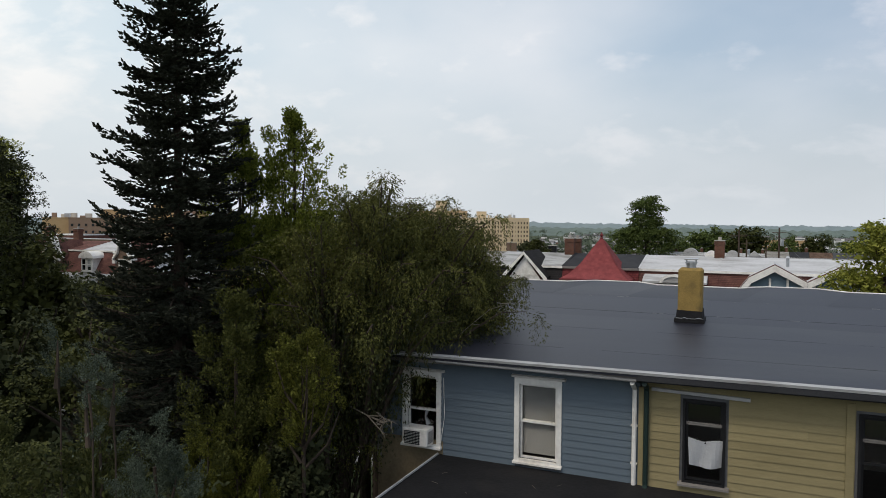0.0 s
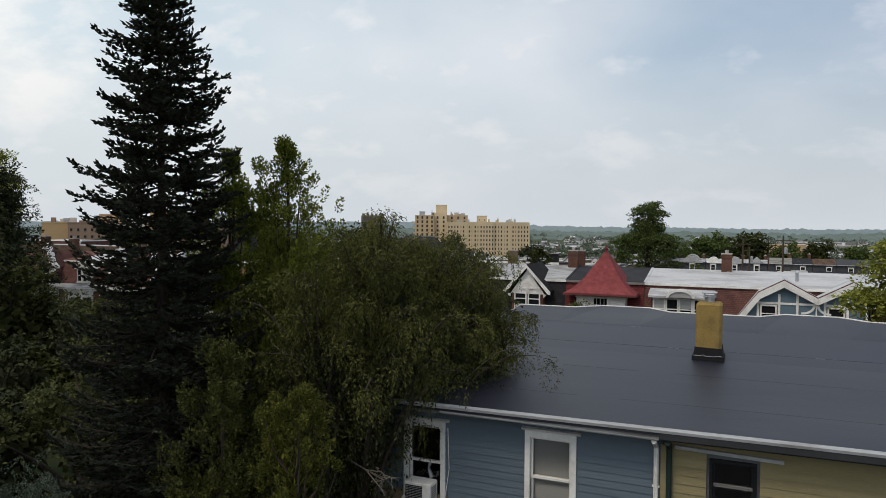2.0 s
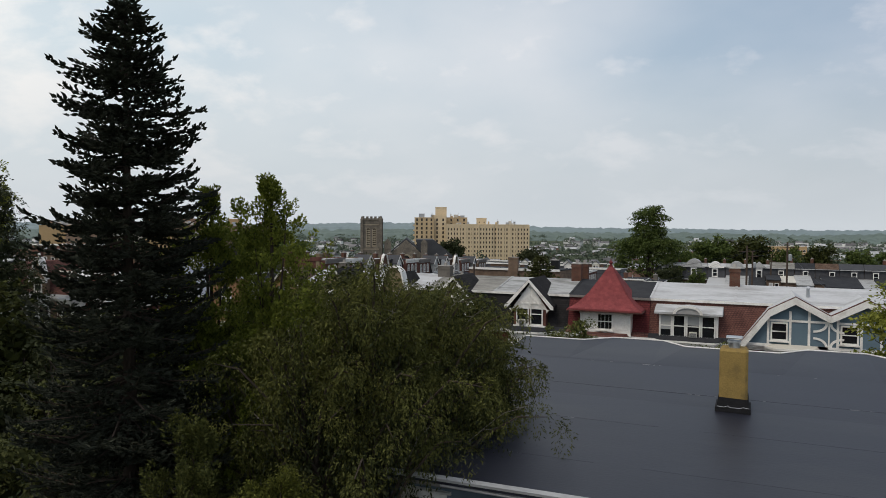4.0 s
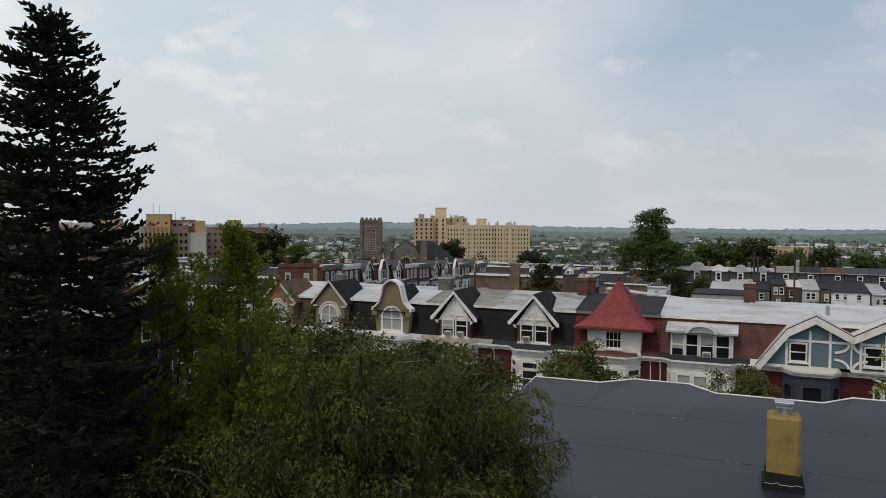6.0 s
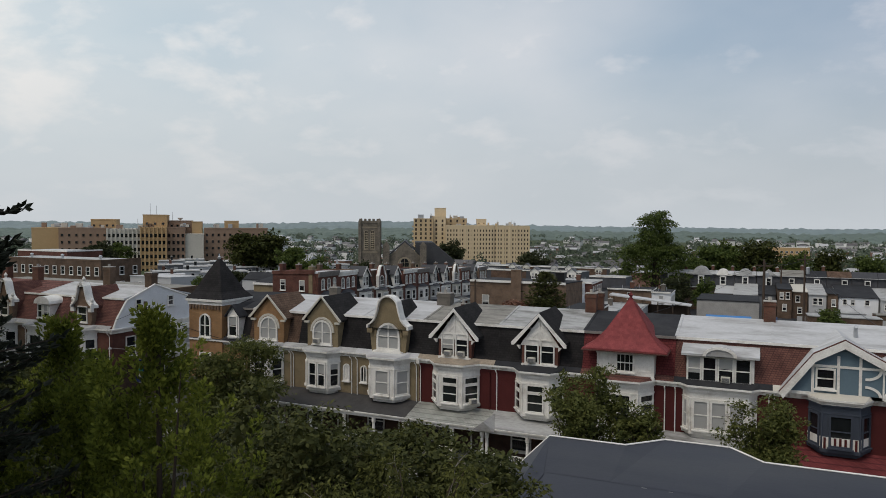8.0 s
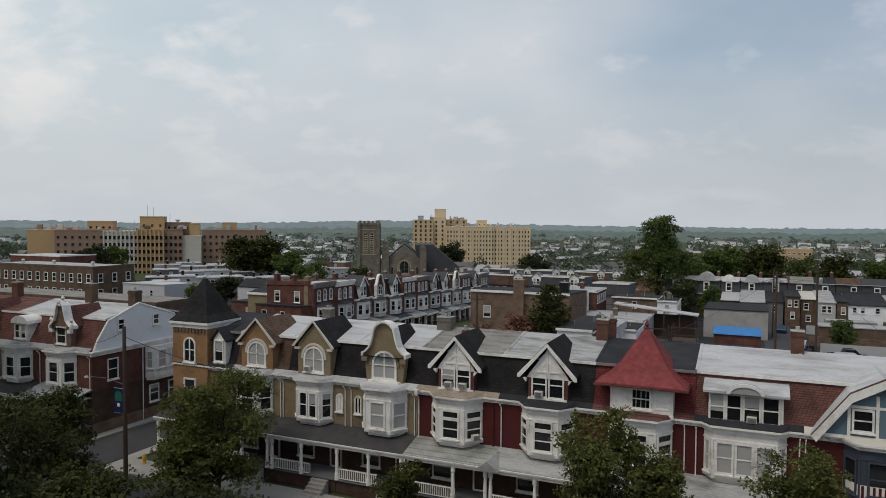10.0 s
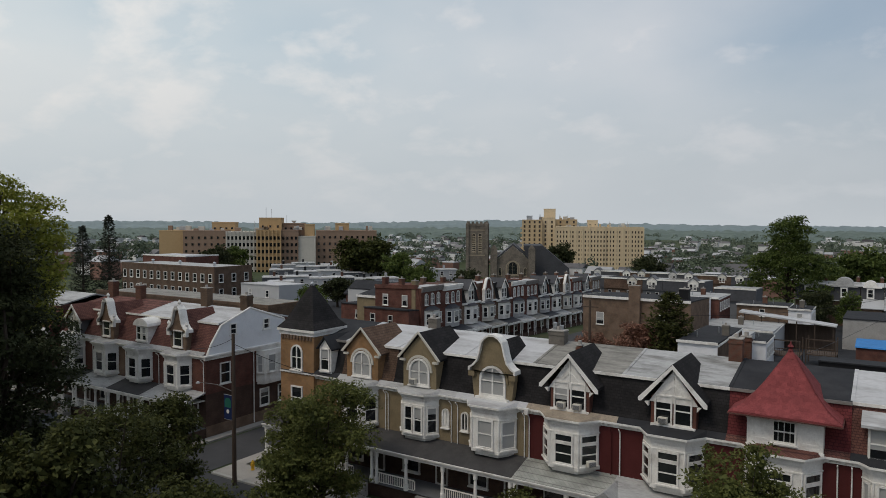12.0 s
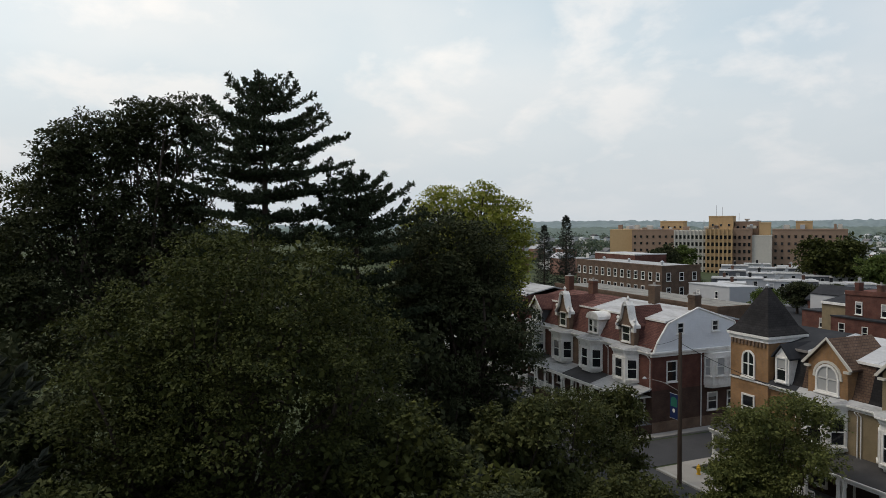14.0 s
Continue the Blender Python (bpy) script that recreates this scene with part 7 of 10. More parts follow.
# ---- trees across the west ----
broadleaf("round_maple", -36.0, 16.7, 0.0, dome(3, 0, 0.9, 12.6, 5.7, 7.0, 34) + dome(4, 1.0, -3.9, 10.6, 3.1, 6.6, 16, 0.4), "maple", "large round green maple in full leaf", 100000, 0.150, 80, 0.42, 0.60, 44, twigs=20)
OAK = [(0, 0.5, 17.0, 4.6, 4.6, 4.5), (0, 3.0, 26.3, 1.5, 1.6, 1.5), (0.8, 1.3, 26.4, 1.5, 1.4, 1.3), (0.2, -0.3, 26.0, 1.5, 1.5, 1.4), (0.5, -1.6, 25.0, 1.4, 1.4, 1.4), (-0.4, 3.3, 24.0, 1.0, 1.1, 1.2), (0, -2.9, 23.6, 1.7, 1.6, 1.4), (0.4, -4.2, 22.6, 1.4, 1.4, 1.5), (0.2, -5.2, 21.4, 1.2, 1.2, 1.2), (0, -0.6, 23.6, 1.4, 1.5, 1.2), (0, 3.9, 22.0, 0.9, 1.0, 1.3), (0.3, -2.6, 21.2, 2.0, 2.0, 1.6), (0.3, -5.6, 19.2, 2.2, 2.2, 1.9), (0, -2.0, 18.4, 3.0, 3.0, 2.2), (0.4, 3.9, 17.2, 2.6, 2.6, 2.6), (0.2, 2.0, 20.0, 1.2, 1.2, 1.0), (0.2, 1.0, 24.8, 1.0, 1.1, 1.0), (-0.3, 2.4, 25.2, 1.1, 1.1, 1.0), (0, -1.8, 22.8, 1.4, 1.4, 1.2), (0, 4.0, 25.0, 1.0, 1.0, 1.0), (0, 0.5, 21.8, 1.0, 1.0, 0.9), (0, -6.4, 15.2, 3.6, 3.4, 3.2), (0, 1.0, 12.5, 5.4, 5.4, 4.4)]
OAK += [(0.2, -4.6, 24.0, 1.5, 1.5, 1.4), (0.0, -5.3, 22.6, 1.6, 1.6, 1.4), (0.3, -3.3, 25.4, 1.4, 1.4, 1.2), (0.2, -5.0, 20.4, 1.8, 1.8, 1.6)]
ro = random.Random(44)
for _ in range(22):
    OAK.append((ro.uniform(-1.6, 1.6), ro.uniform(-4.6, 3.6), ro.uniform(19.5, 25.4), *[ro.uniform(0.8, 1.25)] * 3))
broadleaf("oak", -55.5, 13.4, 0.0, OAK, "deep", "tall dark oak with gaps between its limbs", 104000, 0.20, 81, 0.42, 0.42, 26, twigs=120)
broadleaf("far_oak", -58.0, 3.6, 0.0, dome(8, 0, 0, 14.4, 5.0, 9.6, 30), "mid", "broad olive-green tree at the edge of the park", 34000, 0.22, 82, 0.45, 0.6, 24)
broadleaf("dark_maple", -54.5, 34.4, 0.0, dome(6, 0, -0.2, 9.8, 6.0, 7.2, 34, 0.30) + dome(7, 0.2, -0.8, 15.4, 4.5, 5.4, 24, 0.34) + [(0.5, 0.5, 4.2, 4.6, 4.6, 3.4), (2.5, 1.5, 3.2, 3.0, 3.2, 2.6), (2.0, -2.5, 3.4, 3.2, 3.0, 2.8)], "deep", "dense dark green maple beside the street", 88000, 0.22, 83, 0.45, 0.62, 36, twigs=12)
broadleaf("yellow_green_maple", -71.0, 42.8, 0.0, dome(9, 0, 0, 16.6, 6.4, 6.7, 30, 0.27), "yellow", "bright yellow-green tree behind the dark maple", 34000, 0.26, 84, 0.4, 0.6, 22, twigs=90)
broadleaf("yellow_green_maple", -78.0, 47.6, 0.0, dome(19, 0, 0, 11.8, 4.8, 4.8, 18, 0.32), "yellow", "smaller yellow-green tree beside the row houses", 16000, 0.26, 85, 0.3, 0.6, 22, twigs=30)


def pine(x, y, h, seed, label, outline, extra=()):
    """White pine: layered boughs with a thick brush of needles, lifted at the tips. outline: (z, reach)."""
    rng = np.random.default_rng(seed)
    t = thing("white_pine", pose(x, y, 0.0), label, "tree")
    g = Geo().tube([(0, 0, -0.2), (0.1, 0, h * 0.5), (0, 0.1, h * 0.98)], [0.45, 0.3, 0.04], 10)
    zs, rs = [o[0] for o in outline], [o[1] for o in outline]
    P, A = [], []
    def bough(a, z, L, rise):
        m = max(int(L / 0.22), 4)
        s = np.linspace(0, 1, m)
        path = np.stack([np.cos(a) * L * s, np.sin(a) * L * s, z + L * (-0.05 * s + rise * s ** 2.2)], 1)
        path[:, :2] += np.cumsum(rng.normal(0, 0.035, (m, 2)), 0)
        g.tube([tuple(path[0]), tuple(path[m // 2]), tuple(path[-1])], [0.03 + 0.010 * L, 0.03, 0.01], 5)
        sd = np.array([-math.sin(a), math.cos(a), 0.0]); fw = np.array([math.cos(a), math.sin(a), 0.0])
        for j in range(max(1, int(m * 0.12)), m):
            w = 0.30 * L * (1.04 - s[j]) * min(1, 2.6 * s[j]) + 0.16
            for _ in range(max(3, int(6 + 5 * w))):
                c = path[j] + sd * rng.uniform(-w, w) + fw * rng.uniform(-0.16, 0.16) + np.array([0, 0, rng.uniform(-0.05, 0.20)])
                P.append(c + rng.normal(0, 0.03, (6, 3))); A.append(fw * 0.55 + np.array([0, 0, 0.50]) + rng.normal(0, 0.55, (6, 3)))
    z = 11.0
    while z < h - 0.3:
        R = float(np.interp(z, zs, rs))
        f = (h - z) / h
        ph = rng.uniform(0, 6.28)
        nb_ = 7 if z < h - 3 else 6
        for k in range(nb_):
            bough(ph + 6.283 * k / nb_ + rng.normal(0, 0.2), z + rng.normal(0, 0.16), R * rng.uniform(0.72, 1.08), 0.12 + 0.42 * max(0.0, 1 - f * 3.2) + rng.uniform(0.0, 0.10))
        z += rng.uniform(0.9, 1.2) * (0.55 + 0.65 * min(1.0, f * 3.0))
    for a, zb, L, rise in extra:
        bough(a, zb, L, rise)
    cnt = 120
    P.append(np.stack([rng.normal(0, 0.12, cnt), rng.normal(0.1, 0.12, cnt), rng.uniform(h - 1.4, h, cnt)], 1)); A.append(np.array([0, 0, 0.8]) + rng.normal(0, 0.6, (cnt, 3)))
    P, A = np.concatenate(P), np.concatenate(A)
    n = len(P)
    ln = rng.uniform(0.16, 0.30, n)
    part("crown", leaf_mesh("crown", P, A, rand_dirs(rng, n), ln, ln * 0.40, LEAF["pine"]), None, t)
    part("trunk", g, M["bark"], t)
    return t


pine(-51.2, 20.3, 28.6, 31, "tall white pine with layered upswept boughs", ((10.0, 6.0), (17.0, 5.8), (21.5, 5.6), (23.8, 4.9), (25.4, 3.7), (26.8, 2.6), (27.8, 1.5), (28.5, 0.4)), ((1.45, 22.6, 5.4, 0.18), (1.60, 24.0, 5.2, 0.26), (1.5, 25.3, 3.8, 0.32), (1.4, 21.4, 5.6, 0.12)))
pine(-51.0, 26.0, 22.6, 34, "smaller white pine with a leaning side bough", ((9.0, 5.0), (17.0, 4.6), (20.0, 3.6), (21.5, 2.2), (22.5, 0.4)), ((1.5, 20.6, 3.8, 0.42), (1.45, 19.3, 4.4, 0.22), (1.7, 21.0, 2.6, 0.4)))
for k, (x, y, r, zl, h, lf, n) in enumerate(((-31.3, 22.3, 2.6, 5.0, 13.4, "olive", 16000), (-28.0, 24.6, 2.6, 4.0, 11.8, "olive", 16000), (-24.0, 24.0, 2.6, 4.0, 10.8, "mid", 12000), (-41.0, 32.5, 3.2, 3.0, 10.2, "mid", 14000), (-22.6, 10.5, 2.2, 6.0, 15.0, "mid", 12000),
                                            (-38.0, 26.0, 3.4, 3.0, 9.6, "deep", 12000), (-30.0, 31.0, 3.0, 3.0, 8.8, "mid", 12000), (-45.5, 24.5, 4.0, 4.0, 15.0, "deep", 16000), (-44.5, 14.0, 5.0, 2.0, 18.0, "deep", 18000), (-44.0, 3.0, 5.5, 1.0, 18.0, "deep", 18000), (-60.0, 2.0, 5.0, 1.0, 23.4, "mid", 16000), (-43.0, 6.8, 4.6, 1.0, 16.4, "deep", 22000), (-36.0, 8.6, 3.4, 1.0, 14.6, "deep", 20000), (-29.5, 10.4, 2.6, 1.0, 13.6, "mid", 16000), (-62.0, 20.0, 6.0, 1.0, 18.6, "deep", 18000), (-64.0, 28.0, 6.4, 1.0, 19.0, "deep", 20000), (-72.0, -1.0, 7.0, 1.0, 16.0, "deep", 16000), (-73.0, 7.0, 7.0, 1.0, 18.0, "deep", 16000), (-70.0, 14.0, 6.5, 1.0, 18.0, "deep", 14000), (-48.0, 30.0, 4.5, 1.0, 14.0, "deep", 14000), (-31.0, 6.0, 4.5, 1.0, 14.5, "deep", 14000), (-24.0, 14.5, 3.5, 1.0, 11.5, "deep", 14000), (-27.0, 18.5, 3.0, 1.0, 11.0, "deep", 12000), (-75.0, 33.0, 6.0, 1.0, 15.0, "deep", 10000), (-38.0, 23.0, 3.4, 1.0, 12.0, "deep", 12000), (-33.0, 27.0, 3.0, 1.0, 9.5, "mid", 10000), (-80.0, 12.0, 7.0, 1.0, 20.0, "deep", 10000))):
    broadleaf("park_tree", x, y, 0.0, lobes_for(30 + k, h, r, zl, 11), lf, "leafy park tree beside the street", int(n * 0.22), 0.24, 100 + k, 0.22, 0.50, 26, "park trees", twigs=14)
# street trees
for k, (x, y, r, zl, h, lf, n) in enumerate(((-37.9, 48.4, 4.0, 0.6, 9.8, "street", 30000), (-38.3, 45.6, 2.6, 0.3, 5.6, "street", 10000), (-42.0, 36.2, 4.2, 0.8, 10.6, "mid", 26000), (-35.5, 36.0, 2.6, 1.0, 7.6, "mid", 12000), (-12.6, 49.0, 2.8, 1.5, 9.8, "street", 13000), (-9.4, 49.6, 1.7, 1.8, 7.2, "street", 7000), (-3.0, 49.2, 2.5, 1.2, 8.7, "street", 14000), (-24.5, 49.4, 1.6, 1.0, 4.6, "olive", 5000), (-46.6, 43.0, 3.0, 0.8, 8.6, "mid", 12000))):
    broadleaf("street_tree", x, y, 0.1, lobes_for(50 + k, h, r, zl, 14), lf, "leafy street tree on the pavement", int(n * (0.8 if k in (0, 2, 4, 6) else 0.4)), 0.165 if k in (0, 2, 4, 6) else 0.20, 140 + k, 0.13, 0.40, 24, "street trees", twigs=40)
broadleaf("yellow_green_street_tree", 6.6, 43.6, 0.0, [(0, 0, 12.0, 1.8, 1.8, 1.7), (-1.6, 0, 10.6, 1.2, 1.2, 0.9), (-2.0, 0.4, 8.6, 1.2, 1.2, 0.8), (0.8, 0, 9.6, 2.2, 2.0, 1.8), (-0.6, 0, 13.4, 0.8, 0.8, 0.7)], "yellow", "airy yellow-green street tree in front of the row", 9000, 0.22, 160, 0.18, 0.42, 16, twigs=60)

# ---- behind the row ----
def simple_house(name, x, y, z, w, d, hgt, label, wall, roofm, turn=0.0, wins=((0.3, 0.55, 0.9, 1.5), (0.7, 0.55, 0.9, 1.5)), side_wins=(), slope=0.35, porch_m=None, dorm=None, bay_m=None, group="", over=0.15, parapet=False, mans=None):
    """A plain flat-roofed house; front faces -y before the turn. wins: (share of width, height, w, h)."""
    h = thing(name, pose(x, y, z, 0, 0, turn), label, "house", group)
    part("wall", Geo().prism([(0, -2.5), (d, -2.5), (d, hgt - slope - 0.1), (0, hgt - 0.1)], 0, w, "x"), M[wall], h)
    part("roof", Geo().prism([(-over, hgt), (d + over, hgt - slope), (d + over, hgt - slope - 0.15), (-over, hgt - 0.18)], -0.02, w + 0.02, "x"), M[roofm], h)
    if name not in ("rear_wing", "garage", "low_shed", "brick_shed", "back_extension"):
        part("cornice", Geo().box(0, w, -over - 0.12, -over + 0.05, hgt - 0.34, hgt + 0.03), M["white"], h)
    for u, zz, ww, hh in wins:
        window(h, u * w, -0.004, zz, ww, hh, frame_w=0.07)
    for u, zz, ww, hh in side_wins:
        window(h, w + 0.004, u * d, zz, ww, hh, turn=90, frame_w=0.07)
    if mans:
        part("mansard", Geo().prism([(-0.10, hgt - 0.3), (-0.42, hgt - 3.0), (0.02, hgt - 3.0), (0.02, hgt - 0.3)], 0.03, w - 0.03, "x"), M[mans], h)
    if parapet:
        part("parapet", Geo().box(w - 0.3, w, 0, d, hgt - slope - 0.1, hgt + 0.25).box(0, 0.3, 0, d, hgt - slope - 0.1, hgt + 0.25), M[wall], h)
    if bay_m:
        b = part("bay_window", Geo().prism([(w * 0.2, 0), (w * 0.3, -0.9), (w * 0.62, -0.9), (w * 0.72, 0)], 3.6, 6.6, "z"), M[bay_m], h)
        window(b, w * 0.46, -0.904, 4.4, 1.1, 1.6)
        ang = math.degrees(math.atan2(0.9, w * 0.1))
        window(b, w * 0.25 - 0.004, -0.454, 4.4, 0.7, 1.6, turn=-ang)
        window(b, w * 0.67 + 0.004, -0.454, 4.4, 0.7, 1.6, turn=ang)
        part("bay_roof", Geo().add([(w * 0.17, 0, 6.6), (w * 0.28, -1.05, 6.6), (w * 0.64, -1.05, 6.6), (w * 0.75, 0, 6.6), (w * 0.3, 0, 7.2), (w * 0.62, 0, 7.2)], [(0, 1, 4), (1, 2, 5, 4), (2, 3, 5), (3, 2, 1, 0)]), M["silver_roof"], b)
    if porch_m:
        p = part("porch_roof", Geo().prism([(0, 3.5), (-2.3, 2.95), (-2.3, 2.75), (0, 3.35)], 0, w, "x"), M[porch_m], h)
        for u in (0.05, 0.95):
            part("column", Geo().box(u * w - 0.08, u * w + 0.08, -2.2, -2.04, -1.5, 2.75), M["white"], p)
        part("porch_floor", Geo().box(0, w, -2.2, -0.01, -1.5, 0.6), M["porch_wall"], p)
    if dorm:
        d_ = part("dormer", Geo().prism([(w * 0.22, hgt - 2.9), (w * 0.72, hgt - 2.9), (w * 0.72, hgt - 0.4), (w * 0.47, hgt + 0.75), (w * 0.22, hgt - 0.4)], -0.25, 2.5), M[dorm], h)
        for s in (-1, 1):
            part("dormer_roof", Geo().prism([(w * 0.47, hgt + 0.95), (w * (0.47 + s * 0.31), hgt - 0.45), (w * (0.47 + s * 0.31), hgt - 0.62), (w * 0.47, hgt + 0.75)], -0.5, 2.8), M["grey_siding"], d_)
            window(d_, w * 0.47 + s * 0.5, -0.254, hgt - 2.4, 0.85, 1.6)
    return h


M["pale_render"] = mat("pale_grey_render", (0.33, 0.32, 0.30), 0.9, 0.15, 0.7, 9, 0.15, dirt=(0.20, 0.19, 0.17), dirt_amt=0.5)
# brick row that runs downhill along the side street
rng = random.Random(3)
def side_house(k, x, y, z, wall, style, bay_m, roofm):
    """Three-storey brick row house of the side street, front towards -y before the turn."""
    w, d, hgt = 5.8, 8.6, 10.0
    h = thing("side_street_house", pose(x, y, z, 0, 0, 90), {"flat": "brick row house with arched upper windows and a porch", "gable": "brick row house with a gabled dormer in a dark mansard", "scroll": "brick row house with a pale scroll gable and a bay"}[style], "house", "side street houses")
    part("wall", Geo().box(0, w, 0, d, -2.5, hgt - 0.1 if style == "flat" else 7.0), M[wall], h)
    part("roof", Geo().prism([(0.0 if style == "flat" else 0.9, hgt), (d + 0.15, hgt - 0.3), (d + 0.15, hgt - 0.45), (0.0 if style == "flat" else 0.9, hgt - 0.15)], -0.02, w + 0.02, "x"), M[roofm], h)
    part("party_wall", Geo().prism([(-0.05, 6.6), (0.75, hgt + 0.35), (d, hgt + 0.05), (d, hgt - 0.5), (0.8, hgt - 0.3), (0.1, 6.6)], -0.14, 0.14, "x"), M[wall], h)
    if style == "flat":
        part("cornice", Geo().box(0, w, -0.30, 0.05, hgt - 0.35, hgt + 0.05).box(0, w, -0.16, 0.0, hgt - 0.75, hgt - 0.351), M["white" if k % 2 else "fascia"], h)
        for u in (0.22, 0.5, 0.78):
            window(h, u * w, -0.004, 7.25, 0.85, 1.75, arched=True, frame_w=0.09)
    else:
        part("mansard", Geo().prism([(-0.02, 6.95), (0.25, 7.3), (0.9, hgt - 0.02), (d, hgt - 0.32), (d, 6.95)], 0.145, w - 0.145, "x"), M["black_shingle" if k % 3 else "brown_shingle"], h)
        xc = w * 0.47
        if style == "gable":
            dm = part("dormer", Geo().prism([(xc - 1.05, 7.0), (xc + 1.05, 7.0), (xc + 1.05, 9.35), (xc, 10.55), (xc - 1.05, 9.35)], -0.10, 2.6), M[bay_m], h)
            for sg in (-1, 1):
                part("dormer_roof", Geo().prism([(xc, 10.75), (xc + sg * 1.4, 9.15), (xc + sg * 1.4, 9.0), (xc, 10.57)], -0.40, 2.9), M["slate"], dm)
                part("barge_board", Geo().prism([(xc, 10.72), (xc + sg * 1.42, 9.10), (xc + sg * 1.42, 8.86), (xc, 10.42)], -0.46, -0.402), M["white"], dm)
                window(dm, xc + sg * 0.46, -0.104, 7.35, 0.82, 1.6, frame_w=0.08)
        else:
            prof = [(1.35, 6.95), (1.35, 8.9), (1.05, 9.3), (0.85, 9.9), (0.62, 10.5), (0.25, 10.8)]
            body = [(xc + a, b) for a, b in prof] + [(xc - a, b) for a, b in prof[::-1]]
            dm = part("dormer", Geo().prism(body, -0.12, 0.5), M[wall if k % 2 else "tan_stone"], h)
            part("coping", Geo().ring([(xc + a * 1.10 + 0.04, b + 0.10) for a, b in prof] + [(xc - a * 1.10 - 0.04, b + 0.10) for a, b in prof[::-1]], [(xc + a * 0.90, b - 0.06) for a, b in prof] + [(xc - a * 0.90, b - 0.06) for a, b in prof[::-1]], -0.30, 0.2), M["white"], dm, "pale scroll coping")
            window(dm, xc, -0.124, 7.3, 1.5, 1.75, arched=True, frame_w=0.12)
        part("cornice", Geo().box(0, w, -0.30, 0.0, 6.72, 7.0), M["white"], h)
    # bay and small window of the middle storey
    plan = [(w * 0.14, 0), (w * 0.27, -0.95), (w * 0.60, -0.95), (w * 0.73, 0)]
    b = part("bay_window", Geo().prism(plan, 3.6, 6.5, "z"), M[bay_m], h)
    window(b, w * 0.435, -0.954, 4.3, 1.35, 1.75, bars=1)
    ang = math.degrees(math.atan2(0.95, w * 0.13))
    for sg, xx in ((-1, w * 0.205), (1, w * 0.665)):
        window(b, xx + sg * 0.004, -0.479, 4.3, 0.75, 1.75, turn=sg * ang)
    part("bay_roof", Geo().add([(w * 0.10, 0, 6.5), (w * 0.25, -1.15, 6.5), (w * 0.62, -1.15, 6.5), (w * 0.77, 0, 6.5), (w * 0.27, 0, 7.0), (w * 0.60, 0, 7.0)], [(0, 1, 4), (1, 2, 5, 4), (2, 3, 5), (3, 2, 1, 0)]), M["slate"], b)
    window(h, w * 0.87, -0.004, 4.3, 0.8, 1.65)
    p = part("porch_roof", Geo().prism([(0, 3.5), (-2.3, 2.95), (-2.3, 2.75), (0, 3.35)], 0.02, w - 0.02, "x"), M[("grey_roof", "slate", "silver_roof")[k % 3]], h)
    part("porch_fascia", Geo().box(0.02, w - 0.02, -2.36, -2.301, 2.62, 2.97), M["white"], p)
    for u in (0.06, 0.5, 0.94):
        part("column", Geo().tube([(u * w, -2.12, -1.5), (u * w, -2.12, 2.74)], 0.10, 8), M["white"], p)
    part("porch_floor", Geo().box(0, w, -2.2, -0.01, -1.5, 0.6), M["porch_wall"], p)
    window(p, w * 0.3, -0.03, 0.9, 1.4, 1.7)
    window(p, w * 0.78, -0.03, 0.65, 0.95, 2.05, pane="wood_dark", bars=0, sill=False, name="front_door")
    chimney(h, 0.4, d * 0.45, hgt - 0.5, hgt + 1.1, 0.8, 0.6, ("chim_brick", "dark_brick")[k % 2])
    return h
M["slate"] = mat("slate_roof", (0.060, 0.061, 0.066), 0.7, 0.2, 0.3, 2, 0.2)
styles = ("flat", "flat", "gable", "scroll", "gable", "flat", "flat", "gable", "gable", "scroll", "flat", "gable", "flat")
for k in range(13):
    yk = 99.7 + k * 5.8
    side_house(k, -65.0, yk, ground_z(-62, yk + 3), ("red_brick", "red_brick", "brown_brick", "red_brick", "dark_brick")[k % 5], styles[k], ("white", "pale_siding", "white", "cream", "white", "pale_siding")[k % 6], ("white_roof", "silver_roof", "dark_roof")[k % 3])
bh = bpy.data.objects["side_street_house"]
for xx, zz, ww, hh in ((3.0, 7.0, 1.0, 1.7), (3.0, 3.6, 1.0, 1.7), (6.6, 7.0, 1.0, 1.7)):
    window(bh, -0.004, xx, zz, ww, hh, turn=-90)
chimney(bh, 0.5, 7.0, 9.6, 11.2, 0.9, 0.6, "red_brick")
chimney(bh, 0.4, 1.4, 6.0, 10.9, 0.9, 0.7, "tan_stone")
simple_house("rear_wing", -73.6, 97.0, 0.0, 8.2, 4.0, 6.8, "dark rear wing with a railed balcony behind the brick row", "red_brick", "dark_roof", wins=((0.2, 4.2, 0.9, 1.7), (0.6, 4.2, 0.8, 1.6)))
simple_house("brick_house", -47.6, 119.5, ground_z(0, 120), 16.5, 12.0, 9.0, "brown brick house with a wall chimney behind the row", "brown_brick", "dark_roof", wins=((0.17, 4.6, 1.25, 1.9), (0.74, 5.2, 1.25, 1.5)), slope=0.5)
hb = bpy.data.objects["brick_house"]
chimney(hb, 8.3, -0.32, -2.0, 10.9, 1.7, 0.6, "brown_brick"); chimney(hb, 14.6, 4.0, 8.0, 10.4, 1.4, 1.1, "black")
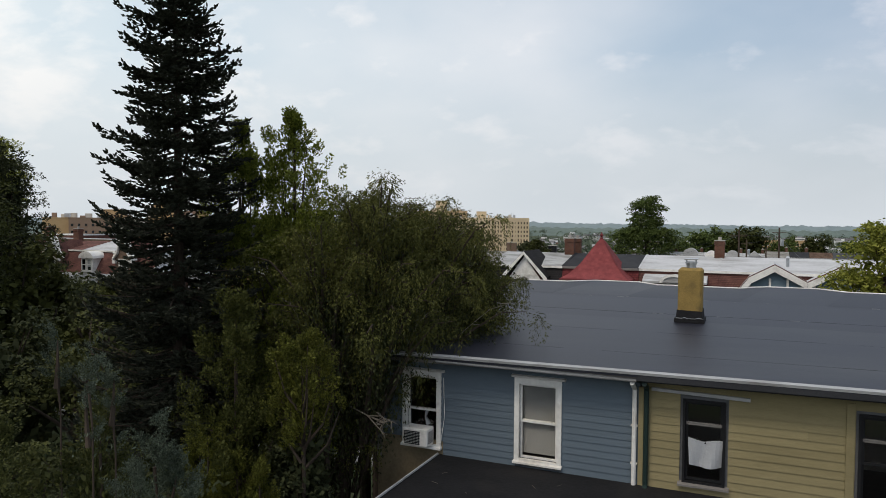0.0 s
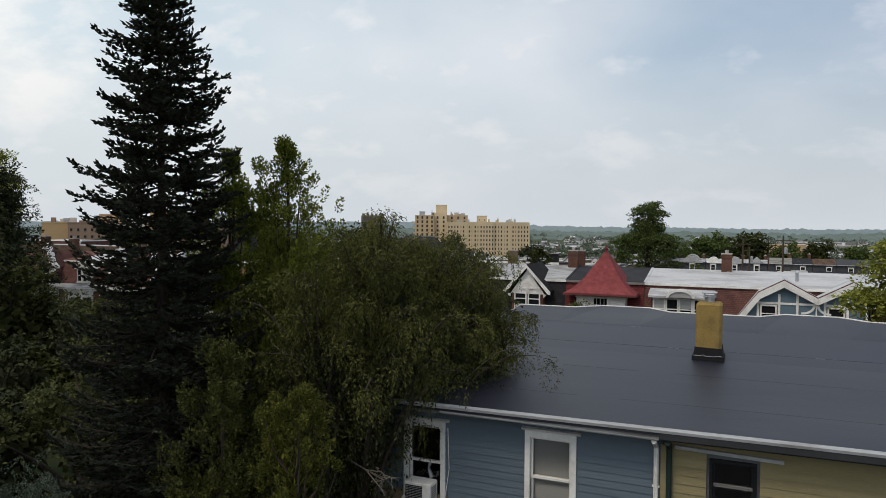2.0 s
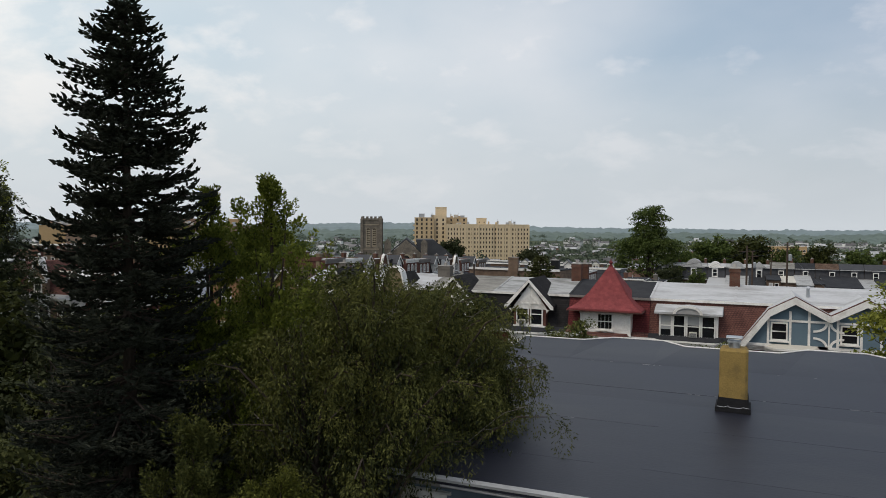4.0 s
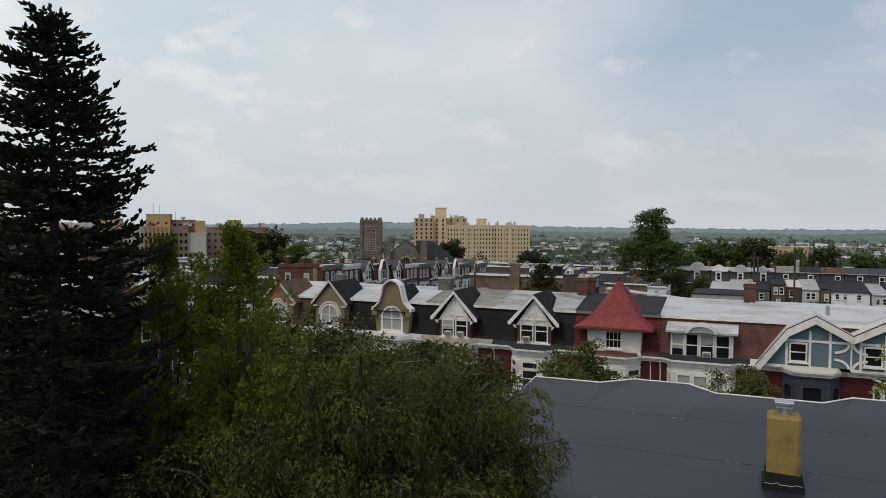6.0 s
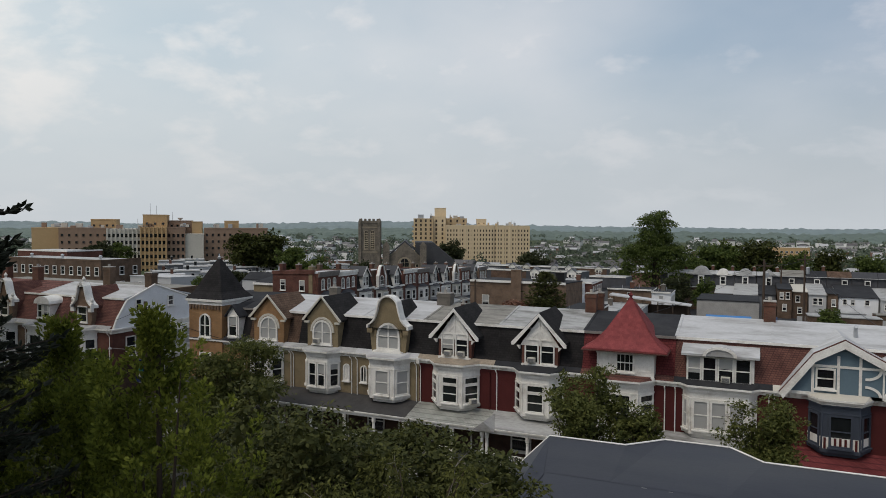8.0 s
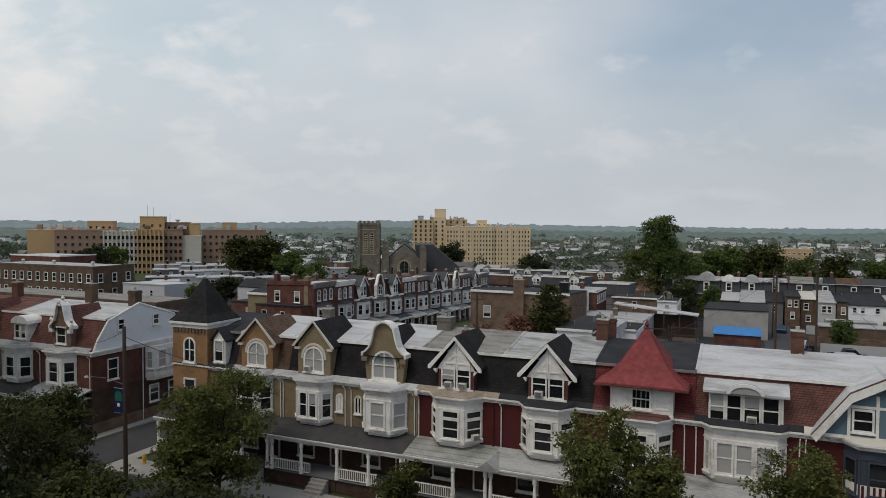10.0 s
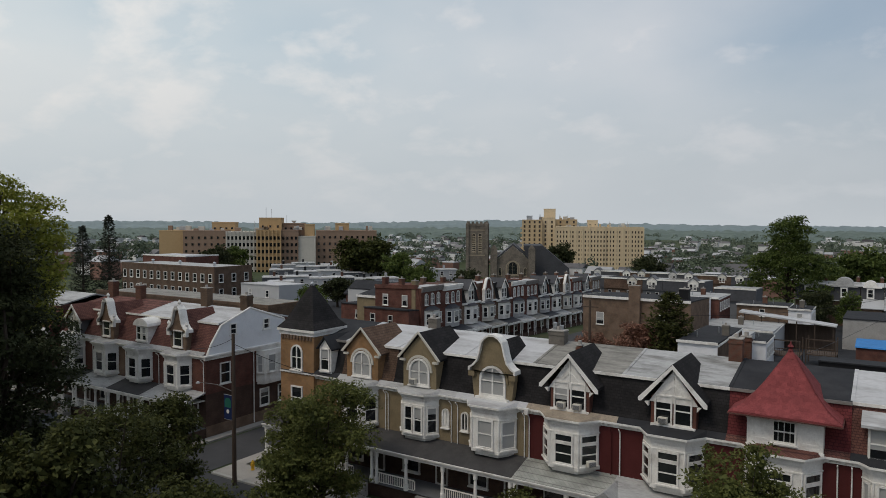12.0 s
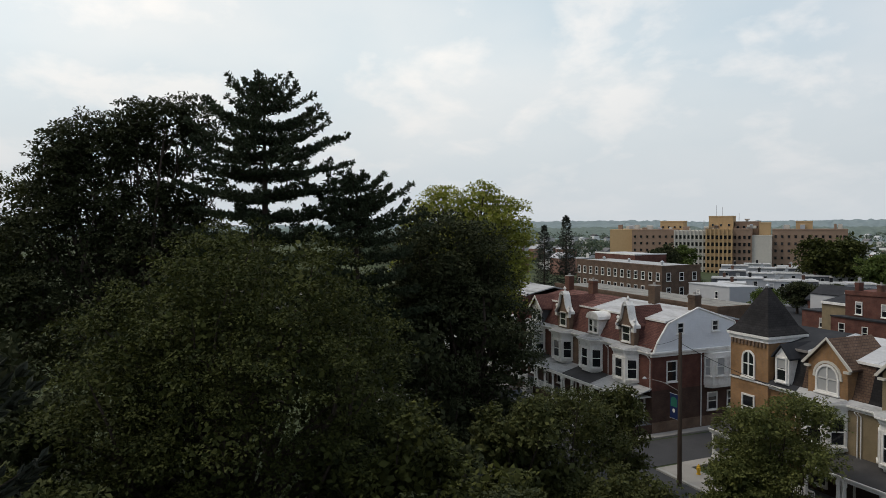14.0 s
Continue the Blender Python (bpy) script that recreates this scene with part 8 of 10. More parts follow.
# white rear wings
for k, (x, y, w, d, top, wm, rm, fall) in enumerate(((-27.2, 96.5, 4.4, 15.0, 6.2, "dark_brick", "dark_roof", 0.25), (-41.0, 131.7, 7.1, 14.8, 6.2, "white_siding", "silver_roof", 0.2), (-40.0, 146.6, 7.4, 10.5, 6.1, "red_brick", "silver_roof", 0.2), (-33.6, 134.0, 11.6, 14.0, 2.6, "pale_siding", "silver_roof", 0.3), (-25.6, 119.5, 4.6, 8.0, 3.2, "white_siding", "dark_roof", 0.2), (-31.2, 156.0, 8.8, 8.0, 4.3, "brown_brick", "dark_roof", 0.2), (-22.3, 155.4, 3.7, 8.4, 4.0, "white_siding", "dark_roof", 0.2))):
    z_ = ground_z(x, y + d / 2)
    hgt = top - z_
    hh_ = simple_house("rear_wing", x, y, z_, w, d, hgt, "long white-sided rear wing with a low flat roof" if wm in ("pale_siding", "white_siding") else "brick rear wing with a low flat roof", wm, rm, wins=((0.5, hgt - 2.2, 0.9, 1.4),) if k not in (0, 3) else (), side_wins=tuple((u, hgt - 2.5, 0.9, 1.6) for u in (0.14, 0.32, 0.5, 0.68, 0.86)) if d > 7.9 and k not in (0, 3, 5) else (), group="rear wings", slope=fall)
    part("roof_edge", Geo().box(w + 0.022, w + 0.12, -0.1, d, hgt - fall - 0.22, hgt - fall - 0.02).box(-0.1, w + 0.02, -0.30, -0.16, hgt - 0.28, hgt + 0.02), M["white"], hh_, "white eaves board")
    if k == 0:
        part("front_boards", Geo().box(0.02, w - 0.02, -0.06, -0.004, -1.0, hgt - 0.3), M["white_siding"], hh_, "white boarded front")
    if k != 4:
        chimney(hh_, w * (0.9 if k == 0 else 0.5), d * 0.45, hgt - 0.8, hgt + 1.1, 0.8, 0.7, ("grime_stone", "black", "chim_brick")[k % 3])
    for q in range(2):
        part("vent_pipe", Geo().tube([(w * (0.3 + 0.35 * q), d * (0.25 + 0.3 * q), hgt - 0.5), (w * (0.3 + 0.35 * q), d * (0.25 + 0.3 * q), hgt + 0.55)], 0.07, 8), M["metal"], hh_)
cp = thing("carport", pose(0, 0, 0), "long lean-to with a sloping white roof on dark posts", "carport")
part("roof", Geo().prism([(-29.2, 3.95), (-14.1, 2.45), (-14.1, 2.25), (-29.2, 3.7)], 146.6, 150.0), M["white_roof"], cp)
part("back_wall", Geo().box(-29.0, -14.4, 149.7, 149.9, -2.6, 2.0), M["wood_dark"], cp)
for k in range(6):
    part("post", Geo().box(-28.4 + k * 2.75, -28.24 + k * 2.75, 146.9, 147.06, -2.6, 3.62 - k * 0.274), M["wood_dark"], cp)
for k in range(2):
    dk = thing("wooden_deck", pose(-21.5 + k * 4.4, 127.0 + k * 3, -1.6), "dark weathered wooden deck with railings in a back yard", "deck", "wooden decks")
    part("floor", Geo().box(0, 4.0, 0, 4.0, 1.7, 1.85), M["wood_dark"], dk)
    for px_, py_ in ((0, 0), (3.85, 0), (0, 3.85), (3.85, 3.85)):
        part("post", Geo().box(px_, px_ + 0.14, py_, py_ + 0.14, -0.3, 4.1), M["wood_dark"], dk)
    part("top_rail", Geo().box(0.15, 3.84, 0.02, 0.1, 2.75, 2.85), M["wood_dark"], dk)
    for q in range(12):
        part("baluster", Geo().box(0.35 + q * 0.3, 0.40 + q * 0.3, 0.04, 0.08, 1.86, 2.749), M["wood_dark"], dk)
    part("beam", Geo().box(0.15, 3.84, 0.02, 0.12, 3.95, 4.1), M["wood_dark"], dk)
simple_house("rear_wing", -30.0, 109.0, ground_z(0, 112), 7.2, 13.0, 5.0, "white-fronted rear wing with a grey flat roof", "pale_siding", "silver_roof", wins=((0.8, 2.6, 0.9, 1.3),), side_wins=((0.3, 2.6, 0.8, 1.3), (0.7, 2.6, 0.8, 1.3)))
for k, (x_, y_, w_) in enumerate(((-19.0, 101.0, 7.0), (-11.0, 103.0, 7.0), (-14.0, 112.0, 9.0))):
    simple_house("low_shed", x_, y_, ground_z(0, y_), w_, 5.0, 2.6 + 0.3 * k, "low black-roofed shed in a dark back yard", "black", "dark_roof", wins=(), group="low sheds")
simple_house("garage", -13.6, 154.5, ground_z(0, 155), 11.2, 14.0, 5.5, "pale rendered garage with a flat dark roof on the alley", "pale_render", "dark_roof", wins=(), slope=0.2)
simple_house("brick_shed", -10.8, 133.0, ground_z(0, 134), 7.0, 4.5, 3.0, "low brick shed under a blue tarpaulin", "red_brick", "dark_roof", wins=())
solid("tarpaulin", Geo().prism([(132.7, -1.55 + 2.95), (132.85, -1.55 + 3.12), (137.8, -1.55 + 3.62), (137.8, -1.55 + 3.5), (132.85, -1.55 + 3.04)], -10.9, -3.7, "x"), M["tarp"], "bright blue tarpaulin over the shed roof", "tarpaulin")
for k in range(5):
    solid("wheelie_bin", Geo().prism([(0.0, 0.0), (0.55, 0.0), (0.62, 1.0), (0.0, 1.05)], 0.0, 0.55, "x").box(0.0, 0.55, -0.04, 0.66, 1.06, 1.12), M[("black", "green_pipe", "navy")[k % 3]], "dark plastic wheelie bin beside the alley", "bin", group="wheelie bins").matrix_world = pose(3.2 + (k % 2) * 0.8, 124.0 + k * 5.5, ground_z(0, 124.0 + k * 5.5) + 0.02, 0, 0, 20 * k)
g = Geo().add([(-3.0, 66.0, 0.03), (2.6, 66.0, 0.03), (2.6, 100.0, 0.03), (-3.0, 100.0, 0.03), (2.6, 240.0, ground_z(0, 240) + 0.03), (-3.0, 240.0, ground_z(0, 240) + 0.03)], [(0, 1, 2, 3), (3, 2, 4, 5)])
solid("alley", g, M["asphalt"], "worn asphalt alley between the back yards", "road", "structure")
g = Geo().add([(-48, 66.2, 0.012), (60, 66.2, 0.012), (60, 100, 0.012), (-48, 100, 0.012), (60, 240, ground_z(0, 240) + 0.012), (-48, 240, ground_z(0, 240) + 0.012)], [(0, 1, 2, 3), (3, 2, 4, 5)])
solid("back_yards", g, M["dark_roof"], "dark paved back yards behind the row", "ground", "structure")
for k in range(9):
    x = -36 + k * 6.1
    simple_house("back_extension", x, FRONT + 10.6, 0.0, 4.0, 8.0 + (k % 3) * 2.5, 6.6 - (k % 2) * 1.2, "low dark back extension of a row house", ("red_brick", "grey_siding", "pale_siding")[k % 3], ("dark_roof", "silver_roof", "grey_roof")[k % 3], wins=(), group="back extensions", slope=0.5)
# lots west of the side street
g = Geo().add([(-190, 70.0, 0.012), (-66.2, 70.0, 0.012), (-66.2, 100, 0.012), (-190, 100, 0.012), (-66.2, 235, ground_z(0, 235) + 0.012), (-190, 235, ground_z(0, 235) + 0.012)], [(0, 1, 2, 3), (3, 2, 4, 5)])
solid("back_lots", g, M["dark_roof"], "dark paved back lots west of the side street", "ground", "structure")
simple_house("rear_wing", -91.0, 112.0, ground_z(0, 117), 15.0, 9.0, 5.6, "low dark brick rear wing with a flat grey roof", "red_brick", "dark_roof", wins=((0.25, 3.0, 0.9, 1.5), (0.55, 3.0, 0.9, 1.5), (0.8, 3.0, 0.9, 1.5)))
simple_house("rear_wing", -108.0, 134.0, ground_z(0, 138), 12.0, 9.0, 6.6, "low house with a dark sloping roof among back lots", "pale_siding", "dark_roof", wins=((0.3, 3.6, 0.9, 1.5), (0.7, 3.6, 0.9, 1.5)), slope=1.6)
simple_house("rear_wing", -131.0, 124.0, ground_z(0, 128), 12.0, 9.0, 6.8, "white-sided house with a pale flat roof among back lots", "pale_siding", "white_roof", wins=((0.25, 4.0, 0.9, 1.5), (0.7, 4.0, 0.9, 1.5)))
# mansard row at the end of the alley, with its rear wings towards the alley
def mansard_house(x, w, wall, slope_m, style, wx=0.5):
    """Row house with a slate-hung upper floor under a short front slope; front towards -y."""
    h = thing("mansard_house", pose(x, 203.0, -4.65), {"dome": "row house with a white round dormer over slate", "arch": "slate-hung row house with a low arched dormer", "gable": "slate-hung row house with a small gabled dormer", "flat": "slate-hung row house with a white flat dormer roof"}.get(style, "slate-hung row house with a short roof slope and one dormer window"), "house", "mansard row")
    part("wall", Geo().box(0, w, 0.05, 9.0, -1.5, 9.4), M["dark_brick"], h)
    part("mansard", Geo().prism([(-0.12, 9.4), (-0.46, 6.1), (0.045, 6.1), (0.045, 9.4)], 0.02, w - 0.02, "x"), M[wall], h)
    up = 10.9 if style == "plain" else 10.3
    part("roof", Geo().prism([(-0.55, 9.42), (-0.55, 9.56), (1.7, up), (9.0, up - 0.5), (9.0, up - 0.75), (1.7, up - 0.25)], -0.01, w + 0.01, "x"), M[slope_m], h)
    part("cornice", Geo().box(0, w, -0.68, -0.50, 5.85, 6.08), M["pale_siding"], h)
    part("gutter", Geo().box(0, w, -0.66, -0.56, 9.38, 9.52), M["pale_siding"], h)
    ww = 2.7 if style == "flat" else 1.25
    part("dormer_cheek", Geo().box(w * wx - ww / 2 - 0.16, w * wx + ww / 2 + 0.16, -0.62, -0.1, 6.55, 9.3), M["pale_siding" if style != "plain" else wall], h)
    window(h, w * wx, -0.624, 6.9, ww, 2.05, frame_w=0.17)
    if style in ("dome", "arch"):
        r = w * 0.30
        n_ = 12
        arc_ = [(w * wx + r * math.cos(math.pi * q / n_), 9.55 + r * 0.95 * math.sin(math.pi * q / n_)) for q in range(n_ + 1)]
        part("dormer_roof", Geo().prism(arc_, -0.75, 2.0), M["white" if style == "dome" else "silver_roof"], h)
        part("dormer_brow", Geo().box(w * 0.08, w * 0.92, -0.80, -0.552, 9.2, 9.6), M["white" if style == "dome" else "silver_roof"], h)
    elif style == "gable":
        part("dormer_roof", Geo().prism([(w * wx - 1.7, 9.55), (w * wx + 1.7, 9.55), (w * wx, 11.0)], -0.75, 2.0), M["silver_roof"], h)
    elif style == "flat":
        part("dormer_roof", Geo().box(0.3, w - 0.3, -0.9, 2.6, 9.6, 9.8), M["white_roof"], h)
    if wx < 0.6:
        chimney(h, w * 0.9, 4.0, up - 0.6, up + 1.0, 0.7, 0.7)
    return h


def alley_wing(x, w, front, z_front, z_back, wall, roofm, wins):
    """Rear wing whose roof rises towards its house; wins: (share of width, sill, w, h)."""
    d = 202.9 - front
    h = thing("alley_wing", pose(x, front, -4.3), "white-sided rear wing with a low roof on the alley" if wall in ("pale_siding", "white_siding", "cream") else "dark rear wing with a low roof on the alley", "house", "alley wings")
    zf, zb = z_front + 4.3, z_back + 4.3
    part("wall", Geo().prism([(0, -1.0), (d, -1.0), (d, zb - 0.14), (0, zf - 0.14)], 0, w, "x"), M[wall], h)
    part("roof", Geo().prism([(-0.3, zf - 0.02), (-0.3, zf - 0.16), (d, zb - 0.135), (d, zb)], -0.12, w + 0.12, "x"), M[roofm], h)
    for u, zz, ww, hh in wins:
        window(h, u * w, -0.004, zz + 4.3, ww, hh, frame_w=0.11)
    return h


for x, w, wall, sm, st, wx in ((-26.1, 6.8, "slate", "white_roof", "flat", 0.5), (-19.2, 6.6, "slate", "silver_roof", "arch", 0.5), (-12.5, 4.5, "slate", "white_roof", "dome", 0.42), (-7.9, 5.1, "slate", "silver_roof", "arch", 0.5), (-2.7, 5.3, "slate", "silver_roof", "gable", 0.52),
                               (2.7, 5.6, "slate", "grey_roof", "plain", 0.45), (8.4, 4.5, "slate", "dark_roof", "plain", 0.53), (13.0, 5.2, "slate", "brown_shingle", "plain", 0.71), (18.3, 5.3, "slate", "slate", "plain", 0.6), (23.7, 5.3, "slate", "slate", "plain", 0.45), (29.1, 5.3, "slate", "grey_roof", "plain", 0.5), (34.5, 5.3, "slate", "brown_shingle", "plain", 0.62), (39.9, 5.3, "slate", "dark_roof", "plain", 0.5), (45.3, 5.3, "slate", "grey_roof", "plain", 0.55)):
    mansard_house(x, w, wall, sm, st, wx)
for x, w, fr, zf, zb, wall, rm, wins in ((-23.6, 4.6, 190.0, 0.4, 2.0, "dark_brick", "dark_roof", ((0.5, -1.8, 1.0, 1.5),)), (-12.0, 4.0, 192.0, 1.0, 2.0, "dark_brick", "pale_siding", ((0.5, -1.4, 1.6, 1.5),)), (-7.7, 5.2, 189.0, 1.1, 2.7, "grey_siding", "silver_roof", ((0.3, -1.4, 1.0, 1.5), (0.7, -1.4, 1.0, 1.5))), (-2.3, 3.7, 191.0, 1.2, 2.5, "grey_siding", "dark_roof", ((0.5, -1.2, 1.0, 1.5),)),
                                         (1.7, 3.0, 188.0, 2.9, 3.2, "dark_brick", "dark_roof", ((0.3, 0.5, 0.9, 1.6), (0.72, 0.5, 0.9, 1.6), (0.5, -2.2, 0.9, 1.6))), (4.9, 3.1, 189.5, 2.3, 3.0, "dark_brick", "cream", ((0.35, -0.2, 1.0, 1.5), (0.5, -2.8, 1.0, 1.5))), (8.2, 3.5, 188.0, 1.9, 3.3, "pale_siding", "silver_roof", ((0.35, -0.5, 0.95, 1.6), (0.66, -0.5, 0.95, 1.6))), (11.9, 2.0, 187.5, 2.3, 2.6, "dark_brick", "dark_roof", ((0.6, -0.6, 0.9, 1.6),)),
                                         (14.1, 7.7, 188.0, 1.6, 3.3, "white_siding", "dark_roof", ((0.16, -0.2, 0.85, 1.3), (0.36, -0.2, 0.85, 1.3), (0.72, -0.2, 0.95, 1.3))), (22.1, 3.2, 186.0, 1.4, 2.7, "pale_siding", "silver_roof", ((0.3, -0.9, 0.85, 1.5), (0.7, -0.9, 0.85, 1.5))), (25.7, 4.6, 189.0, 1.6, 3.0, "grey_siding", "dark_roof", ((0.5, -0.4, 0.9, 1.5),)), (30.6, 6.4, 188.0, 1.5, 3.1, "white_siding", "slate", ((0.3, -0.4, 0.9, 1.4), (0.7, -0.4, 0.9, 1.4))), (37.4, 4.2, 187.0, 2.2, 2.8, "dark_brick", "dark_roof", ((0.5, -0.4, 0.9, 1.5),))):
    alley_wing(x, w, fr, zf, zb, wall, rm, wins)
for k, (x0_, x1_, y_, m_) in enumerate(((-20, -4, 104, "black"), (-16, -4, 111, "wood_dark"), (4, 22, 112, "wood_dark"), (5, 26, 139, "pale_siding"), (4, 30, 150, "brown_brick"), (5, 30, 172, "pale_siding"), (-34, -12, 90, "wood_dark"), (-34, -10, 82, "black"))):
    solid("yard_fence", Geo().box(x0_, x1_, y_, y_ + 0.15, ground_z(0, y_) - 0.5, ground_z(0, y_) + 1.8), M[m_], "low yard fence behind the houses", "fence", group="yard fences")
for k, (x_, y_, w_, d_, h_, wm, rm) in enumerate(((6, 156, 12, 7, 3.4, "dark_brick", "silver_roof"), (20, 158, 11, 7, 3.6, "brown_brick", "grey_roof"), (9, 176, 9, 6, 2.9, "pale_siding", "silver_roof"), (20, 177, 12, 6, 2.8, "dark_brick", "grey_roof"), (-14, 104.5, 8, 5, 3.0, "black", "dark_roof"))):
    simple_house("garage", x_, y_, ground_z(0, y_ + 3), w_, d_, h_, "low flat-roofed garage in the back yards", wm, rm, wins=(), group="garages")
# far rows along x
fam = [("grey_siding", "silver_roof", "white", "slate"), ("dark_brick", "dark_roof", "cream", "brown_shingle"), ("grey_siding", "grey_roof", "pale_siding", "slate"), ("dark_brick", "dark_roof", "white", "brown_shingle"), ("grey_siding", "silver_roof", "white", "slate")]
for x0, y0, n_, hgt in ((-100.0, 262.0, 10, 9.0), (-80.0, 205.0, 6, 8.8), (52.0, 262.0, 9, 9.0)):
    for k in range(n_):
        wl_, rm, dm, ms_ = fam[(k * 3 + int(y0)) % 5]
        simple_house("far_row_house", x0 + k * 5.4, y0, ground_z(0, y0), 5.4, 10, hgt, "small row house with a dormer in a far row", wl_, rm, wins=((0.3, 3.8, 1.0, 1.5), (0.72, 3.8, 1.0, 1.5)), dorm=dm if k % 3 != 1 else None, porch_m="dark_roof", group="far row houses", mans=ms_)
simple_house("grey_house", -41.0, 184.0, ground_z(0, 188), 9.0, 9.0, 8.6, "grey slate-hung house with a pale flat roof", "grey_siding", "silver_roof", wins=((0.8, 5.6, 1.2, 1.9),), mans="slate")
# long brick block
def block(name, x, y, z, w, d, hgt, label, wall, rows, cols, ccols, turn=0, ww=1.3, wh=1.7, roofm="white_roof", z1=1.6, storey=3.3, pane="glass", cat="building"):
    h = thing(name, pose(x, y, z, 0, 0, turn), label, cat)
    part("wall", Geo().box(0, w, 0, d, -4, hgt), M[wall], h)
    part("roof", Geo().box(0.3, w - 0.3, 0.3, d - 0.3, hgt + 0.01, hgt + 0.15), M[roofm], h)
    part("parapet", Geo().box(-0.05, w + 0.05, -0.05, 0.25, hgt + 0.002, hgt + 0.4).box(w - 0.25, w + 0.05, 0.251, d, hgt + 0.002, hgt + 0.4), M["white" if roofm == "white_roof" else wall], h)
    for r in range(rows):
        for c in range(cols):
            window(h, (c + 0.5) * w / cols, -0.004, z1 + r * storey, ww, wh, frame_w=0.12)
        for c in range(ccols):
            window(h, w + 0.004, (c + 0.5) * d / ccols, z1 + r * storey, ww, wh, turn=90, frame_w=0.12)
    return h
b1 = block("brick_block", -176, 124, -1.9, 36, 11.5, 10.2, "long red brick block with a flat pale roof", "dark_brick", 2, 13, 3, ww=1.3, wh=2.0, z1=3.4, storey=3.5, roofm="silver_roof")
for x in (6, 17, 30):
    part("roof_vent", Geo().lathe([(0.3, 10.3), (0.3, 11.0), (0.5, 11.1), (0.1, 11.4)], x, 5, 8), M["metal"], b1)
block("brick_block", -205, 150, -2.0, 21, 12, 10.6, "low red brick block behind another", "red_brick", 2, 6, 2)
block("low_block", -112, 78, 0, 38, 8, 8.4, "low red brick block with a pale roof behind the corner house", "dark_brick", 1, 6, 2, roofm="grey_roof")
q45 = math.cos(radians(45))
spots_w = [(-152 + k * 6.3 * q45, 150 + k * 6.3 * q45, 6.3, 6.7 + 0.3 * (k % 2)) for k in range(6)] + [(-166 + k * 7.2 * q45, 166 + k * 7.2 * q45, 7.2, 8.0 - 0.4 * (k % 2)) for k in range(7)] + [(-186 + k * 8.2 * q45, 186 + k * 8.2 * q45, 8.2, 8.6 - 0.4 * (k % 2)) for k in range(8)] + [(-135, 136, 6.2, 6.6), (-204, 214, 9, 8.6), (-196, 222, 9, 8.2)]
for k, (x, y, w_, h_) in enumerate(spots_w):
    wh = simple_house("white_house", x, y, ground_z(0, y + 5), w_, 9, h_, "white-sided house with a flat white roof" if k % 3 else "grey-sided house with a flat pale roof", "pale_siding" if k % 3 else "grey_siding", "white_roof" if k % 4 else "silver_roof", turn=45, wins=((0.3, h_ - 2.4, 1, 1.5), (0.7, h_ - 2.4, 1, 1.5), (0.3, h_ - 5.4, 1, 1.5)), side_wins=((0.3, h_ - 2.4, 1, 1.5), (0.7, h_ - 2.4, 1, 1.5)), group="white houses")
    chimney(wh, w_ * 0.5, 4.0, h_ - 0.6, h_ + 1.0, 0.7, 0.7, ("chim_brick", "black", "metal")[k % 3])
for k, (x, y, w_) in enumerate(((-100, 140, 9), (-90, 138, 8), (-112, 138, 8))):
    gh = simple_house("gabled_house", x, y, ground_z(0, y + 4), w_, 8, 5.0, "small brick house with a dark pitched roof", "red_brick" if k else "tan_stone", "dark_roof", wins=((0.3, 2.8, 0.9, 1.3), (0.7, 2.8, 0.9, 1.3)), side_wins=((0.5, 2.8, 0.9, 1.3),), group="gabled houses")
    part("pitched_roof", Geo().prism([(-0.5, 5.0), (4.0, 7.8), (8.5, 5.0), (8.5, 4.7), (-0.5, 4.7)], -0.3, w_ + 0.3, "x"), M["dark_roof"], gh)
simple_house("dark_gabled_house", -84, 108, 0, 12, 10, 7.0, "house with a dark roof behind the tower", "tan_stone", "dark_roof", wins=((0.3, 3.5, 1, 1.5),), slope=-1.5)

# ---- landmarks ----
M["stone"] = mat("grey_brown_stone", (0.165, 0.142, 0.115), 0.95, 0.40, 0.5, 2.2, 0.3, dirt=(0.075, 0.066, 0.056), dirt_amt=0.7)
M["buff_stone"] = mat("buff_stone_trim", (0.30, 0.25, 0.18), 0.9, 0.2, 0.5, 3, 0.2)
M["hospital"] = mat("orange_tan_brick", (0.43, 0.295, 0.155), 0.9, 0.08, 0.1, 1.0, 0.05)
M["hospital_dark"] = mat("brown_tan_brick", (0.255, 0.175, 0.125), 0.9, 0.08, 0.1, 1.0, 0.05)
M["concrete_pale"] = mat("pale_concrete", (0.50, 0.47, 0.41), 0.9, 0.08, 0.1, 1.0, 0.05)
M["buff"] = mat("buff_brick", (0.60, 0.48, 0.315), 0.9, 0.06, 0.1, 1.0, 0.05)
# darker copy of buff: shade on the tall parts is put into the colour
M["buff_dark"] = mat("shaded_buff_brick", (0.50, 0.375, 0.225), 0.9, 0.08, 0.1, 1.0, 0.05)
M["bronze_glass"] = mat("bronze_window_glass", (0.055, 0.042, 0.030), 0.2, 0.3, 0.3, 2, 0.0, spec=0.5)


def at_bearing(px_yaw, d):
    """A point d metres out from the end of the flight, at a bearing in degrees left of +y."""
    return -6.1 - d * math.sin(radians(px_yaw)), 13.3 + d * math.cos(radians(px_yaw))


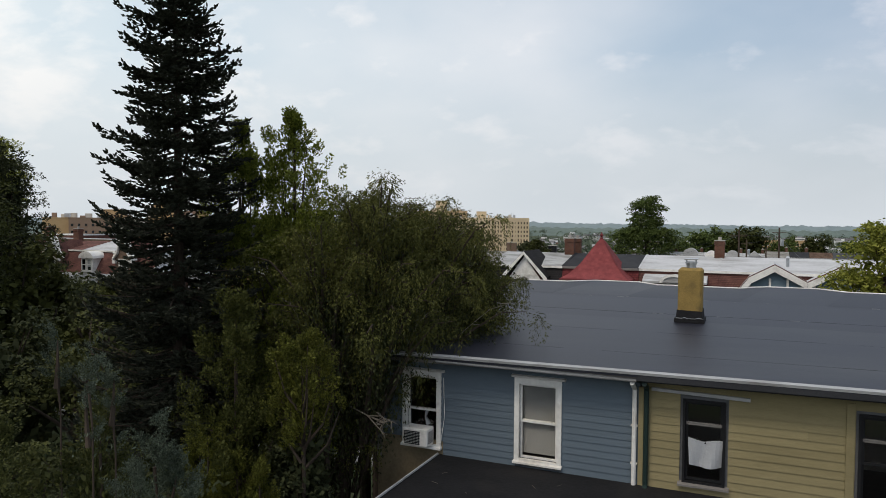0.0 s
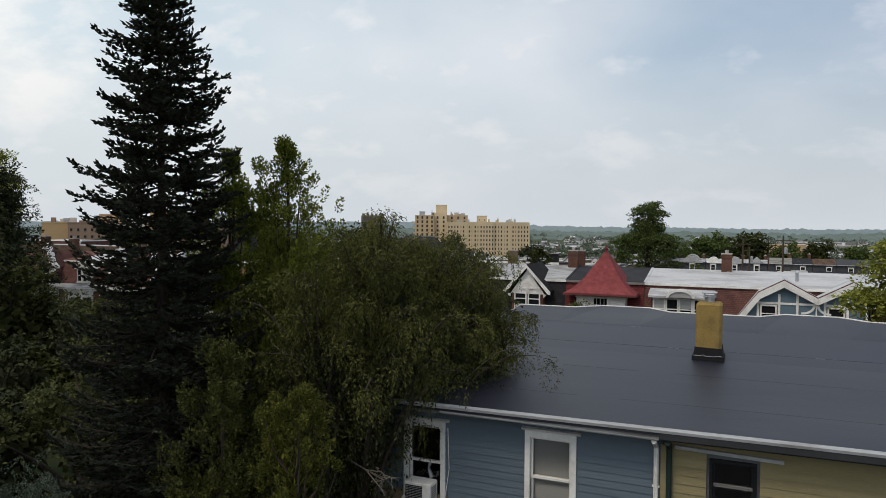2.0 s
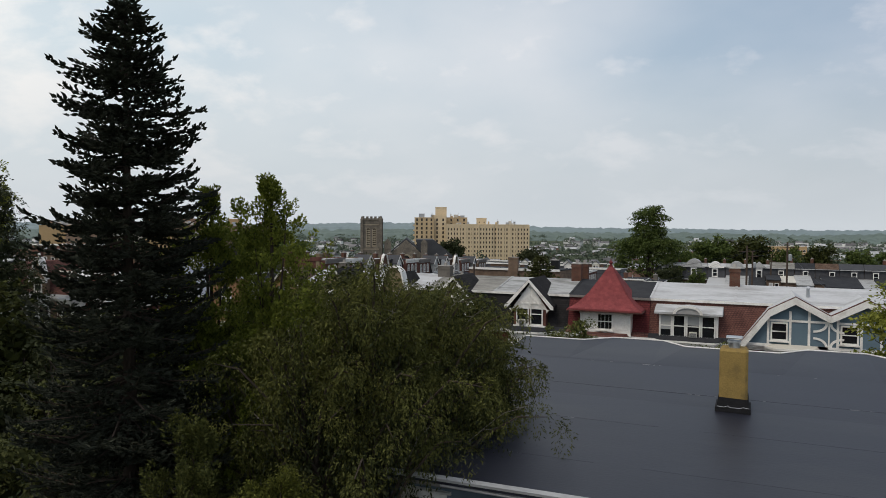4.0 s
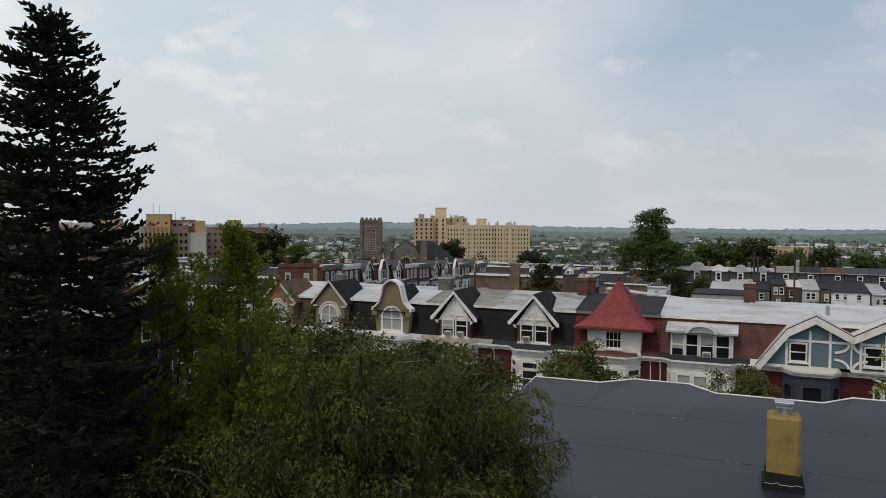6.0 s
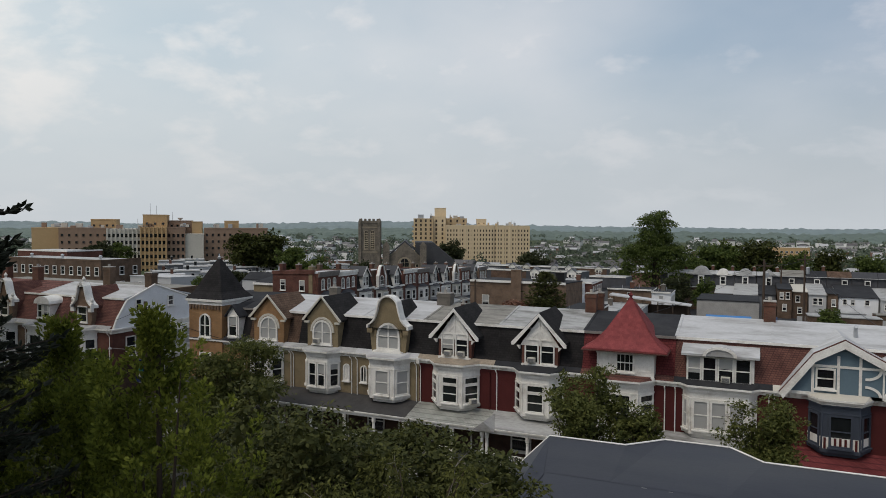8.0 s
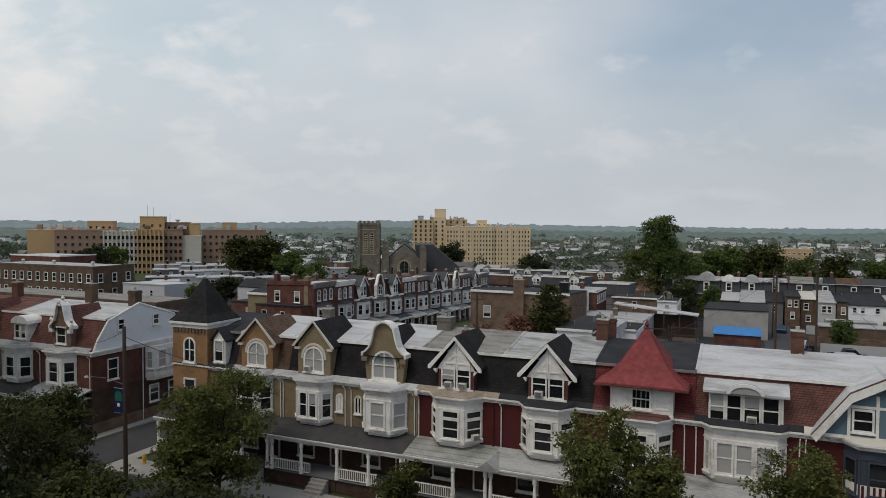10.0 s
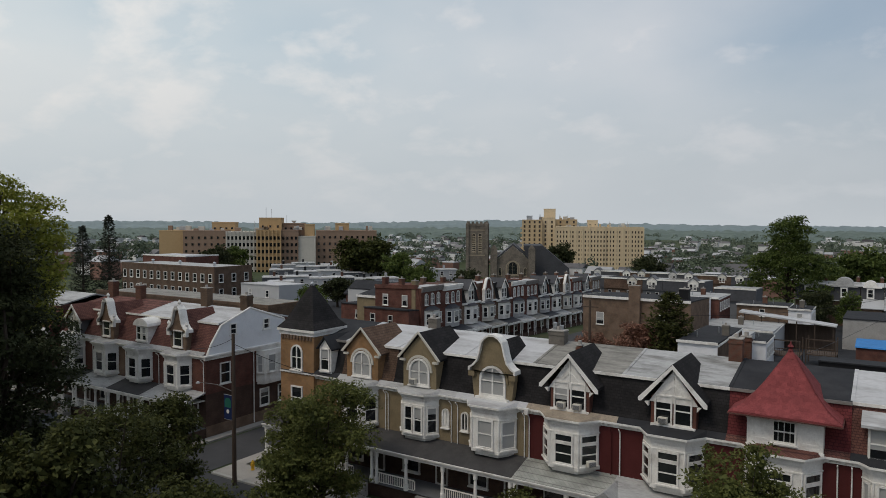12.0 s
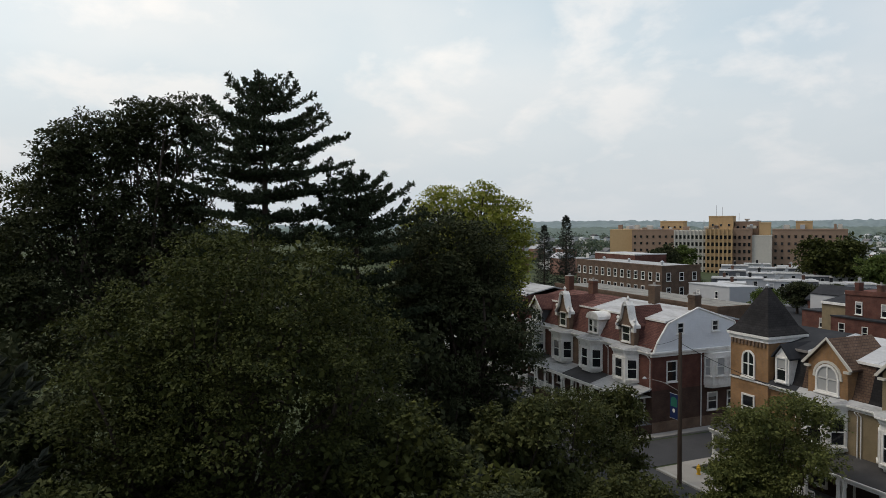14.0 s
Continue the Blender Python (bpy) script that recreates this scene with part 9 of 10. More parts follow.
# church with a square tower
ch = thing("church", pose(-173.5, 306.0, ground_z(0, 305), 0, 0, 26), "grey stone church with a square tower and slate roof", "church")
tw = part("tower", Geo().box(-4.6, 4.6, 0, 9.2, -6, 26.5), M["stone"], ch)
for sx in (-4.6, 4.6):
    for sy in (0.0, 9.2):
        part("buttress", Geo().box(sx - 0.7, sx + 0.7, sy - 0.7, sy + 0.7, -6, 27.3).add([(sx - 0.6, sy - 0.6, 27.3), (sx + 0.6, sy - 0.6, 27.3), (sx + 0.6, sy + 0.6, 27.3), (sx - 0.6, sy + 0.6, 27.3), (sx, sy, 29.0)], [(0, 1, 4), (1, 2, 4), (2, 3, 4), (3, 0, 4)]), M["stone"], tw)
for x in (-1.5, 1.5):
    window(tw, x, -0.01, 13.5, 2.0, 9.5, frame_mat="buff_stone", arched=True, bars=1, frame_w=0.28)
    window(tw, 4.61, 4.6 + x, 13.5, 2.0, 9.5, frame_mat="buff_stone", arched=True, bars=1, frame_w=0.28, turn=90)
for z in (12.2, 24.2):
    part("string_course", Geo().box(-4.75, 4.75, -0.15, 9.35, z, z + 0.45), M["buff_stone"], tw)
for k in range(5):
    part("merlon", Geo().box(-4.6 + k * 2.0, -3.4 + k * 2.0, -0.3, 0.4, 27.602, 28.5), M["stone"], tw)
    part("merlon", Geo().box(4.2, 4.9, 0.6 + k * 1.9, 1.7 + k * 1.9, 27.602, 28.5), M["stone"], tw)
for x in (-1.5, 1.5):
    for k in range(9):
        part("louvre", Geo().prism([(-0.12, 14.2 + k * 0.9), (0.0, 14.6 + k * 0.9), (0.0, 14.5 + k * 0.9), (-0.12, 14.1 + k * 0.9)], x - 0.72, x + 0.72, "x"), M["buff_stone"], tw)
part("parapet", Geo().box(-4.9, 4.9, -0.3, 0.4, 26.5, 27.6).box(4.2, 4.9, 0.401, 9.5, 26.5, 27.6), M["stone"], tw)
nave = part("nave", Geo().prism([(8, -4), (26, -4), (26, 9), (17, 17), (8, 9)], 2, 6), M["stone"], ch)
part("rose_arch", Geo().ring(arch(13.6, 20.4, 2.5, 6.6, 10), arch(14.2, 19.8, 3.0, 6.6, 10), 1.85, 1.99), M["buff_stone"], nave, "pale stone window arch")
for x0_, x1_ in ((10.2, 11.8), (22.2, 23.8)):
    window(nave, (x0_ + x1_) / 2, 1.98, 2.5, x1_ - x0_, 4.2, frame_mat="buff_stone", arched=True, frame_w=0.25, bars=0)
window(nave, 17, 1.98, 3.2, 4.8, 6.4, frame_mat="buff_stone", arched=True, frame_w=0.35, bars=2)
part("nave_roof", Geo().prism([(6.5, 8.8), (17, 17.8), (28, 8.4), (28, 8.0), (17, 16.9), (6.5, 8.2)], 6.1, 34).prism([(26, -4), (44, -4), (44, 6), (31, 17), (22, 17)], 8, 34), M["slate"], ch)
for x in (8, 26):
    part("turret", Geo().box(x - 1.6, x + 1.6, 0.5, 3.7, -4, 15.5).prism([(x - 1.7, 15.5), (x + 1.7, 15.5), (x, 17.6)], 0.4, 3.8), M["stone"], ch)


def tower_block(name, x, y, base, turn, parts_, label, sx=1.0, pane="glass"):
    h = thing(name, pose(x, y, base, 0, 0, turn), label, "building")
    for (x0, x1, y0, y1, hgt, wall, rows, cols, ccols, z1, st, ww, wh) in parts_:
        x0, x1 = x0 * sx, x1 * sx
        b = part("wing", Geo().box(x0, x1, y0, y1, -6, hgt), M[wall], h)
        part("parapet", Geo().box(x0 - 0.1, x1 + 0.1, y0 - 0.1, y1 + 0.1, hgt + 0.002, hgt + 0.6), M[wall], b)
        for r in range(rows):
            for c in range(cols):
                window(b, x0 + (c + 0.5) * (x1 - x0) / cols, y0 - 0.01, z1 + r * st, ww, wh, frame_mat=wall, frame_w=0.15, bars=0, sill=False, pane=pane)
            for c in range(ccols):
                window(b, x1 + 0.01, y0 + (c + 0.5) * (y1 - y0) / ccols, z1 + r * st, ww, wh, turn=90, frame_mat=wall, frame_w=0.15, bars=0, sill=False, pane=pane)
    return h
ax, ay = at_bearing(23.5, 492)
tower_block("apartment_tower", ax, ay, -16.3, 24, [
    (0.5, 34, 0, 16, 31.5, "buff", 9, 16, 0, 2.6, 3.1, 1.15, 1.9), (34.01, 59, 1.0, 15, 31.4, "buff", 9, 12, 3, 2.6, 3.1, 1.15, 1.9),
    (-23, -9, 10, 30, 36.2, "buff_dark", 11, 4, 4, 3.0, 3.1, 1.6, 2.2), (-8.9, 0, 13, 30, 37.9, "buff", 11, 2, 4, 3.0, 3.1, 1.6, 2.2), (-8, 16, 30, 44, 36.5, "buff_dark", 11, 5, 3, 3.0, 3.1, 1.6, 2.2), (-20, -16, 14, 20, 39.0, "metal", 0, 0, 0, 0, 3, 1, 1), (6, 9, 33, 38, 38.6, "concrete_pale", 0, 0, 0, 0, 3, 1, 1), (11, 14, 33, 38, 38.0, "metal", 0, 0, 0, 0, 3, 1, 1),
    (-8, 0.3, 18, 24, 44.0, "buff", 0, 0, 0, 0, 3, 1, 1), (22, 29, 6, 12, 36.0, "buff", 1, 2, 1, 33, 3, 1, 1)], "buff brick apartment towers with rows of windows", pane="bronze_glass")
apt = bpy.data.objects["apartment_tower"]
for k in range(14):
    x = 0.5 + k * (59 - 0.5) / 13
    part("pilaster", Geo().box(x - 0.45, x + 0.45, -0.55 if k < 8 else 0.45, -0.001 if k < 8 else 0.999, -4, 31.6), M["buff"], apt)
for k in range(8):
    part("balcony", Geo().box(-24.2, -23.01, 12, 19, 5.2 + k * 3.6, 6.3 + k * 3.6), M["buff_dark"], apt, "balcony with a solid front")
rng = random.Random(8)
for x0_, x1_, yb, z_ in ((2, 30, 6, 32.1), (34, 56, 6, 32.0), (-21, -10, 16, 36.8), (-6, 12, 34, 37.1)):
    for k in range(6):
        x, w_, h_ = rng.uniform(x0_, x1_), rng.uniform(0.8, 2.6), rng.uniform(0.8, 2.6)
        part("roof_unit", Geo().box(x, x + w_, yb, yb + 2.0, z_, z_ + h_, 0.06), M[("metal", "concrete_pale", "buff_dark")[k % 3]], apt, "roof-top plant unit")
        if k % 2:
            part("antenna", Geo().tube([(x + 0.3, yb, z_), (x + 0.3, yb, z_ + 3.6)], 0.09, 5), M["metal"], apt)
hx, hy = at_bearing(54.5, 402)
hosp = tower_block("hospital", hx, hy, -12.6, 41, [
    (0, 17, 4, 44, 26.0, "hospital", 0, 0, 0, 3, 3.3, 1.6, 1.6), (17.01, 47, 0, 22, 26.0, "hospital_dark", 6, 7, 0, 4.0, 3.6, 1.4, 1.6),
    (47.01, 68, -3, 22, 25.5, "concrete_pale", 6, 8, 0, 3.6, 3.6, 1.5, 2.2), (68.01, 84, -5, 22, 26.3, "hospital", 6, 6, 0, 3.6, 3.6, 1.6, 2.2),
    (68.5, 84, 2, 20, 33.0, "hospital", 1, 3, 1, 28, 3.3, 1.4, 1.6), (84.01, 96, -2, 24, 26.4, "hospital_dark", 6, 4, 0, 3.6, 3.6, 1.5, 2.0),
    (84.5, 100, 8, 24, 30.0, "hospital_dark", 1, 4, 1, 27, 3.3, 1.4, 1.4), (34, 50, 12, 26, 30.5, "hospital", 1, 4, 0, 27, 3.3, 1.4, 1.4),
    (96.01, 108, -1, 20, 23.0, "concrete_pale", 0, 0, 0, 3, 3.6, 1, 1), (108.01, 152, 6, 26, 26.0, "hospital_dark", 6, 11, 4, 4.0, 3.6, 1.4, 1.7), (122, 132, 12, 24, 30.0, "hospital", 0, 0, 0, 3, 3, 1, 1), (100, 107, 6, 14, 29.5, "hospital", 0, 0, 0, 3, 3, 1, 1)],
    "large tan and orange brick hospital block with many windows", 0.76)
for x, y, z0_, z1_ in ((55, 10, 33.6, 39.5), (58, 10, 33.6, 38.4), (49, 8, 26.5, 31.5), (66, 12, 30.6, 35.0)):
    part("antenna", Geo().tube([(x, y, z0_), (x, y, z1_)], 0.10, 5), M["metal"], hosp)
for x0_, x1_, n_, yf, h_, mt in ((47.01, 68, 9, -3, 25.5, "concrete_pale"), (68.01, 84, 7, -5, 26.3, "hospital")):
    for k in range(n_):
        x = (x0_ + (x1_ - x0_) * k / (n_ - 1)) * 0.76
        part("pilaster", Geo().box(x - 0.35, x + 0.35, yf - 0.7, yf - 0.001, -4.0, h_ + 0.9), M[mt], hosp)
rng = random.Random(5)
for x0_, x1_, yb, z_ in ((2, 12, 14, 26.6), (14, 34, 6, 26.6), (36, 50, 4, 26.1), (52, 60, 2, 26.9), (64, 72, 4, 27.0), (84, 114, 10, 26.6)):
    for k in range(5):
        x, w_, h_ = rng.uniform(x0_, x1_), rng.uniform(1.0, 3.4), rng.uniform(0.8, 2.6)
        part("roof_unit", Geo().box(x, x + w_, yb, yb + 2.5, z_, z_ + h_, 0.08), M[("metal", "concrete_pale", "hospital_dark")[k % 3]], hosp, "roof-top plant unit")
part("dish", Geo().lathe([(0.1, 30.6), (0.9, 31.2), (1.5, 32.0), (1.4, 32.0), (0.8, 31.3)], 70, 10, 12), M["white"], hosp, "white satellite dish")

# ---- distant trees, roofs and hills ----
def clumps(name, spots, leaf, n_per, size, seed, label):
    """Many far trees as one mass of leaves: spots are (x, y, z, r, h)."""
    rng = np.random.default_rng(seed)
    s = np.array(spots)
    k = np.repeat(np.arange(len(s)), n_per)
    m = len(k)
    d = rand_dirs(rng, m); d[:, 2] = np.abs(d[:, 2]) * 1.15 - 0.25
    lump = 1 + 0.22 * np.sin(d[:, 0] * 5 + k) * np.sin(d[:, 1] * 4 + 2 * k)
    rad = (1 - np.abs(rng.normal(0, 0.14, m))) * lump
    pos = s[k, :3] + d * np.stack([s[k, 3], s[k, 3], s[k, 4] * 0.6], 1) * rad[:, None]
    pos[:, 2] += s[k, 4] * 0.42
    ln = size * s[k, 3] * rng.uniform(0.6, 1.3, m)
    me = leaf_mesh(name, pos, np.cross(d, rand_dirs(rng, m)) + d * 0.25, d + rand_dirs(rng, m) * 0.35, ln, ln * 0.8, LEAF[leaf])
    return tagged(new(name, me), label, "trees", kind="stuff")


rng = np.random.default_rng(17)
spots, spots2, roofs = [], [], []
for _ in range(560):
    d = rng.uniform(320, 640); b = radians(rng.uniform(-22, 75))
    x, y = -6 - d * math.sin(b), 13 + d * math.cos(b)
    if math.hypot(x + 176, y - 305) < 55 or (abs(x - ax) < 70 and abs(y - ay) < 70) or (-420 < x < -200 and 190 < y < 400):
        continue
    (spots if rng.random() < 0.55 else spots2).append((x, y, ground_z(x, y), rng.uniform(4, 8), rng.uniform(8, 14)))
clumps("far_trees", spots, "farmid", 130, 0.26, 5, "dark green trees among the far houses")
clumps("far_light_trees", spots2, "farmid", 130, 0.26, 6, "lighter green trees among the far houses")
# nearer woods: less haze painted into the colour than on the hills
M["hill_near"] = mat("hazed_valley_woodland", (0.118, 0.150, 0.128), 0.95, 0.30, 0.012, 0.06, 0.0)
def canopy(name, d0, d1, rings, material, seed, label, rise):
    """Treetops of far woods: a fan-shaped sheet with uneven crowns."""
    rng = np.random.default_rng(seed)
    nb_ = 760
    V, F = [], []
    for i in range(rings):
        d = d0 * (d1 / d0) ** (i / (rings - 1))
        bump = rng.normal(0, 1, nb_)
        bump = np.convolve(bump, (0.3, 0.6, 0.3), "same")
        for k in range(nb_):
            b_ = radians(-27 + 109 * k / (nb_ - 1) + rng.uniform(-0.04, 0.04))
            x, y = -6 - d * math.sin(b_), 13 + d * math.cos(b_)
            up = rise * (0.6 + 0.30 * bump[k] + 0.35 * math.sin(k * 0.11 + 2.1 * i) * math.sin(k * 0.037 + i))
            V.append((x, y, ground_z(x, y) + (up if 0 < i < rings - 1 else -6.0)))
    F = [(i * nb_ + k, i * nb_ + k + 1, (i + 1) * nb_ + k + 1, (i + 1) * nb_ + k) for i in range(rings - 1) for k in range(nb_ - 1)]
    me = bpy.data.meshes.new(name)
    me.from_pydata(V, [], F)
    me.materials.append(M[material])
    me.polygons.foreach_set("use_smooth", [True] * len(me.polygons))
    return tagged(new(name, me), label, "woods", kind="stuff")
spots = []
for _ in range(1300):
    d = rng.uniform(560, 1600); b = radians(rng.uniform(-24, 78))
    x, y = -6 - d * math.sin(b), 13 + d * math.cos(b)
    spots.append((x, y, ground_z(x, y), rng.uniform(4.5, 10), rng.uniform(6, 11)))
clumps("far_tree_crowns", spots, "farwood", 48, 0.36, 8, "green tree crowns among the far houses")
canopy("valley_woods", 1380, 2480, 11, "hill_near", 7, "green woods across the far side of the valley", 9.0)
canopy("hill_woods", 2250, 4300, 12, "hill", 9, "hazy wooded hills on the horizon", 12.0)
# single trees in the middle distance
broadleaf("yard_tree", -28.0, 204.0, ground_z(0, 204), [(0, 0, 9, 7.5, 7.0, 6.0), (0, 0, 22.0, 4.2, 4.2, 3.2), (1.2, 0, 24.2, 2.6, 2.6, 1.6), (-1.8, 0, 22.6, 2.6, 2.6, 2.0), (2.6, 0, 21.6, 2.4, 2.4, 2.0), (0, 0, 18.6, 4.2, 4.2, 2.6), (-2.2, 0, 19.4, 2.6, 2.6, 2.2), (2.2, 0, 18.4, 2.6, 2.6, 2.2), (0, 0, 16.2, 4.8, 4.6, 2.6), (0, -1, 14.6, 6.4, 5.0, 3.0), (-6.5, 0, 13, 3.8, 3.6, 3.9), (6.5, 0, 12.6, 3.6, 3.6, 3.8), (-3.5, -2, 14.4, 3.4, 3.4, 2.8), (3.8, -2, 14.2, 3.4, 3.4, 2.6), (-7.6, 0, 8.4, 3.0, 3.0, 3.0), (7.0, -1, 7.0, 3.0, 3.0, 3.0)], "yard", "tall two-tiered green tree between the back yards", 30000, 0.44, 199, 0.4, 0.85, 24, "yard trees", twigs=4)
for k, (x, y, r, h, lf, n) in enumerate(((-15.6, 262.0, 9.5, 21.0, "mid", 15000), (-2.5, 264.3, 10.0, 21.0, "maple", 15000), (-20.5, 222.0, 5.0, 15.0, "mid", 8000), (9.0, 258.0, 6.0, 17.0, "mid", 8000), (19.0, 262.0, 6.5, 17.6, "maple", 8000), (29.0, 258.0, 6.0, 16.6, "mid", 8000), (40.0, 262.0, 7.0, 17.6, "mid", 8000), (-150.0, 192.0, 11.0, 19.5, "maple", 22000), (-172.0, 160.0, 5.0, 9.0, "mid", 6000), (-125.0, 150.0, 4.5, 8.0, "deep", 6000), (-240.0, 215.0, 8.0, 15.0, "mid", 6000), (-134.0, 188.0, 6.5, 15.0, "mid", 10000), (-124.0, 186.0, 5.5, 12.0, "mid", 8000), (-118.0, 152.0, 4.0, 8.0, "deep", 7000), (-19.0, 172.0, 4.0, 10.0, "deep", 8000), (-170.0, 400.0, 9.0, 22.0, "deep", 6000), (-33.0, 100.0, 3.2, 7.6, "pink", 9000), (-38.0, 98.0, 2.6, 6.3, "pink", 6000), (-14.4, 186.5, 3.4, 9.6, "mid", 9000), (9.0, 146.0, 2.6, 5.6, "mid", 5000), (-100.0, 330.0, 9.0, 16.0, "deep", 6000), (-220.0, 190.0, 8.0, 15.0, "deep", 7000), (-92.0, 130.0, 4.5, 9.0, "deep", 6000), (-84.0, 150.0, 5.0, 10.0, "mid", 6000), (-98.0, 168.0, 5.0, 11.0, "deep", 6000), (-104.0, 118.0, 4.0, 8.0, "mid", 6000))):
    broadleaf("yard_tree", x, y, ground_z(x, y), lobes_for(200 + k, h, r, h * 0.12, 16), "yard" if lf == "mid" else lf, "rust-pink flowering tree behind the row" if lf == "pink" else "full green tree between the back yards", int(n * 0.17), r * 0.112, 200 + k, 0.3, r * 0.14, 18, "yard trees", twigs=3)
spruce("yard_conifer", -29.2, 100.5, 0, 10.9, 4.4, 71, "broad dark conifer behind the row", "mid", 9, 0.5, 0.8, 0.46, 0.05, "", 0.7, 0.4, 0.42)
spruce("far_spruce", -136.0, 90.0, 0, 18.3, 3.2, 72, "narrow dark spruce beyond the row houses", "spruce", 7, 0.6, 0.5, 0.5, 0.08, "far spruces")
spruce("far_spruce", -133.9, 94.0, 0, 20.4, 3.4, 73, "narrow dark spruce beyond the row houses", "spruce", 7, 0.6, 0.5, 0.5, 0.08, "far spruces")


def roofscape(name, n, seed, dmin, dmax, bmin, bmax, label, wall, roofm, avoid=True):
    """Small far houses, joined: walls and roofs of two meshes."""
    rng = np.random.default_rng(seed)
    gw, gr = Geo(), Geo()
    for _ in range(n):
        d = rng.uniform(dmin ** 0.6, dmax ** 0.6) ** (1 / 0.6); b = radians(rng.uniform(bmin, bmax))
        x, y = -6 - d * math.sin(b), 13 + d * math.cos(b)
        if (-180 < x < -125 and 115 < y < 140) or (-210 < x < -150 and 145 < y < 165) or (-80 < x < -50 and y < 180):
            continue
        if (-230 < x < -120 and 290 < y < 350) or (abs(x - ax) < 75 and abs(y - ay) < 60) or (-420 < x < -190 and 190 < y < 400):
            continue
        z = ground_z(x, y)
        w, dp, h = rng.uniform(6, 13), rng.uniform(7, 11), rng.uniform(4.5, 8)
        gw.box(x - w / 2, x + w / 2, y - dp / 2, y + dp / 2, z - 3, z + h)
        if rng.random() < 0.5:
            gr.prism([(y - dp / 2 - 0.4, z + h), (y, z + h + rng.uniform(1.5, 3.2)), (y + dp / 2 + 0.4, z + h)], x - w / 2 - 0.3, x + w / 2 + 0.3, "x")
        else:
            gr.box(x - w / 2 - 0.1, x + w / 2 + 0.1, y - dp / 2 - 0.1, y + dp / 2 + 0.1, z + h + 0.01, z + h + 0.4)
    t = thing(name, pose(0, 0, 0), label, "houses", kind="stuff")
    part("wall", gw, M[wall], t); part("roof", gr, M[roofm], t)
    return t


M["far_wall_w"] = mat("far_white_walls", (0.62, 0.61, 0.59), 0.9, 0.1, 0.1, 1, 0.0, island=0.3)
M["far_wall_b"] = mat("far_brick_walls", (0.22, 0.13, 0.10), 0.9, 0.1, 0.1, 1, 0.0, island=0.3)
M["far_roof_d"] = mat("far_dark_roofs", (0.12, 0.115, 0.115), 0.9, 0.1, 0.1, 1, 0.0, island=0.5)
M["far_roof_w"] = mat("far_pale_roofs", (0.42, 0.42, 0.42), 0.8, 0.1, 0.1, 1, 0.0, island=0.3)
roofscape("far_houses", 600, 1, 330, 1300, -20, 72, "small white far houses with dark roofs", "far_wall_w", "far_roof_d")
roofscape("far_brick_houses", 300, 2, 300, 900, -20, 70, "small far brick houses with pale roofs", "far_wall_b", "far_roof_w")
roofscape("far_flat_buildings", 90, 3, 600, 1400, -20, 60, "pale flat far buildings", "far_wall_w", "far_roof_w")

fx, fy = at_bearing(-2.5, 600)
block("far_store", fx - 16, fy, ground_z(fx, fy), 32, 20, 16.5, "tan flat-roofed store far off in the valley", "hospital", 2, 9, 3, ww=2.0, wh=1.6, z1=9.0, storey=3.6, roofm="concrete_pale")

# ---- street things ----
hy_ = thing("fire_hydrant", pose(-48.6, 52.1, 0.14), "yellow fire hydrant on the pavement corner", "hydrant")
part("barrel", Geo().lathe([(0.17, 0), (0.17, 0.05), (0.12, 0.06), (0.12, 0.48), (0.16, 0.50), (0.16, 0.55), (0.13, 0.57), (0.11, 0.68), (0.05, 0.74), (0.04, 0.80)], 0, 0, 14), M["yellow_paint"], hy_)
for s, a_ in ((-1, 0), (1, 0), (0, 1)):
    part("nozzle", Geo().tube([(0, 0, 0.38), (0.19 * s, -0.19 * a_, 0.38)], 0.06, 8), M["yellow_paint"], hy_)
up_ = thing("utility_pole", pose(-47.6, 49.4, 0.0), "dark wooden utility pole with a street lamp arm and banner", "utility pole")
part("shaft", Geo().tube([(0, 0, -0.3), (0, 0, 6), (0, 0, 11.35)], [0.17, 0.15, 0.12], 10), M["wood_dark"], up_)
lamp = part("lamp_arm", Geo().tube([(0, 0, 7.0), (-1.2, -0.5, 7.5), (-2.6, -1.0, 7.6)], 0.022, 6), M["fascia"], up_)
part("lamp_head", Geo().lathe([(0.05, 7.50), (0.17, 7.52), (0.13, 7.6), (0.05, 7.66)], -2.7, -1.05, 10), M["gutter"], lamp)
M["banner_blue"] = mat("banner_cloth", (0.012, 0.022, 0.075), 0.8, 0.08, 2, 20, 0.1)
M["banner_green"] = mat("banner_green_cloth", (0.02, 0.12, 0.085), 0.8, 0.08, 2, 20, 0.1)
bn = part("banner", Geo().box(-1.05, -0.22, -0.012, 0.012, 4.85, 6.7), M["banner_blue"], up_, "dark blue street banner with a green emblem")
part("emblem", Geo().prism([(-0.98, 5.75), (-0.30, 5.75), (-0.30, 6.2)] + [(-0.64 + 0.34 * math.cos(math.pi * k / 8), 6.2 + 0.28 * math.sin(math.pi * k / 8)) for k in range(1, 9)], -0.020, -0.0125), M["banner_green"], bn)
part("emblem_disc", Geo().prism([(-0.64 + 0.15 * math.cos(2 * math.pi * k / 10), 5.45 + 0.15 * math.sin(2 * math.pi * k / 10)) for k in range(10)], -0.020, -0.0125), M["white"], bn)
for zz in (4.85, 6.7):
    part("bracket", Geo().tube([(0, 0, zz), (-1.1, 0, zz)], 0.02, 5), M["metal"], bn)
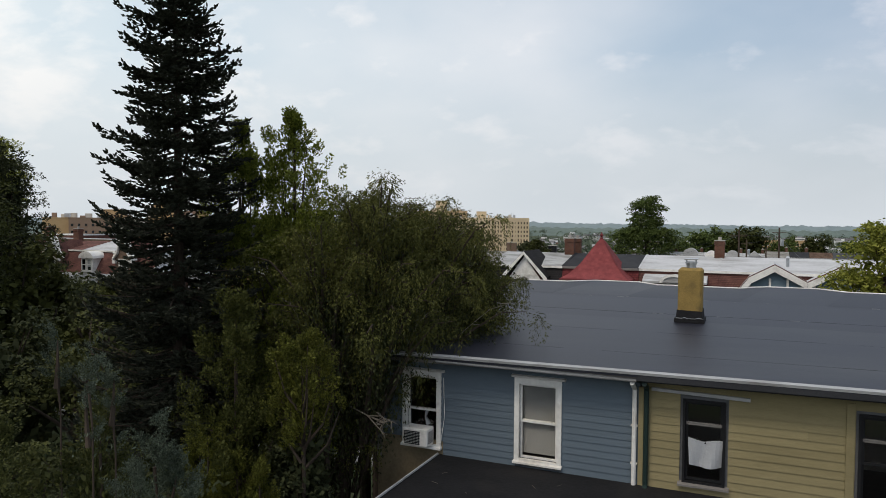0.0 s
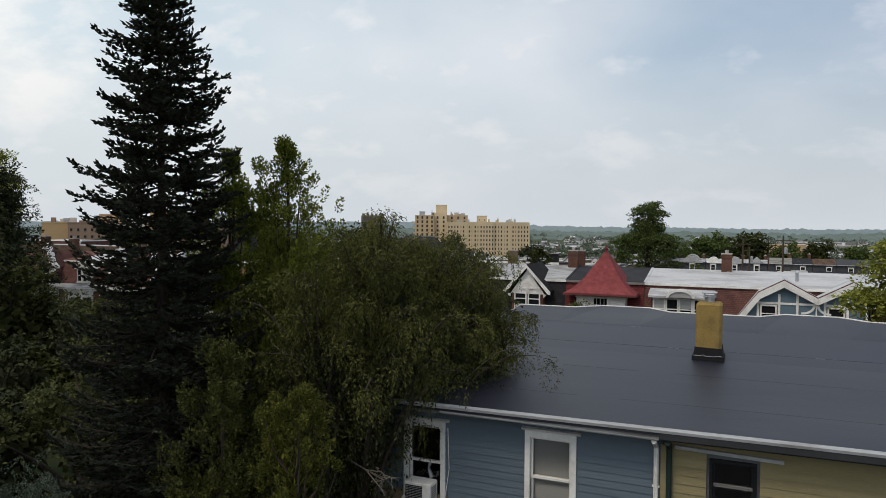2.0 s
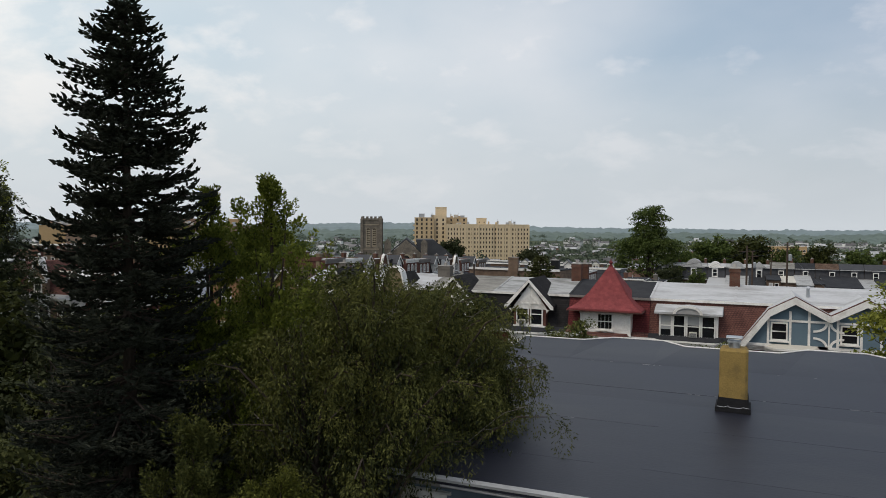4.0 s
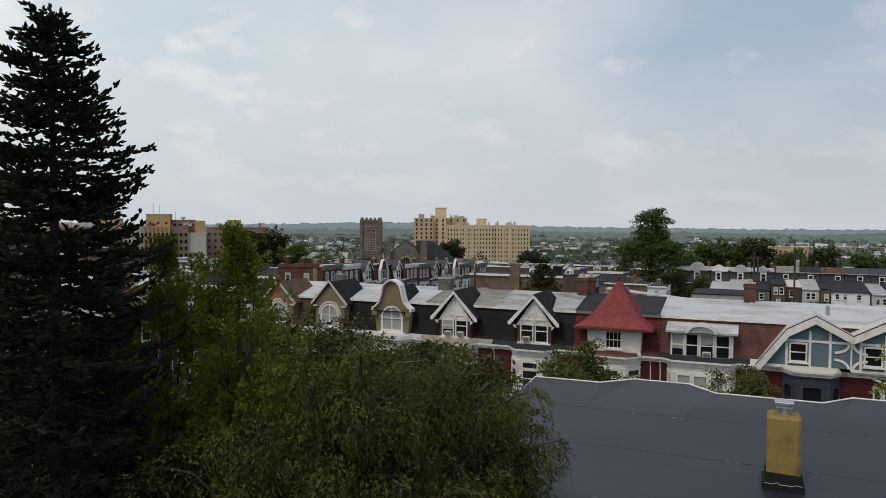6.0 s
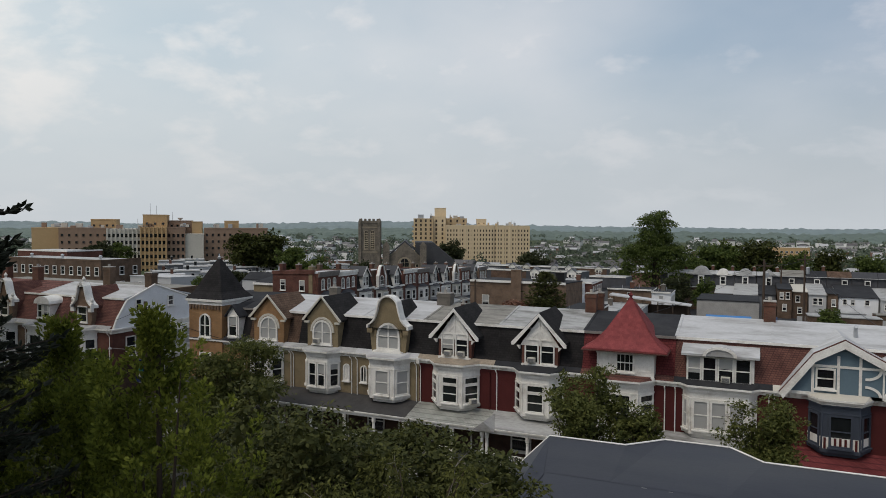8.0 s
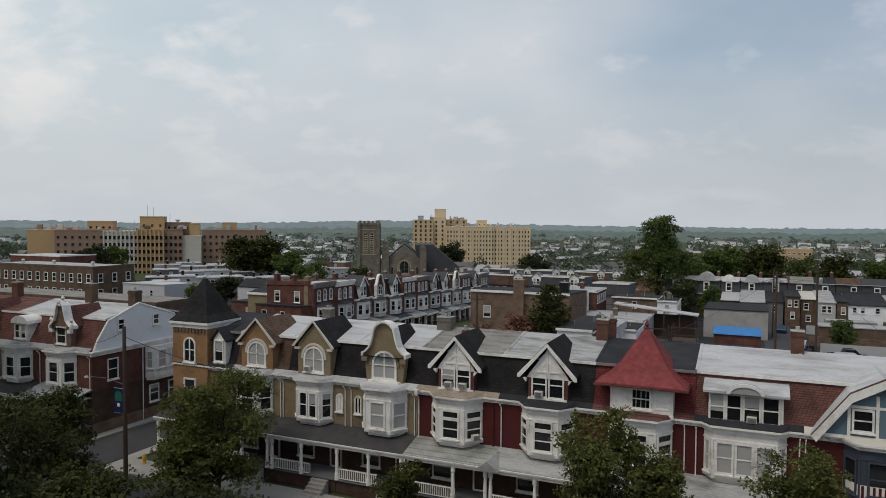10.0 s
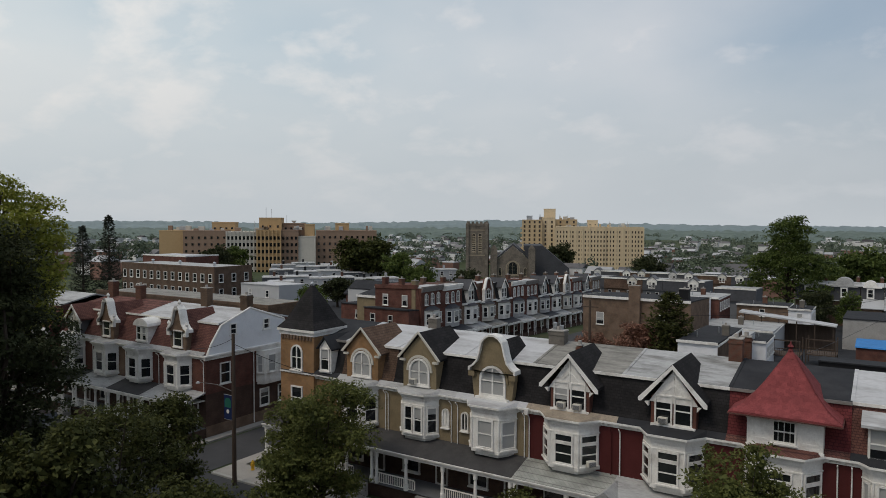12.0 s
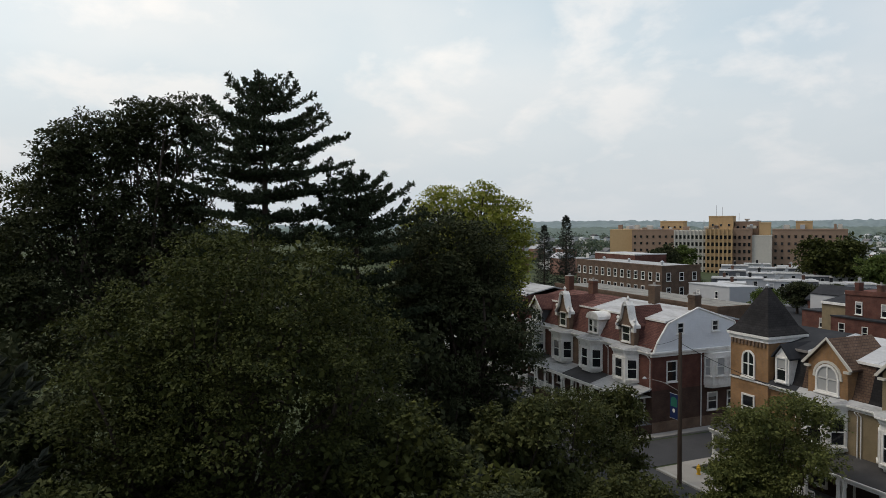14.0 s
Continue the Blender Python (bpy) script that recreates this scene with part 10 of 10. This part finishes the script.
for k, (x, y, h_) in enumerate(((-2.2, 118.0, 13.5), (3.8, 132.0, 14.5), (-1.5, 160.0, 13.0), (2.8, 200.0, 12.0), (-38.0, 97.0, 10.0))):
    z = ground_z(x, y)
    p = thing("alley_pole", pose(x, y, z), "weathered wooden utility pole in the alley", "utility pole", "alley poles")
    part("shaft", Geo().tube([(0, 0, -0.3), (0, 0, h_)], [0.18, 0.13], 8), M["wood_dark"], p)
    part("crossarm", Geo().box(-1.1, 1.1, -0.06, 0.06, h_ - 0.9, h_ - 0.78), M["wood_dark"], p)
    if k in (1, 2):
        part("transformer", Geo().lathe([(0.25, h_ - 3.1), (0.28, h_ - 3.0), (0.28, h_ - 2.1), (0.2, h_ - 2.0)], 0.42, -0.1, 10), M["metal"], p)
def wire(a, b, sag):
    return [tuple(Vector(a).lerp(Vector(b), s) - Vector((0, 0, sag * 4 * s * (1 - s)))) for s in np.linspace(0, 1, 9)]
wires = [((-2.2, 118, 12.2), (3.8, 132, 12.3), 0.5), ((3.8, 132, 12.2), (-1.5, 160, 9.8), 0.6), ((-2.2, 118, 12.0), (-14.0, 66, 9.6), 0.8), ((-2.2, 118, 11.8), (-26.0, 97, 9.0), 1.0), ((3.8, 132, 12.0), (6.0, 66, 9.6), 0.9), ((-47.6, 49.4, 11.0), (-60.5, 56.0, 8.0), 0.3), ((-47.6, 49.4, 10.6), (-41.0, 55.0, 7.3), 0.3)]
for a_, b_, s_ in wires:
    solid("overhead_cable", Geo().tube(wire(a_, b_, s_), 0.02, 4), M["black"], "thin black overhead cable between poles", "cable", group="overhead cables")


def car(x, y, z, turn, paint, label, body="suv", name="parked_car"):
    c = thing(name, pose(x, y, z, 0, 0, turn), label, "car", "parked cars")
    if body == "pickup":
        prof = [(-2.7, 0.45), (-2.75, 1.0), (-1.0, 1.05), (-0.9, 1.1), (-0.55, 1.75), (0.75, 1.78), (1.35, 1.15), (2.55, 1.0), (2.7, 0.45)]
        glass = [(-0.72, 1.12), (-0.48, 1.66), (0.70, 1.68), (1.18, 1.15)]
    elif body == "sedan":
        prof = [(-2.2, 0.35), (-2.25, 0.85), (-1.6, 0.95), (-0.9, 1.38), (0.45, 1.40), (1.15, 0.95), (2.1, 0.80), (2.2, 0.35)]
        glass = [(-1.35, 0.98), (-0.82, 1.31), (0.40, 1.33), (0.95, 0.97)]
    else:
        prof = [(-2.25, 0.4), (-2.3, 1.0), (-2.05, 1.65), (-1.7, 1.72), (0.55, 1.70), (1.25, 1.1), (2.2, 0.95), (2.28, 0.4)]
        glass = [(-1.95, 1.1), (-1.8, 1.58), (0.48, 1.60), (1.05, 1.1)]
    b = part("body", Geo().prism(prof, -0.9, 0.9), M[paint], c)
    part("window_glass", Geo().prism(glass, -0.915, 0.915), M["glass"], b)
    for wx in (-1.4, 1.4):
        for wy in (-0.82, 0.82):
            ob = part("wheel", Geo().tube([(wx, wy - 0.11, 0.33), (wx, wy + 0.11, 0.33)], 0.33, 14), M["tyre"], c)
            part("rim", Geo().tube([(wx, wy - 0.12, 0.33), (wx, wy + 0.12, 0.33)], 0.19, 10), M["metal"], ob)
    return c
M["car_white"] = mat("white_car_paint", (0.70, 0.71, 0.72), 0.25, 0.03, 2, 10, 0.0)
M["car_black"] = mat("black_car_paint", (0.02, 0.022, 0.025), 0.2, 0.05, 2, 10, 0.0)
M["car_blue"] = mat("dark_blue_car_paint", (0.02, 0.035, 0.08), 0.2, 0.05, 2, 10, 0.0)
M["car_silver"] = mat("silver_car_paint", (0.42, 0.43, 0.44), 0.3, 0.03, 2, 10, 0.0, metal=0.4)
car(8.2, 128.5, ground_z(0, 128.5), 8, "car_silver", "silver estate car parked behind the row")
car(8.4, 134.0, ground_z(0, 134), 8, "car_black", "black pickup truck parked in the yard", "pickup")
car(2.6, 146.0, ground_z(0, 146), 80, "car_silver", "silver car parked in the alley", "sedan")
car(0.5, 172.0, ground_z(0, 172), 85, "car_blue", "dark blue car parked in the alley", "sedan")
for k, (x, pt, bd) in enumerate(((-60, "car_silver", "sedan"), (-66.5, "car_white", "sedan"), (-73, "car_black", "suv"), (-80, "car_silver", "suv"), (-88, "car_white", "sedan"), (-30, "car_blue", "sedan"), (-18, "car_silver", "suv"))):
    car(x, 48.9 if k % 2 == 0 else 39.2, 0.0, 0, pt, "parked car at the kerb of the main street", bd)

# ---- scalloped shingles of the red tower roof ----
def scallop():
    """One shingle, 1 wide and 1 high, hanging from its top edge, with a cut-corner foot."""
    o = [(-0.49, 0.0), (-0.49, -0.72), (-0.25, -1.0), (0.25, -1.0), (0.49, -0.72), (0.49, 0.0)]
    return Geo().prism(o, -1.0, 0.0).mesh("shingle", M["red_tile"])
sc_mesh = scallop()
run = [0.0]
for (r0, z0), (r1, z1) in zip(RED_PROFILE, RED_PROFILE[1:]):
    run.append(run[-1] + math.hypot(r1 - r0, z1 - z0))
row = 0
while row * 0.20 + 0.28 < run[-1] - 0.15:
    s0 = row * 0.20 + 0.28
    r_t, z_t = np.interp(s0, run, [p[0] for p in RED_PROFILE]), np.interp(s0, run, [p[1] for p in RED_PROFILE])
    s1_ = max(s0 - 0.27, 0.0)
    r_b, z_b = np.interp(s1_, run, [p[0] for p in RED_PROFILE]), np.interp(s1_, run, [p[1] for p in RED_PROFILE])
    n_ = max(1, int(round(2 * r_t / 0.27)))
    wd = 2 * r_t / n_
    tilt = math.degrees(math.atan2(r_b - r_t, z_t - z_b))
    for side in (0, 90):
        for k in range(n_):
            u = -r_t + (k + 0.5) * wd
            ob = part("shingle", sc_mesh, None, red_roof)
            off = 0.016 + 0.004 * ((k + row) % 2)
            ob.matrix_basis = pose(TC[0], TC[1], 0, 0, 0, side) @ pose(u, -r_t - off, z_t, -tilt, 0, 0) @ Matrix.Diagonal((wd, 0.018, 0.25, 1))
    row += 1
